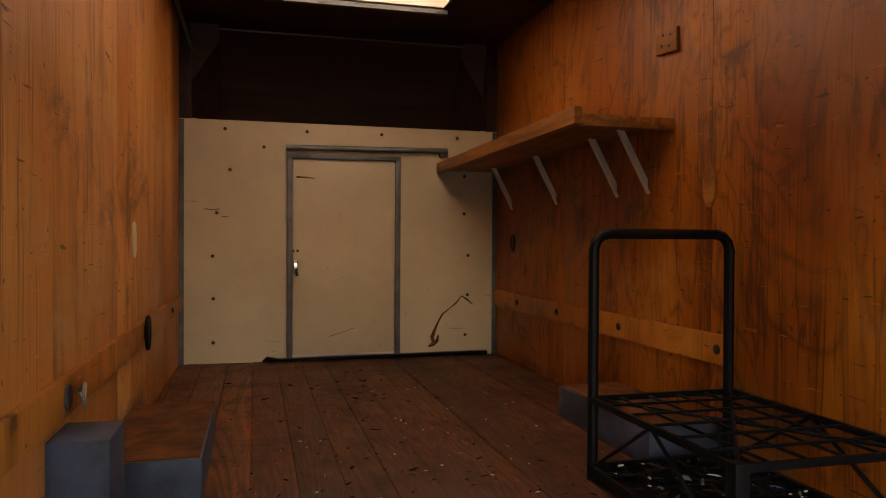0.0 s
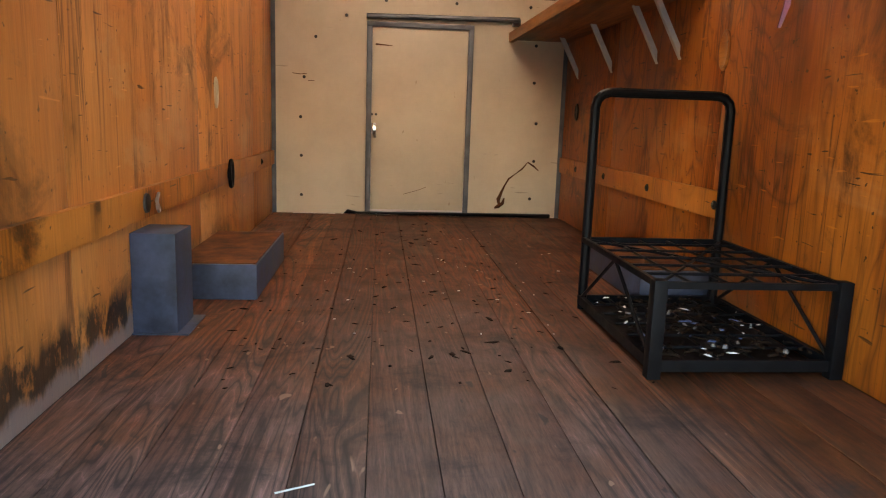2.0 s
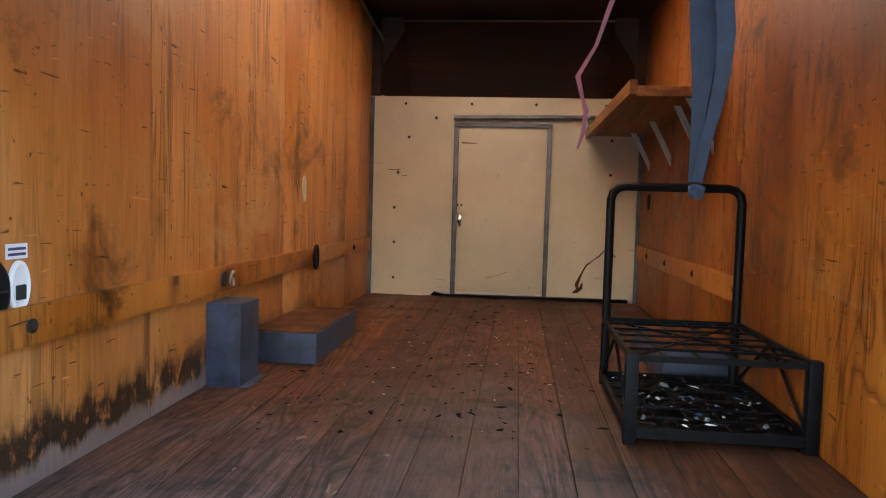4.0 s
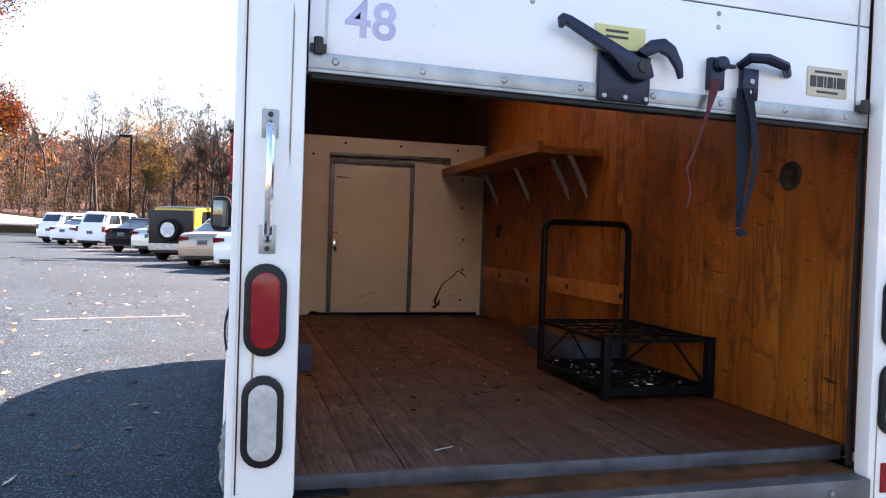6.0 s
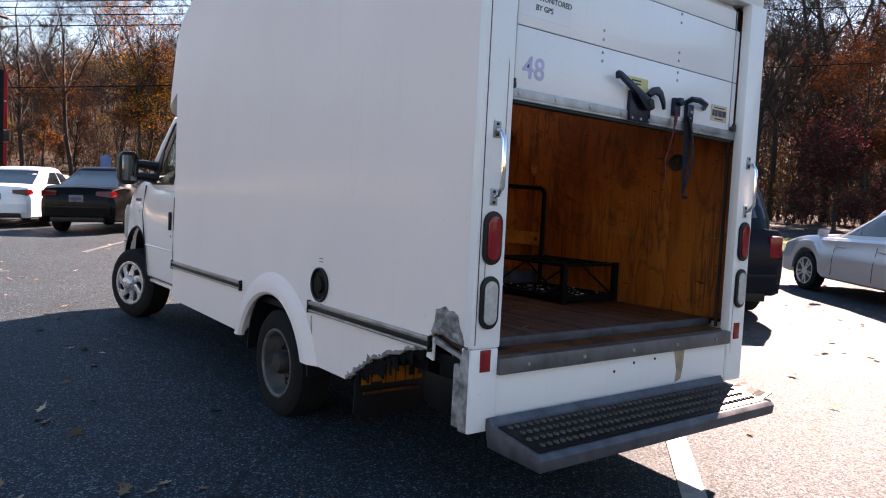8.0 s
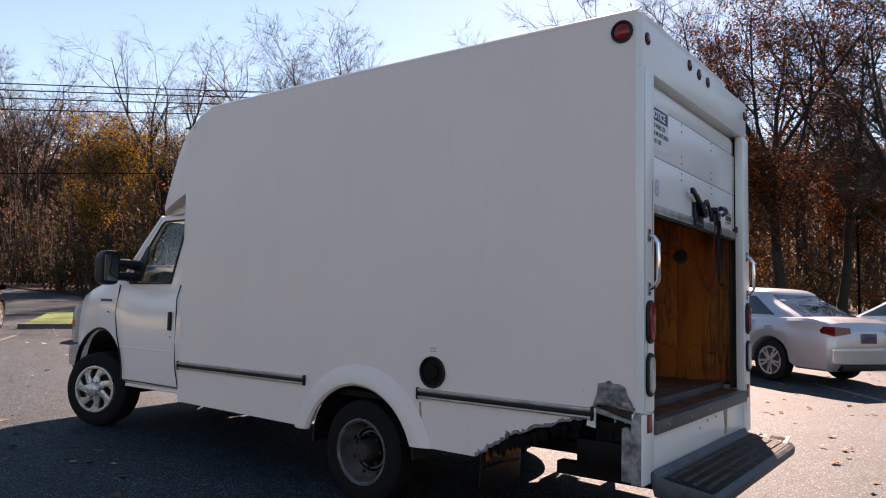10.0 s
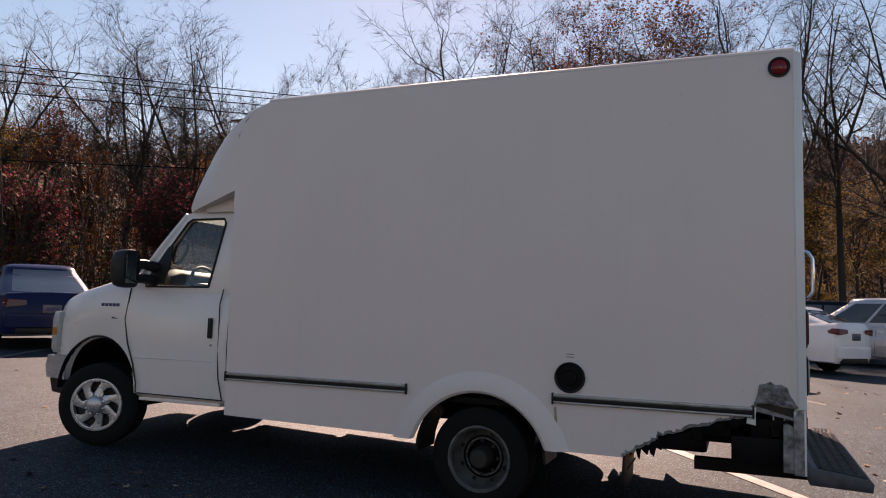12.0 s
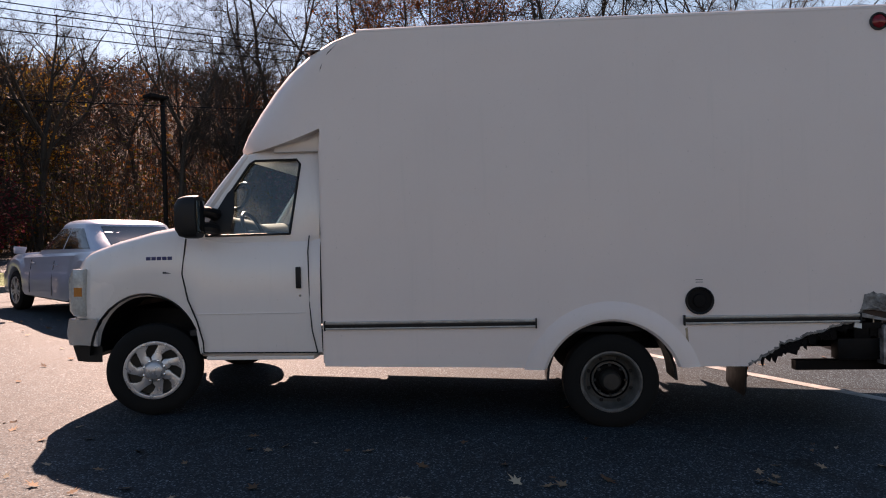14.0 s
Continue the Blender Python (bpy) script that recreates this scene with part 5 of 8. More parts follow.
for s in (-1, 1):
    xo = XC + s * 0.70
    rings = []
    for a in range(0, 181, 12):
        c, q = math.cos(radians(a)), math.sin(radians(a))
        rings.append([(XC + s * x, 5.53 + r * c, 0.52 + r * q * 1.03) for r, x in ((0.455, 0.99), (0.455, 0.55), (0.47, 0.55), (0.47, 0.96))])
    tpart("arch_liner", Geo().loft(rings), "black")
tpart("engine_underside", Geo().box(XC - 0.5, 5.0, 0.40, XC + 0.5, 6.0, 0.85), "black_metal", "", 0.03)
tpart("front_beam", Geo().tube([(XC - 0.85, 5.49, 0.38), (XC + 0.85, 5.49, 0.40)], 0.05, 10), "black_metal")
for xa in (XC - 0.97, XC + 0.80):
    tpart("door_sill", Geo().box(xa, 4.2, 0.472, xa + 0.17, 5.05, 0.502), "cab_white", "", 0.008)

# the body and cab are drawn at nominal size and brought to their true length and height here
TRUE_SIZE = Matrix.Diagonal((1.0, 0.977, 0.972, 1.0))
REAR = [rear, *rear.children, bump, *bump.children]
for ob in truck.children:
    if ob.name.split(".")[0] in ("tail_lamp", "grab_handle", "door_track"):
        REAR += [ob, *ob.children]
for ob in truck.children_recursive:
    if ob not in REAR:
        ob.data.transform(TRUE_SIZE)

# ---- cargo space ----
def stained_ply():
    """Plywood with black mould creeping up from the floor near the door."""
    m, n, l, b = MAT["ply"].copy(), None, None, None
    m.name = "mould_stained_plywood"
    n, l = m.node_tree.nodes, m.node_tree.links
    b = n["Principled BSDF"]
    col = b.inputs["Base Color"].links[0].from_socket
    v = coords(n, l)
    sep = n.new("ShaderNodeSeparateXYZ")
    l.new(v, sep.inputs[0])
    streak = noise_tex(n, l, coords(n, l, (1, 1, 0.22)), 9.0, 8, 0.7, 0.3)

    def band(sock, a, bb, c, d):
        return ramp(n, l, mapped(sock, a, d), [(0.0, gray(0)), ((bb - a) / (d - a), gray(1)), ((c - a) / (d - a), gray(1)), (1.0, gray(0))])

    def mapped(sock, a, d):
        r = n.new("ShaderNodeMapRange")
        r.inputs["From Min"].default_value = a
        r.inputs["From Max"].default_value = d
        l.new(sock, r.inputs["Value"])
        return r.outputs["Result"]
    def calc(op, a, b2):
        nd = n.new("ShaderNodeMath")
        nd.operation = op
        for i, q in enumerate((a, b2)):
            if isinstance(q, (int, float)):
                nd.inputs[i].default_value = q
            else:
                l.new(q, nd.inputs[i])
        return nd.outputs[0]
    edge = calc("ADD", 0.808, calc("MULTIPLY", calc("SUBTRACT", streak, 0.5), 0.16))
    h = calc("SUBTRACT", sep.outputs["Z"], edge)
    tall = calc("ADD", 0.06, calc("MULTIPLY", noise_tex(n, l, coords(n, l, (1, 1, 0.12)), 17.0, 5, 0.65), 0.20))
    reach = calc("DIVIDE", h, tall)
    along = ramp(n, l, mapped(sep.outputs["Y"], 0.0, 3.0), [(0.0, gray(0.9)), (0.45, gray(1)), (0.52, gray(0.7)), (0.86, gray(0.6)), (0.95, gray(0.0))])
    stain = ramp(n, l, mapped(reach, -0.25, 1.1), [(0.0, gray(0.0)), (0.17, gray(1.0)), (0.42, gray(0.85)), (0.62, gray(0.35)), (1.0, gray(0.0))])
    below = ramp(n, l, mapped(h, -0.03, 0.005), [(0.0, gray(0.85)), (1.0, gray(0.0))])
    col = mixc(n, l, mixc(n, l, 1.0, below, along, "MULTIPLY"), col, (0.155, 0.145, 0.15))
    fleck = ramp(n, l, noise_tex(n, l, coords(n, l, (1, 1, 0.5)), 15, 6, 0.75), [(0.36, gray(0.15)), (0.52, gray(1.0))])
    mask = ramp(n, l, mixc(n, l, 1.0, mixc(n, l, 1.0, stain, along, "MULTIPLY"), fleck, "MULTIPLY"), [(0.15, gray(0.0)), (0.75, gray(0.92))])
    l.new(mixc(n, l, mask, col, (0.010, 0.007, 0.006)), b.inputs["Base Color"])
    return m


MAT["ply_stained"] = stained_ply()
CZ = 2.73
box_in = tpart("plywood_lining", Geo().box(XL + 0.031, 0.099, FZ - 0.02, IL - 0.0125, 3.998, CZ), "ply_dark", "orange plywood lining, scuffed and stained")
tpart("lining_back", Geo().box(IR + 0.0125, 0.099, FZ - 0.02, XR - 0.031, 3.998, CZ), "ply_dark", parent=box_in)
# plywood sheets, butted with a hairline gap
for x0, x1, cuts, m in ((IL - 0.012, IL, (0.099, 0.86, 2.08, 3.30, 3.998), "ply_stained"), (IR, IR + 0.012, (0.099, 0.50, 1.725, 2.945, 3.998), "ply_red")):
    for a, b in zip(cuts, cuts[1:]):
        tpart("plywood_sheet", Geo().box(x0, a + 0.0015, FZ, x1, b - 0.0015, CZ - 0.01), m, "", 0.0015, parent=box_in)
# side fillers closing the lining edge, dark to read as shadow gaps
for x0, x1 in ((XL + 0.031, IL + 0.001), (IR - 0.001, XR - 0.031)):
    tpart("door_jamb", Geo().box(x0, 0.047, 0.702, x1, 0.0985, CZ), "steel_dark", parent=box_in)
# low rails
def rail_z(y):
    return 1.105 + 0.002 * (4.0 - y)


for x0, x1, y0, y1, hh in ((IL, IL + 0.020, 0.17, 3.97, 0.045), (IR - 0.020, IR, 1.615, 3.97, 0.050)):
    r = tpart("wall_rail", Geo().slab([(x0, y0, rail_z(y0) - hh), (x0, y1, rail_z(y1) - hh), (x0, y1, rail_z(y1) + hh), (x0, y0, rail_z(y0) + hh)], (x1 - x0, 0, 0)), "ply_rail", "worn wooden rail along the wall", 0.003)
    xs_ = x1 if x0 < 0 else x0
    sg = 1 if x0 < 0 else -1
    bolts = (0.30, 3.45) if x0 < 0 else (1.66, 2.33, 2.98, 3.55)
    for y in bolts:
        g = Geo().lathe([(0, 0.017), (sg * 0.004, 0.017), (sg * 0.005, 0.009), (sg * 0.009, 0.009), (sg * 0.010, 0.0)], (xs_, y, rail_z(y)), "x", 12)
        tpart("bolt", g, "steel_dark", parent=r)
# folding tie-down rings
for y, big in ((1.346, False), (2.526, True)):
    zr_ = rail_z(y)
    xw = IL + 0.020
    g = Geo().lathe([(0.0, 0.030), (0.006, 0.028), (0.008, 0.018)], (xw, y, zr_), "x", 16)
    tie = tpart("tie_down", g, "steel_dark", "steel tie-down ring on the rail")
    if big:
        pts = [(xw + 0.012, y + 0.030 * math.cos(2 * math.pi * i / 18), zr_ + 0.060 * math.sin(2 * math.pi * i / 18)) for i in range(19)]
        tpart("ring", Geo().tube(pts, 0.009, 6), "black_metal", parent=tie)
    else:
        pts = [(xw + 0.015 + 0.03 * abs(math.sin(math.pi * i / 14)), y + 0.045 * math.cos(2 * math.pi * i / 14), zr_ + 0.003 + 0.026 * math.sin(2 * math.pi * i / 14)) for i in range(15)]
        tpart("ring", Geo().tube(pts, 0.005, 6), "galv", parent=tie)
# floor boards
floor = tpart("cargo_floor", Geo().box(IL - 0.012, 0.168, 0.702, IR + 0.012, 3.998, 0.722), "black_metal", "worn wooden plank floor, scuffed and dirty")
nb = 14
wb = (IR - IL) / nb
for i in range(nb):
    x0 = IL + i * wb
    g = Geo().box(0.0009, 0.168, 0.722, wb - 0.0009, 3.998, FZ - 0.0010 * (i % 3))
    me = g.mesh("plank", MAT["plank"], 0.0015)
    ob = new("plank", me)
    ob.parent = floor
    ob.matrix_parent_inverse = floor.matrix_world.inverted()
    ob.location = (x0, 0, 0)
# bulkhead
TOPW = 2.16
bulk = tpart("bulkhead", Geo().box(IL, FW, FZ, -0.325, FW + 0.012, TOPW).box(0.305, FW, FZ, IR, FW + 0.012, TOPW).box(-0.325, FW, 1.96, 0.305, FW + 0.012, TOPW), "panel", "cream-painted bulkhead with a small door")
tpart("door_leaf", Geo().box(-0.319, FW - 0.006, 0.775, 0.300, FW + 0.012, 1.950), "panel", "small cream door with a chrome latch", 0.003, parent=bulk)
g = Geo().box(-0.356, FW - 0.020, FZ + 0.02, -0.321, FW - 0.0008, 1.985).box(0.302, FW - 0.020, FZ + 0.02, 0.335, FW - 0.0008, 1.985)
g.box(-0.356, FW - 0.0205, 1.955, 0.335, FW - 0.0008, 1.985)
tpart("door_frame", g, "galv_dull", "dull steel door frame", 0.002, parent=bulk)
g = Geo().tube([(-0.36, FW - 0.022, 2.016), (0.63, FW - 0.022, 2.030)], 0.017, 10).box(0.585, FW - 0.03, 1.99, 0.635, FW - 0.0008, 2.035)
tpart("header_rail", g, "galv_dull", "", parent=bulk)
tpart("edge_trim", Geo().box(IL + 0.001, FW - 0.014, FZ, IL + 0.028, FW - 0.0008, TOPW), "galv_dull", parent=bulk)
tpart("edge_trim", Geo().box(IR - 0.028, FW - 0.014, FZ, IR - 0.001, FW - 0.0008, TOPW), "galv_dull", parent=bulk)
tpart("edge_trim", Geo().box(IL + 0.002, FW - 0.004, TOPW, IR - 0.002, FW + 0.012, TOPW + 0.006), "panel", parent=bulk)
for x, z in ((-0.722, 2.11), (-0.5, 2.011), (-0.694, 1.871), (-0.768, 1.617), (-0.791, 1.363), (-0.787, 1.113), (-0.787, 0.855), (-0.248, 2.112), (0.206, 2.113), (0.69, 2.11),
             (0.739, 1.87), (0.739, 1.632), (0.766, 1.367), (0.763, 1.116), (0.749, 0.861)):
    tpart("screw", Geo().lathe([(-0.004, 0.001), (-0.004, 0.009), (0.001, 0.011)], (x + 0.012, FW, z + 0.006), "y", 10), "steel_dark", parent=bulk)
tpart("latch_plate", Geo().box(-0.318, FW - 0.014, 1.27, -0.288, FW - 0.004, 1.345), "chrome", "chrome door latch", 0.004, parent=bulk)
tpart("latch_knob", Geo().tube([(-0.30, FW - 0.012, 1.29), (-0.30, FW - 0.04, 1.285), (-0.295, FW - 0.045, 1.25)], 0.009, 8), "steel_dark", parent=bulk)
for dx in (-0.015, 0.012):
    tpart("screw", Geo().lathe([(-0.010, 0.001), (-0.009, 0.008), (-0.004, 0.009)], (-0.303 + dx, FW, 1.40), "y", 8), "steel_dark", parent=bulk)
# scratches and a long brown scrape


def scrape(pts, r, y):
    tpart("scrape", Geo().tube([(x, y, z) for x, z in pts], r, 5), "rust", parent=bulk)


scrape([(0.735, 1.115), (0.70, 1.07), (0.655, 1.035), (0.61, 1.0), (0.585, 0.955), (0.565, 0.91), (0.545, 0.86), (0.552, 0.815)], [0.003, 0.006, 0.003, 0.007, 0.006, 0.010, 0.016, 0.007], FW)
scrape([(0.52, 0.80), (0.545, 0.812), (0.575, 0.835), (0.585, 0.87)], [0.006, 0.014, 0.012, 0.004], FW)
scrape([(0.735, 1.115), (0.775, 1.09), (0.81, 1.06)], [0.004, 0.006, 0.003], FW)
scrape([(-0.83, 1.645), (-0.78, 1.640), (-0.74, 1.645)], 0.0025, FW)
scrape([(-0.73, 1.60), (-0.69, 1.602)], 0.002, FW)
scrape([(-0.30, 1.845), (-0.24, 1.842), (-0.19, 1.838)], [0.006, 0.004, 0.002], FW - 0.006)
scrape([(-0.10, 0.88), (0.0, 0.91), (0.05, 0.93)], 0.0015, FW - 0.006)
g = Geo().slab([(-0.50, FW - 0.02, 0.742), (-0.47, FW - 0.05, 0.775), (-0.40, FW - 0.05, 0.760), (0.30, FW - 0.045, 0.765), (0.90, FW - 0.04, 0.768), (0.90, FW - 0.04, 0.742)], (0, 0.035, 0))
tpart("rubber_seal", g, "black", "black rubber seal lying along the wall foot", 0.006)

# dark roof lining, the skylight well and the hollow over the cab
LY0, LY1 = SK[1] * 0.977, SK[3] * 0.977
g = Geo()
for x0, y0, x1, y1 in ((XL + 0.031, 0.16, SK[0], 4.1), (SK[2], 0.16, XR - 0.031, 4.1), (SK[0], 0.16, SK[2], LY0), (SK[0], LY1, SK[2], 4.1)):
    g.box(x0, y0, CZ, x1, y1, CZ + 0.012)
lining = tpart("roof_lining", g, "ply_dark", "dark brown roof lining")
g = Geo().box(SK[0] - 0.012, LY0, CZ, SK[0], LY1, 2.798).box(SK[2], LY0, CZ, SK[2] + 0.012, LY1, 2.798).box(SK[0], LY0 - 0.012, CZ, SK[2], LY0, 2.798).box(SK[0], LY1, CZ, SK[2], LY1 + 0.012, 2.82)
tpart("skylight_well", g, "white", parent=lining)
g = Geo().box(SK[0] - 0.02, LY1 - 0.005, CZ - 0.025, SK[2] + 0.02, LY1 + 0.03, CZ - 0.001)
tpart("skylight_trim", g, "galv_dull", parent=lining)
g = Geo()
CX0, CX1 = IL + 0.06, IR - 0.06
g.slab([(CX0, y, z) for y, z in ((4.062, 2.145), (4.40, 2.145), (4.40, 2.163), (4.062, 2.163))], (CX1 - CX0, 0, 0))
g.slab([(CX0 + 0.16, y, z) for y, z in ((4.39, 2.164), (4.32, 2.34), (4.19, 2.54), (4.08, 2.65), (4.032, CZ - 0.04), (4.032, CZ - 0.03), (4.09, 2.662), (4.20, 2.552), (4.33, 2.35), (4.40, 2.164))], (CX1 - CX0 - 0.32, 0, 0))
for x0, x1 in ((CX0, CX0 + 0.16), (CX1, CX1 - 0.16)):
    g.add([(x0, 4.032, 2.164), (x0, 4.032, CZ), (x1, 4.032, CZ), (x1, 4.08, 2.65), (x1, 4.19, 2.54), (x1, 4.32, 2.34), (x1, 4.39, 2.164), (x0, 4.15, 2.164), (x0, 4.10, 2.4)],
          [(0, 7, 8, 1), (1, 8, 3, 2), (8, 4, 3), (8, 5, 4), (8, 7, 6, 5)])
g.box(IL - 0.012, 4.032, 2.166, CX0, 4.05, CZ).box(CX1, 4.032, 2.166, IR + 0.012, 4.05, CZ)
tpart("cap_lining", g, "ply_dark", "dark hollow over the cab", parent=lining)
tpart("conduit", Geo().tube([(IL + 0.03, 1.2, CZ - 0.03), (IL + 0.03, 3.4, CZ - 0.03), (IL + 0.06, 4.0, CZ - 0.13), (IL + 0.10, 4.3, 2.50)], 0.011, 8), "galv", "thin metal conduit along the roof edge")
for y in (0.7, 1.5, 2.2):
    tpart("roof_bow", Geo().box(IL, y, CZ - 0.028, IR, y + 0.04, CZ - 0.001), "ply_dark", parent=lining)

# shelf on struts
shelf = tpart("wall_shelf", Geo().box(0.596, 1.988, 1.904, IR, 3.98, 1.922), "shelf_wood", "wooden shelf with a raised front lip", 0.002)
tpart("shelf_lip", Geo().box(0.564, 1.958, 1.889, 0.596, 3.98, 1.950), "shelf_wood", "", 0.003, parent=shelf)
tpart("shelf_edge", Geo().box(0.5965, 1.958, 1.882, IR, 1.9875, 1.925), "shelf_wood", "", 0.003, parent=shelf)
for y in (2.140, 2.392, 3.038, 3.706):
    g = Geo()
    a, b = Vector((0.838, y + 0.012, 1.904)), Vector((IR - 0.004, y - 0.010, 1.655))
    d = (b - a).normalized()
    side_v = Vector((0, 1, 0))
    nrm = d.cross(side_v)
    g.slab([tuple(p) for p in (a + side_v * 0.012, a - side_v * 0.012, b - side_v * 0.012, b + side_v * 0.012)], tuple(nrm * 0.004))
    g.slab([tuple(p) for p in (a + side_v * 0.012, a + side_v * 0.008, b + side_v * 0.008, b + side_v * 0.012)], tuple(nrm * 0.03))
    tpart("strut", g, "bright_steel", "bright steel strut", parent=shelf)
# small fittings on the walls
pl = tpart("wall_plate", Geo().slab([(IR, 1.922, 2.168), (IR, 2.066, 2.180), (IR, 2.052, 2.256), (IR, 1.922, 2.256)], (-0.016, 0, 0)), "shelf_wood", "small drilled wooden plate screwed to the wall", 0.003)
for dy, dz in ((-0.03, 0.02), (0.02, 0.03), (-0.02, -0.02), (0.03, -0.01)):
    tpart("hole", Geo().lathe([(-0.0175, 0.006), (-0.01, 0.006)], (IR, 1.992 + dy, 2.215 + dz), "x", 8), "black", parent=pl)


def wall_disc(name, x, y, z, s, r, mat, label, tall=1.0):
    g = Geo().lathe([(0.0, r), (s * 0.006, r), (s * 0.009, r * 0.86), (s * 0.005, r * 0.7), (s * 0.004, 0.0)], (0, 0, 0), "x", 24)
    g.v = [(x + a, y + b, z + c * tall) for a, b, c in g.v]
    return tpart(name, g, mat, label)


wall_disc("filled_knot", IL, 2.385, 1.463, 1, 0.03, "panel", "pale oval filler patch in the plywood", 2.2)
wall_disc("filled_knot", IR, 1.731, 1.658, -1, 0.038, "shelf_wood", "pale oval filler patch in the plywood", 1.9)
wall_disc("wall_ring", IR, 3.674, 1.453, -1, 0.035, "black", "dark recessed ring on the plywood", 1.5)
wr = wall_disc("wall_ring", IR, 0.472, 1.669, -1, 0.055, "steel_dark", "round steel tie ring with a bracket", 1.0)
tpart("ring_bracket", Geo().slab([(IR - 0.008, 0.447, 1.69), (IR - 0.008, 0.497, 1.69), (IR - 0.008, 0.472, 1.64)], (-0.012, 0, 0)), "steel_dark", "", 0.003, parent=wr)
fd = wall_disc("filler_disc", IL, 0.200, 1.195, 1, 0.055, "black", "black round access cover", 1.25)
for i in range(5):
    a = 2 * math.pi * i / 5
    tpart("cover_rib", Geo().tube([(IL + 0.008, 0.200, 1.195), (IL + 0.008, 0.200 + 0.04 * math.cos(a), 1.195 + 0.05 * math.sin(a))], 0.004, 5), "black_metal", parent=fd)
ov = wall_disc("oval_fitting", IL, 0.284, 1.202, 1, 0.034, "notice", "white oval plastic fitting with a dark slot", 1.65)
tpart("slot", Geo().box(IL + 0.004, 0.270, 1.172, IL + 0.010, 0.300, 1.205), "steel_dark", "", 0.004, parent=ov)
stick = tpart("sticker", Geo().box(IL, 0.246, 1.262, IL + 0.0015, 0.314, 1.295), "notice", "white sticker with illegible lines of print")
for i in range(2):
    tpart("print_bar", Geo().box(IL + 0.0015, 0.252, 1.269 + i * 0.012, IL + 0.0022, 0.308, 1.275 + i * 0.012), "navy_ink", parent=stick)

# steel wheel boxes and filler box
for x0, x1 in ((IL, -0.678), (0.69, IR)):
    wbx = tpart("wheel_box", Geo().box(x0, 1.65, FZ, x1, 2.362, 0.866), "box_blue", "low blue-grey steel wheel box with a rusty top", 0.006)
    tpart("rusty_top", Geo().box(x0 + 0.006, 1.658, 0.866, x1 - 0.006, 2.354, 0.8695), "rust", parent=wbx)
fb = tpart("filler_box", Geo().box(IL + 0.0, 1.245, FZ, -0.838, 1.425, 1.036), "box_blue", "tall blue-grey steel box over the fuel filler", 0.004)
tpart("box_flange", Geo().box(IL, 1.23, FZ, -0.805, 1.445, FZ + 0.004), "box_blue", "", 0.001, parent=fb)

# ---- roll-up door ----
roll = tpart("roll_door", Geo().box(-0.868, 0.050, 1.832, 0.868, 0.075, 2.108), "door_white", "white roll-up door panels, half raised", 0.003)
tpart("door_panel", Geo().box(-0.868, 0.050, 2.112, 0.868, 0.075, 2.398), "door_white", "", 0.003, parent=roll)
tpart("door_panel", Geo().slab([(-0.868, 0.050, 2.402), (-0.868, 0.050, 2.50), (-0.868, 0.16, 2.655), (-0.868, 0.18, 2.635), (-0.868, 0.075, 2.49), (-0.868, 0.075, 2.402)], (1.684, 0, 0)), "door_white", "", 0.003, parent=roll)
for i in range(3):
    tpart("door_panel", Geo().box(-0.868, 0.20 + i * 0.30, 2.66, 0.868, 0.49 + i * 0.30, 2.685), "door_white", "", 0.003, parent=roll)
for z0, z1 in ((2.1075, 2.1125), (2.3975, 2.4025)):
    tpart("panel_gap", Geo().box(-0.868, 0.056, z0, 0.868, 0.07, z1), "black", parent=roll)
for x in (-0.825, 0.825):
    tpart("side_seam", Geo().box(x - 0.003, 0.0475, 1.85, x + 0.003, 0.050, 2.50), "galv", parent=roll)
tpart("bottom_trim", Geo().box(-0.868, 0.038, 1.800, 0.868, 0.0495, 1.840).box(-0.868, 0.038, 1.790, 0.868, 0.082, 1.800), "galv", "galvanised strip with a rubber seal", 0.002, parent=roll)
tpart("door_seal", Geo().box(-0.86, 0.045, 1.775, 0.86, 0.08, 1.790), "black", "", 0.004, parent=roll)
for i in range(8):
    x = -0.80 + i * 0.226
    tpart("bolt", Geo().lathe([(0.0, 0.001), (0.001, 0.007), (0.004, 0.010)], (x, 0.034, 1.820), "y", 10), "galv", parent=roll)
for x in (-0.272, 0.318):
    for z in (2.045, 2.085, 2.145, 2.187, 2.340, 2.385):
        tpart("rivet", Geo().lathe([(0.0, 0.001), (0.0015, 0.006), (0.005, 0.0085)], (x, 0.0455, z), "y", 10), "galv", parent=roll)
for x in (-0.845, 0.845):
    tpart("corner_roller", Geo().tube([(x, 0.03, 1.835), (x, 0.03, 1.875)], 0.012, 8).box(x - 0.02, 0.03, 1.84, x + 0.02, 0.05, 1.86), "steel_dark", parent=roll)
# latch
def dpart(dx, name, g, material, label="", bevel=0.0, parent=None, dz=-0.016, **kw):
    return tpart(name, g.moved(Matrix.Translation((dx, 0, dz))), material, label, bevel, parent, **kw)


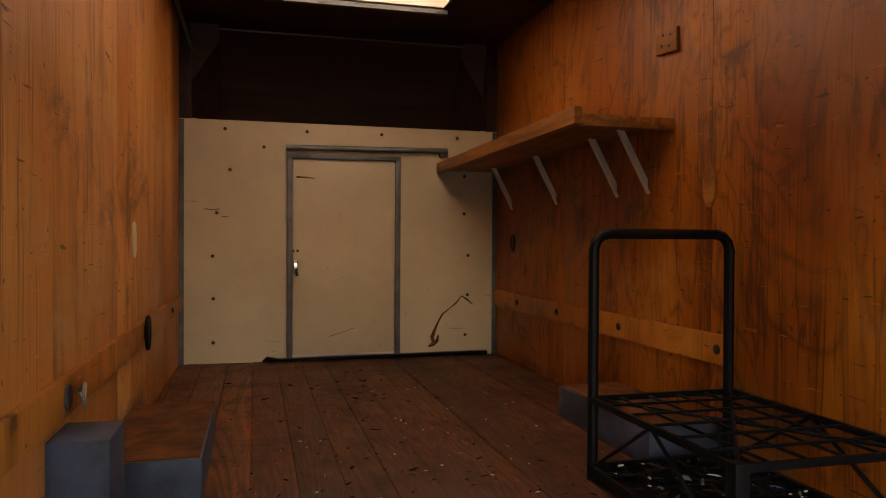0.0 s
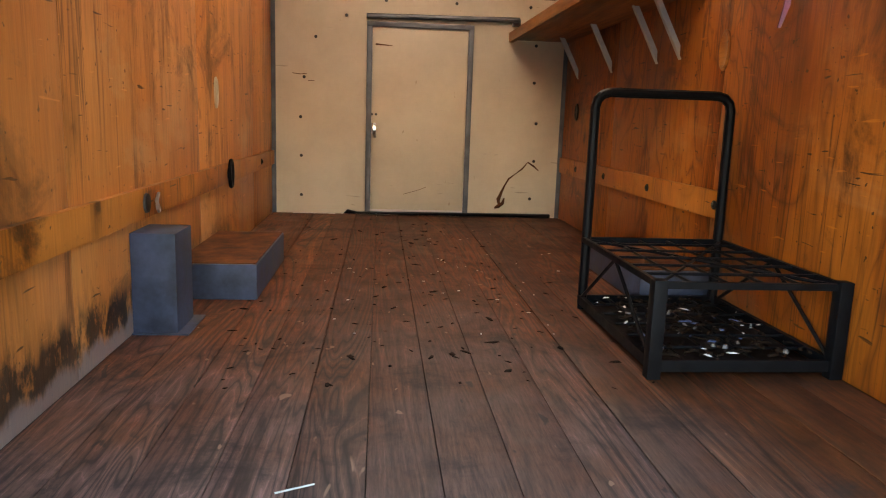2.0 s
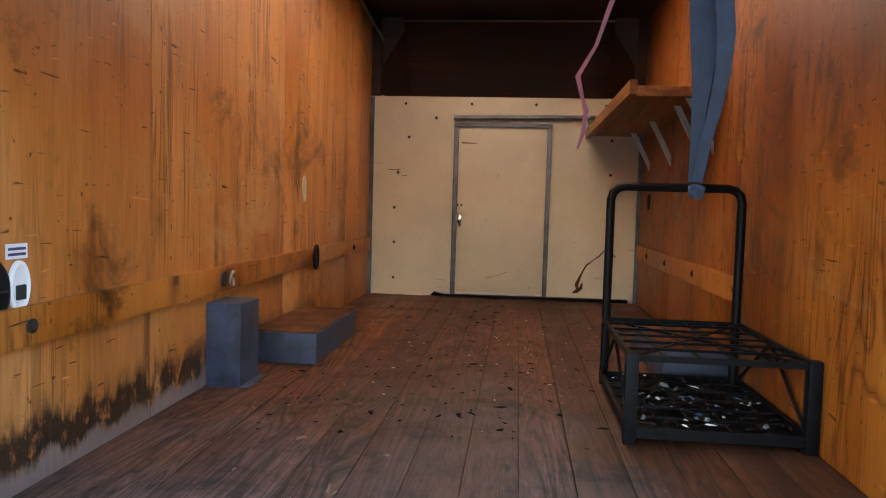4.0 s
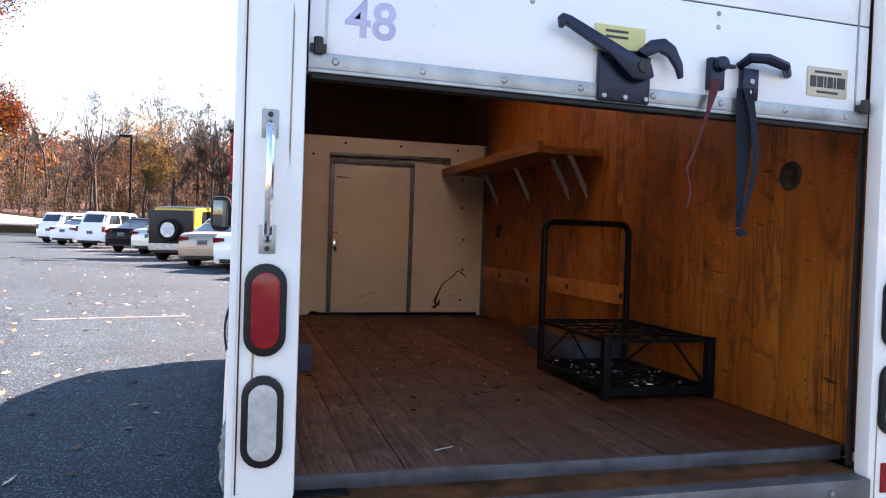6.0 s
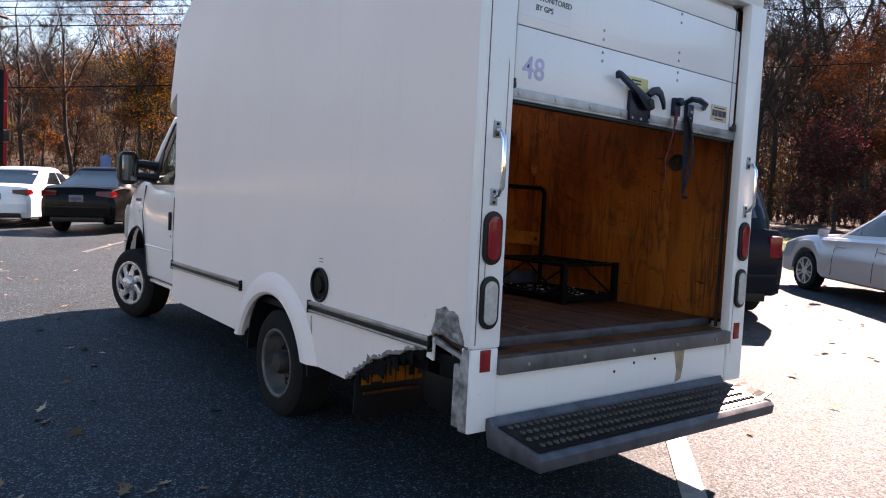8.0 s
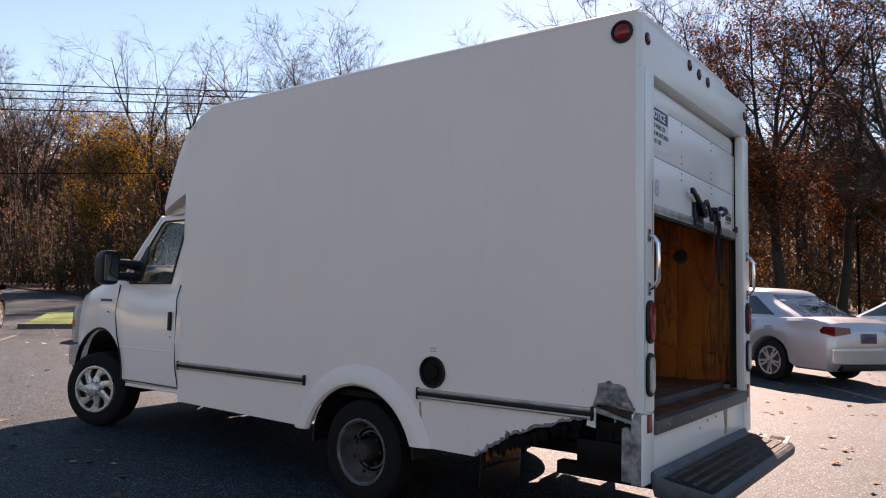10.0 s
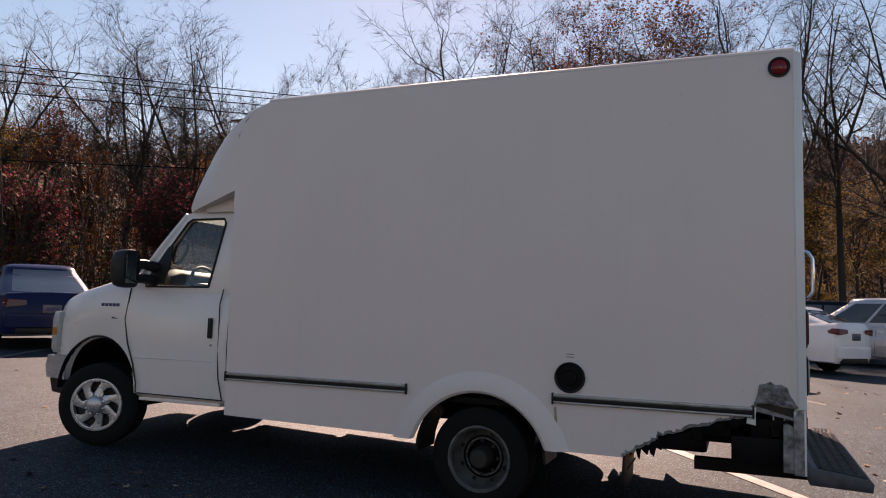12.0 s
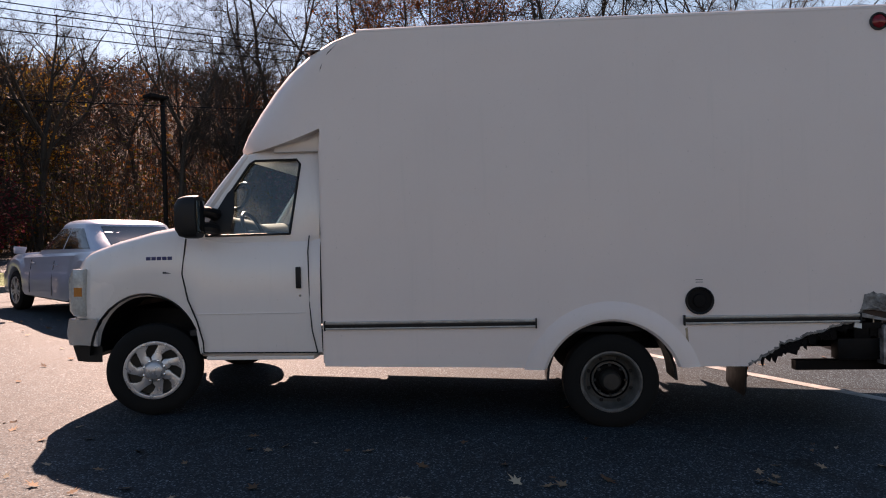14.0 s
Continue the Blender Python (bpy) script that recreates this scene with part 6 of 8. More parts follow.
g = Geo().box(-0.115, 0.026, 1.808, 0.045, 0.049, 1.955)
la = dpart(0.042, "latch_base", g, "latch", "dark blue steel door latch", 0.005, parent=roll)
ang = [(-0.255, 2.015), (-0.245, 2.025), (-0.22, 2.02), (0.03, 1.915), (0.04, 1.88), (0.01, 1.865), (-0.03, 1.87), (-0.10, 1.93), (-0.235, 1.998), (-0.238, 1.985), (-0.25, 1.988)]
dpart(0.042, "latch_bar", Geo().slab([(x, 0.018, z) for x, z in ang], (0, -0.022, 0)), "latch", "", 0.005, parent=roll)
hook = [(-0.01, 1.95), (0.03, 1.985), (0.075, 1.995), (0.11, 1.975), (0.135, 1.93), (0.14, 1.89), (0.128, 1.885), (0.115, 1.915), (0.09, 1.945), (0.06, 1.955), (0.02, 1.935)]
dpart(0.042, "latch_hook", Geo().slab([(x, 0.022, z) for x, z in hook], (0, -0.016, 0)), "latch", "", 0.005, parent=roll)
dpart(0.042, "latch_pivot", Geo().lathe([(-0.03, 0.001), (-0.029, 0.018), (-0.012, 0.022), (-0.01, 0.028), (0.0, 0.028)], (0.005, 0.02, 1.905), "y", 16), "steel_dark", parent=roll)
for dx, dz in ((-0.10, 1.82), (-0.035, 1.82), (0.03, 1.82), (0.033, 1.945)):
    dpart(0.042, "bolt", Geo().lathe([(-0.008, 0.001), (-0.007, 0.007), (0.0, 0.008)], (dx, 0.026, dz), "y", 8), "galv", parent=roll)
dpart(0.042, "warning_label", Geo().box(-0.125, 0.0475, 1.95, 0.035, 0.0492, 2.025), "yellow", "yellow warning label", parent=roll)
for i in range(2):
    dpart(0.042, "print_bar", Geo().box(-0.09, 0.046, 2.005 - 0.016 * i, -0.02, 0.0474, 2.012 - 0.016 * i), "black_ink", parent=roll)
# hasp with the red strap
dpart(0.085, "hasp", Geo().box(0.195, 0.024, 1.872, 0.245, 0.049, 1.965).lathe([(-0.025, 0.001), (-0.024, 0.020), (0.0, 0.024)], (0.225, 0.026, 1.945), "y", 12).box(0.24, 0.015, 1.935, 0.275, 0.03, 1.948), "latch", "rusty dark hasp", 0.004, parent=roll)
g = Geo()
line = [(0.310, 0.022, 1.885), (0.300, 0.018, 1.84), (0.284, 0.012, 1.79), (0.262, 0.008, 1.73), (0.244, 0.010, 1.67), (0.217, 0.006, 1.62), (0.226, 0.008, 1.585)]
g.loft([[(x - w, y, z), (x + w, y, z), (x + w, y + 0.003, z), (x - w, y + 0.003, z)] for (x, y, z), w in zip(line, (0.012, 0.013, 0.006, 0.004, 0.003, 0.004, 0.003))])
g.loft([[(x - w, y, z), (x + w, y, z), (x + w, y + 0.003, z), (x - w, y + 0.003, z)] for (x, y, z), w in zip([(0.226, 0.008, 1.588), (0.233, 0.008, 1.565), (0.230, 0.006, 1.53), (0.222, 0.004, 1.504)], (0.002, 0.004, 0.0035, 0.0015))])
dpart(-0.012, "red_strap", g, "red_strap", "frayed faded red strap", parent=roll, dz=0.0)
# pull strap
dpart(0.048, "strap_plate", Geo().box(0.345, 0.024, 1.850, 0.40, 0.049, 1.945), "latch", "", 0.006, parent=roll)
for z in (1.875, 1.905):
    dpart(0.048, "bolt", Geo().lathe([(-0.008, 0.001), (-0.007, 0.008), (0.0, 0.009)], (0.372, 0.024, z), "y", 8), "galv", parent=roll)
g = Geo()
for side_y, dxs, wid in ((0.0, (0.0, 0.0, 0.0, 0.002, 0.002, 0.0, -0.002, -0.002), (0.025, 0.026, 0.025, 0.022, 0.017, 0.012, 0.009, 0.008)), (-0.012, (0.006, 0.014, 0.022, 0.028, 0.027, 0.020, 0.009, 0.002), (0.020, 0.018, 0.016, 0.014, 0.011, 0.009, 0.008, 0.008))):
    rr_ = []
    for i, dx in enumerate(dxs):
        z = 1.868 - 0.41 * i / 7
        x = 0.388 + dx
        tw = (-0.35 if not side_y else 0.1) + 0.25 * math.sin(i * 0.9)
        wx, wy = wid[i] * math.cos(tw), wid[i] * math.sin(tw)
        y = 0.022 + 2.0 * side_y * math.sin(math.pi * (i + 0.4) / 7.6)
        rr_.append([(x - wx, y - wy, z), (x + wx, y + wy, z), (x + wx + 0.003, y + wy + 0.003, z), (x - wx + 0.003, y - wy + 0.003, z)])
    g.loft(rr_)
g.tube([(0.386, 0.02, 1.451), (0.387, 0.014, 1.441), (0.390, 0.006, 1.439), (0.392, 0.0, 1.449)], [0.009, 0.011, 0.011, 0.009], 6)
dpart(0.012, "pull_strap", g, "strap", "grey webbing pull strap hanging in a loop", parent=roll, dz=0.0)
# grip handle
dpart(0.03, "grip_handle", Geo().tube([(0.36, 0.045, 1.965), (0.375, 0.012, 1.985), (0.425, 0.0, 1.985), (0.495, 0.008, 1.972), (0.535, 0.045, 1.958)], [0.012, 0.016, 0.016, 0.015, 0.012], 8), "latch", "dark steel grip handle", parent=roll, dz=-0.03)
tpart("maker_plate", Geo().box(0.640, 0.0465, 1.876, 0.790, 0.0495, 1.966), "panel", "small metal maker plate, rust-stained", 0.001, parent=roll)
for x0, x1, z0, z1 in ((0.650, 0.672, 1.904, 1.938), (0.676, 0.698, 1.904, 1.938), (0.702, 0.710, 1.904, 1.938), (0.714, 0.734, 1.904, 1.938), (0.738, 0.746, 1.904, 1.938), (0.750, 0.780, 1.904, 1.938), (0.665, 0.765, 1.947, 1.954), (0.675, 0.755, 1.886, 1.893)):
    tpart("print_bar", Geo().box(x0, 0.0452, z0, x1, 0.0464, z1), "black_ink", parent=roll)
# printing
FACE = 0.0488


def door_text(words, size, mat, x, z, bold=0.0, align="CENTER", name="lettering"):
    return text_part(name, words, size, mat, Matrix.Translation((x, FACE, z)) @ Euler((radians(90), 0, 0)).to_matrix().to_4x4(), truck, 0.0006, align, bold)


door_text("48", 0.135, "number_ink", -0.712, 1.893, 0.002, name="number")
tpart("notice_sheet", Geo().box(-0.835, 0.0482, 2.155, -0.505, 0.0499, 2.415), "notice", "white notice sheet with a navy heading", parent=roll)
tpart("notice_heading", Geo().box(-0.825, 0.0470, 2.318, -0.515, 0.0481, 2.388), "navy_ink", parent=roll)
text_part("lettering", "NOTICE", 0.062, "notice", Matrix.Translation((-0.67, 0.0464, 2.331)) @ Euler((radians(90), 0, 0)).to_matrix().to_4x4(), truck, 0.0005, "CENTER", 0.002)
for k_, words in enumerate(("THIS VEHICLE'S", "SPEED IS MONITORED", "BY GPS")):
    text_part("lettering", words, 0.034, "black_ink", Matrix.Translation((-0.67, 0.0476, 2.276 - 0.043 * k_)) @ Euler((radians(90), 0, 0)).to_matrix().to_4x4(), truck, 0.0005, "CENTER", 0.0006)

# the raised door hangs a little out of level
sag = Matrix.Translation((-0.03, 0, 1.82)) @ Matrix.Rotation(0.011, 4, "Y") @ Matrix.Translation((0.03, 0, -1.82))
for ob in [roll, *roll.children, *[o for o in truck.children if o.name.split(".")[0] in ("lettering", "number")]]:
    ob.data.transform(sag)

# ---- loose things inside ----
cart = thing("push_cart", (0.70, 1.24, FZ), "black steel push cart with wire shelf, littered with rubbish", "cart")


def cpart(name, g, mat="black_metal", label="", bevel=0.0):
    return part(name, g, mat, cart, label, bevel)


cx0, cx1, cy0, cy1, ct = 0.450, 0.944, 0.888, 1.585, 0.996
rr = 0.05
loop = [(cx0 + 0.01, cy1, FZ), (cx0 + 0.01, cy1, 1.440)] + [(cx0 + 0.01 + rr - rr * math.cos(radians(a)), cy1, 1.440 + rr * math.sin(radians(a))) for a in (30, 60, 90)]
loop += [(cx1 - 0.01 - rr + rr * math.sin(radians(a)), cy1, 1.440 + rr * math.cos(radians(a))) for a in (0, 30, 60, 90)] + [(cx1 - 0.01, cy1, FZ)]
cpart("push_handle", Geo().tube(loop, 0.0165, 10), label="tall black tube handle")
for x in (cx0, cx1):
    cpart("post", Geo().box(x - 0.018, cy0 - 0.018, FZ, x + 0.018, cy0 + 0.018, ct + 0.006), bevel=0.003)
    cpart("side_bar", Geo().box(x - 0.006, cy0, ct - 0.018, x + 0.006, cy1, ct))
    cpart("side_bar", Geo().box(x - 0.008, cy0, FZ + 0.02, x + 0.008, cy1, FZ + 0.05))
    cpart("diagonal_brace", Geo().tube([(x, cy0 + 0.03, FZ + 0.05), (x, (cy0 + cy1) / 2, ct - 0.01)], 0.006, 6))
    cpart("diagonal_brace", Geo().tube([(x, cy1 - 0.03, FZ + 0.05), (x, (cy0 + cy1) / 2, ct - 0.01)], 0.006, 6))
for y in (cy0, cy1):
    cpart("end_bar", Geo().box(cx0, y - 0.006, ct - 0.018, cx1, y + 0.006, ct))
    cpart("end_bar", Geo().box(cx0, y - 0.008, FZ + 0.02, cx1, y + 0.008, FZ + 0.05))
cpart("cross_brace", Geo().tube([(cx0, cy0, ct - 0.008), (cx1, cy1, ct - 0.008)], 0.005, 6).tube([(cx1, cy0, ct - 0.008), (cx0, cy1, ct - 0.008)], 0.005, 6))
for i in range(1, 6):
    y = cy0 + (cy1 - cy0) * i / 6
    cpart("wire", Geo().tube([(cx0, y, ct - 0.004), (cx1, y, ct - 0.004)], 0.0045, 6))
    cpart("wire", Geo().tube([(cx0, y, FZ + 0.045), (cx1, y, FZ + 0.045)], 0.0045, 6))
for i in range(1, 5):
    x = cx0 + (cx1 - cx0) * i / 5
    cpart("wire", Geo().tube([(x, cy0, ct - 0.010), (x, cy1, ct - 0.010)], 0.0045, 6))
    cpart("wire", Geo().tube([(x, cy0, FZ + 0.039), (x, cy1, FZ + 0.039)], 0.0045, 6))
# solid black sheet added to stand for the dark beneath the lower bars
cpart("tray", Geo().box(cx0 + 0.01, cy0 + 0.01, FZ + 0.012, cx1 - 0.01, cy1 - 0.01, FZ + 0.020), "black_metal")


def crumbs(name, count, region, mat, label, size, seed, z0=FZ, flat=0.35):
    """Small uneven bits strewn over a surface."""
    r = random.Random(seed)
    g = Geo()
    for _ in range(count):
        x, y = region(r)
        s = size * r.uniform(0.35, 1.5)
        long_, lean_ = r.uniform(1.0, 2.2), r.uniform(0, 3.14)
        k = r.randint(4, 6)
        a0 = r.uniform(0, 6.28)
        h = s * flat * r.uniform(0.5, 1.3)
        ringb = []
        for i in range(k):
            p, q = s * long_ * r.uniform(0.5, 1.1) * math.cos(a0 + 6.28 * i / k), s * r.uniform(0.25, 0.7) * math.sin(a0 + 6.28 * i / k)
            ringb.append((x + p * math.cos(lean_) - q * math.sin(lean_), y + p * math.sin(lean_) + q * math.cos(lean_), z0))
        top = [(x + (px - x) * 0.6, y + (py - y) * 0.6, z0 + h * r.uniform(0.6, 1.2)) for px, py, _ in ringb]
        g.loft([ringb, top])
    return single(name, g, mat, label, "debris", kind="stuff", raw=True)


crumbs("floor_litter", 150, lambda r: (r.uniform(-0.75, 0.45), abs(r.gauss(0, 1.2)) % 3.0 + 0.8), "crumb", "dark crumbs and leaf bits strewn on the plank floor", 0.008, 1, flat=0.2)
crumbs("floor_litter", 60, lambda r: (r.gauss(-0.1, 0.25), r.gauss(3.3, 0.4) if r.random() < 0.7 else r.uniform(1.0, 3.5)), "crumb", "dark leaf bits near the bulkhead", 0.013, 2, flat=0.15)
crumbs("paint_flakes", 55, lambda r: (r.gauss(0.25, 0.25) if r.random() < 0.7 else r.uniform(-0.8, 0.6), r.uniform(1.2, 3.3)), "notice", "small white flakes on the plank floor", 0.006, 3)
single("drinking_straw", Geo().tube([(-0.43, 0.316, FZ + 0.004), (-0.365, 0.346, FZ + 0.004)], 0.0018, 6), "clear_lens", "short white straw lying on the plank floor", "litter")
crumbs("floor_litter", 16, lambda r: (r.gauss(-0.12, 0.30), r.uniform(0.75, 1.9)), "crumb", "clumps of dark wet leaves on the plank floor", 0.017, 12, flat=0.2)
crumbs("cart_rubbish", 14, lambda r: (r.uniform(cx0 + 0.05, cx1 - 0.06), r.uniform(cy0 + 0.05, cy1 - 0.25)), "sign_blue", "torn teal wrappers lying on the cart tray", 0.012, 13, FZ + 0.0505)
crumbs("cart_rubbish", 12, lambda r: (r.uniform(cx0 + 0.05, cx1 - 0.06), r.uniform(cy0 + 0.05, cy1 - 0.2)), "kerb", "crumpled grey paper on the cart tray", 0.014, 14, FZ + 0.0505, flat=0.7)
crumbs("cart_rubbish", 22, lambda r: (r.uniform(cx0 + 0.03, cx1 - 0.03), r.uniform(cy0 + 0.03, cy1 - 0.03)), "notice", "white scraps lying on the cart tray", 0.009, 5, FZ + 0.0505)
crumbs("cart_rubbish", 160, lambda r: (r.uniform(cx0 + 0.03, cx1 - 0.03), r.uniform(cy0 + 0.03, cy1 - 0.03)), "crumb", "dark scraps lying on the cart tray", 0.014, 6, FZ + 0.0505)

# ---- lot, verge and road ----
UN, UT = Vector((0.53, 0.848, 0)).normalized(), Vector((0.848, -0.53, 0)).normalized()


def on_lot(u, s, dz=0.0):
    """A place u metres towards the road and s metres along it."""
    p = UN * u + UT * s
    return (p.x, p.y, ground_z(p.x, p.y) + dz)


def strip(u0, u1, s0, s1, dz, step=2.0, across=3):
    g = Geo()
    n = int((s1 - s0) / step)
    for i in range(n + 1):
        for j in range(across + 1):
            g.v.append(on_lot(u0 + (u1 - u0) * j / across, s0 + (s1 - s0) * i / n, dz))
    for i in range(n):
        for j in range(across):
            k = i * (across + 1) + j
            g.f.append((k, k + 1, k + across + 2, k + across + 1))
    return g


def grass_mat():
    m, n, l, b = shader("verge_grass")
    v = coords(n, l)
    c = ramp(n, l, noise_tex(n, l, v, 1.2, 6, 0.7), [(0.3, (0.055, 0.12, 0.012)), (0.5, (0.10, 0.18, 0.022)), (0.7, (0.18, 0.19, 0.05))])
    l.new(mixc(n, l, 1.0, c, ramp(n, l, noise_tex(n, l, v, 40, 3), [(0.3, gray(0.5)), (0.7, gray(1.1))]), "MULTIPLY"), b.inputs["Base Color"])
    b.inputs["Roughness"].default_value = 0.9
    bumped(n, l, b, noise_tex(n, l, v, 30, 4), 0.9, 0.05)
    return m


def forest_floor_mat():
    m, n, l, b = shader("leaf_litter")
    v = coords(n, l)
    c = ramp(n, l, noise_tex(n, l, v, 0.9, 8, 0.75), [(0.3, (0.018, 0.009, 0.006)), (0.5, (0.050, 0.024, 0.012)), (0.68, (0.11, 0.048, 0.020))])
    l.new(mixc(n, l, 1.0, c, ramp(n, l, noise_tex(n, l, v, 14, 5, 0.8), [(0.35, gray(0.35)), (0.65, gray(1.25))]), "MULTIPLY"), b.inputs["Base Color"])
    b.inputs["Roughness"].default_value = 0.95
    bumped(n, l, b, noise_tex(n, l, v, 6, 6, 0.8), 1.0, 0.3)
    return m


MAT["grass"], MAT["litter"] = grass_mat(), forest_floor_mat()
MAT["oak_leaf"] = leaf_mat("rust_oak_leaves", [(0.0, (0.085, 0.020, 0.008)), (0.5, (0.17, 0.048, 0.014)), (1.0, (0.27, 0.090, 0.024))], 0.22)
MAT["gold_leaf"] = leaf_mat("gold_leaves", [(0.0, (0.20, 0.09, 0.015)), (0.5, (0.38, 0.19, 0.022)), (1.0, (0.24, 0.20, 0.035))], 0.3)
MAT["wine_leaf"] = leaf_mat("wine_red_leaves", [(0.0, (0.12, 0.016, 0.026)), (0.6, (0.25, 0.040, 0.060)), (1.0, (0.34, 0.16, 0.15))], 0.45)
MAT["orange_leaf"] = leaf_mat("orange_maple_leaves", [(0.0, (0.26, 0.070, 0.012)), (0.5, (0.48, 0.16, 0.022)), (1.0, (0.62, 0.27, 0.04))], 0.35)
MAT["brush_leaf"] = leaf_mat("undergrowth_leaves", [(0.0, (0.03, 0.034, 0.008)), (0.3, (0.09, 0.078, 0.014)), (0.55, (0.06, 0.025, 0.009)), (0.8, (0.24, 0.080, 0.015)), (1.0, (0.05, 0.024, 0.014))], 0.35)
MAT["hill_leaf"] = leaf_mat("hillside_leaves", [(0.0, (0.045, 0.020, 0.013)), (0.45, (0.11, 0.042, 0.020)), (0.75, (0.21, 0.066, 0.021)), (1.0, (0.29, 0.13, 0.03))], 0.4)
MAT["fallen_leaf"] = leaf_mat("fallen_oak_leaves", [(0.0, (0.11, 0.060, 0.040)), (0.4, (0.22, 0.135, 0.085)), (0.8, (0.34, 0.24, 0.165)), (1.0, (0.48, 0.40, 0.30))], 0.15)

single("grass_verge", strip(16.75, 21.5, -6.4, 90, 0.09), "grass", "strip of yellowing grass beside the road", "grass", kind="structure", raw=True)
single("road", strip(21.5, 29.0, -20, 140, 0.02), "asphalt", "grey asphalt road past the lot", "road", kind="structure", raw=True)
for u in (22.0, 28.4):
    single("road_line", strip(u, u + 0.12, -20, 140, 0.028, across=1), "white_line", "white edge line on the road", "road marking", kind="structure", raw=True)
g = Geo()
n = 48
for i in range(n):
    s0, s1 = -6.4 + 2 * i, -6.4 + 2 * i + 1.985
    a, b, c, d = on_lot(16.5, s0), on_lot(16.5, s1), on_lot(16.74, s1), on_lot(16.74, s0)
    g.loft([[a, b, c, d], [(p[0], p[1], p[2] + 0.13) for p in (a, b, c, d)]])
single("kerb", g, "kerb", "grey concrete kerb along the grass", "kerb", kind="structure", bevel=0.0, smooth=False, raw=True)


def paint_line(p0, p1, w=0.10, mat="white_line"):
    a, b = Vector((*p0, 0)), Vector((*p1, 0))
    d = (b - a).normalized()
    q = Vector((-d.y, d.x, 0)) * (w / 2)
    g = Geo()
    n = max(2, int((b - a).length / 0.8))
    for i in range(n + 1):
        p = a.lerp(b, i / n)
        for o in (q, -q):
            g.v.append((p.x + o.x, p.y + o.y, ground_z(p.x + o.x, p.y + o.y) + 0.006))
    for i in range(n):
        k = 2 * i
        g.f.append((k, k + 1, k + 3, k + 2))
    single("parking_line", g, mat, "worn white parking bay line on the asphalt", "road marking", "parking lines", "structure", raw=True)


paint_line((1.95, 1.22), (-0.55, -0.98), 0.13)
paint_line((8.3, 0.85), (5.0, -1.9), 0.11, "faded_line")
paint_line((4.6, 12.2), (1.2, 10.6), 0.10, "faded_line")
paint_line((2.4, 15.2), (-0.4, 11.0), 0.10, "faded_line")
paint_line((-0.6, 9.2), (-3.6, 8.6), 0.10, "faded_line")
for k in range(7):
    paint_line((-1.0 - 1.45 * k, 17.6 + 2.95 * k), (0.75 - 1.45 * k, 21.9 + 2.95 * k))
for k in range(4):
    paint_line((10.4 + 2.3 * k, 1.9 - 1.45 * k), (13.0 + 2.3 * k, 5.7 - 1.45 * k))

# fallen leaves, curled and lobed
def leaf_litter(name, count, place, seed, size):
    r = random.Random(seed)
    g = Geo()
    for _ in range(count):
        x, y = place(r)
        s = size * r.uniform(0.6, 1.35)
        a0 = r.uniform(0, 6.28)
        z = ground_z(x, y)
        tilt, roll_ = r.uniform(-0.35, 0.35), r.uniform(-0.35, 0.35)
        out = []
        lobes = ((0.0, 1.0), (0.42, 0.42), (0.75, 0.85), (1.15, 0.36), (1.6, 0.72), (2.2, 0.30), (2.7, 0.45), (3.14, 0.55))
        full = list(lobes) + [(-a, q) for a, q in reversed(lobes[1:-1])]
        k = len(g.v)
        g.v.append((x, y, z + 0.012))
        for a, q in full:
            px, py = q * s * math.cos(a), q * s * 0.75 * math.sin(a)
            wx, wy = px * math.cos(a0) - py * math.sin(a0), px * math.sin(a0) + py * math.cos(a0)
            g.v.append((x + wx, y + wy, z + 0.012 + max(-0.008, tilt * px + roll_ * py + 0.25 * q * q * s * r.uniform(0, 1))))
        m = len(full)
        for i in range(m):
            g.f.append((k, k + 1 + i, k + 1 + (i + 1) % m))
    single(name, g, "fallen_leaf", "dry brown oak leaves strewn over the asphalt", "leaves", kind="stuff", raw=True)


leaf_litter("fallen_leaves", 520, lambda r: (r.uniform(-9, -1.2), r.uniform(-1.5, 12)), 3, 0.056)
leaf_litter("fallen_leaves", 420, lambda r: (r.uniform(-12, 6), r.uniform(6.6, 22)), 4, 0.06)
leaf_litter("fallen_leaves", 380, lambda r: (r.uniform(1.3, 11), r.uniform(-7, 6)), 5, 0.065)
leaf_litter("fallen_leaves", 90, lambda r: (r.gauss(-3.3, 0.35), r.gauss(2.3, 1.2)), 6, 0.066)
leaf_litter("fallen_leaves", 70, lambda r: (r.gauss(-2.9, 0.7), r.gauss(0.2, 0.9)), 9, 0.062)
leaf_litter("fallen_leaves", 160, lambda r: (on_lot(16.0 + r.gauss(0, 0.5), r.uniform(-25, 25)))[:2], 7, 0.07)

# ---- parked cars ----
def paint(name, col, metal=0.0):
    return plain(name, col, 0.35, metal, 0.04, 3.0, 0.0, coat=0.8, spread=0.05, spec=0.12)


def dark_paint(name, col):
    return plain(name, col, 0.3, 0.0, 0.04, 3.0, 0.0, coat=0.12, spread=0.05, spec=0.06)


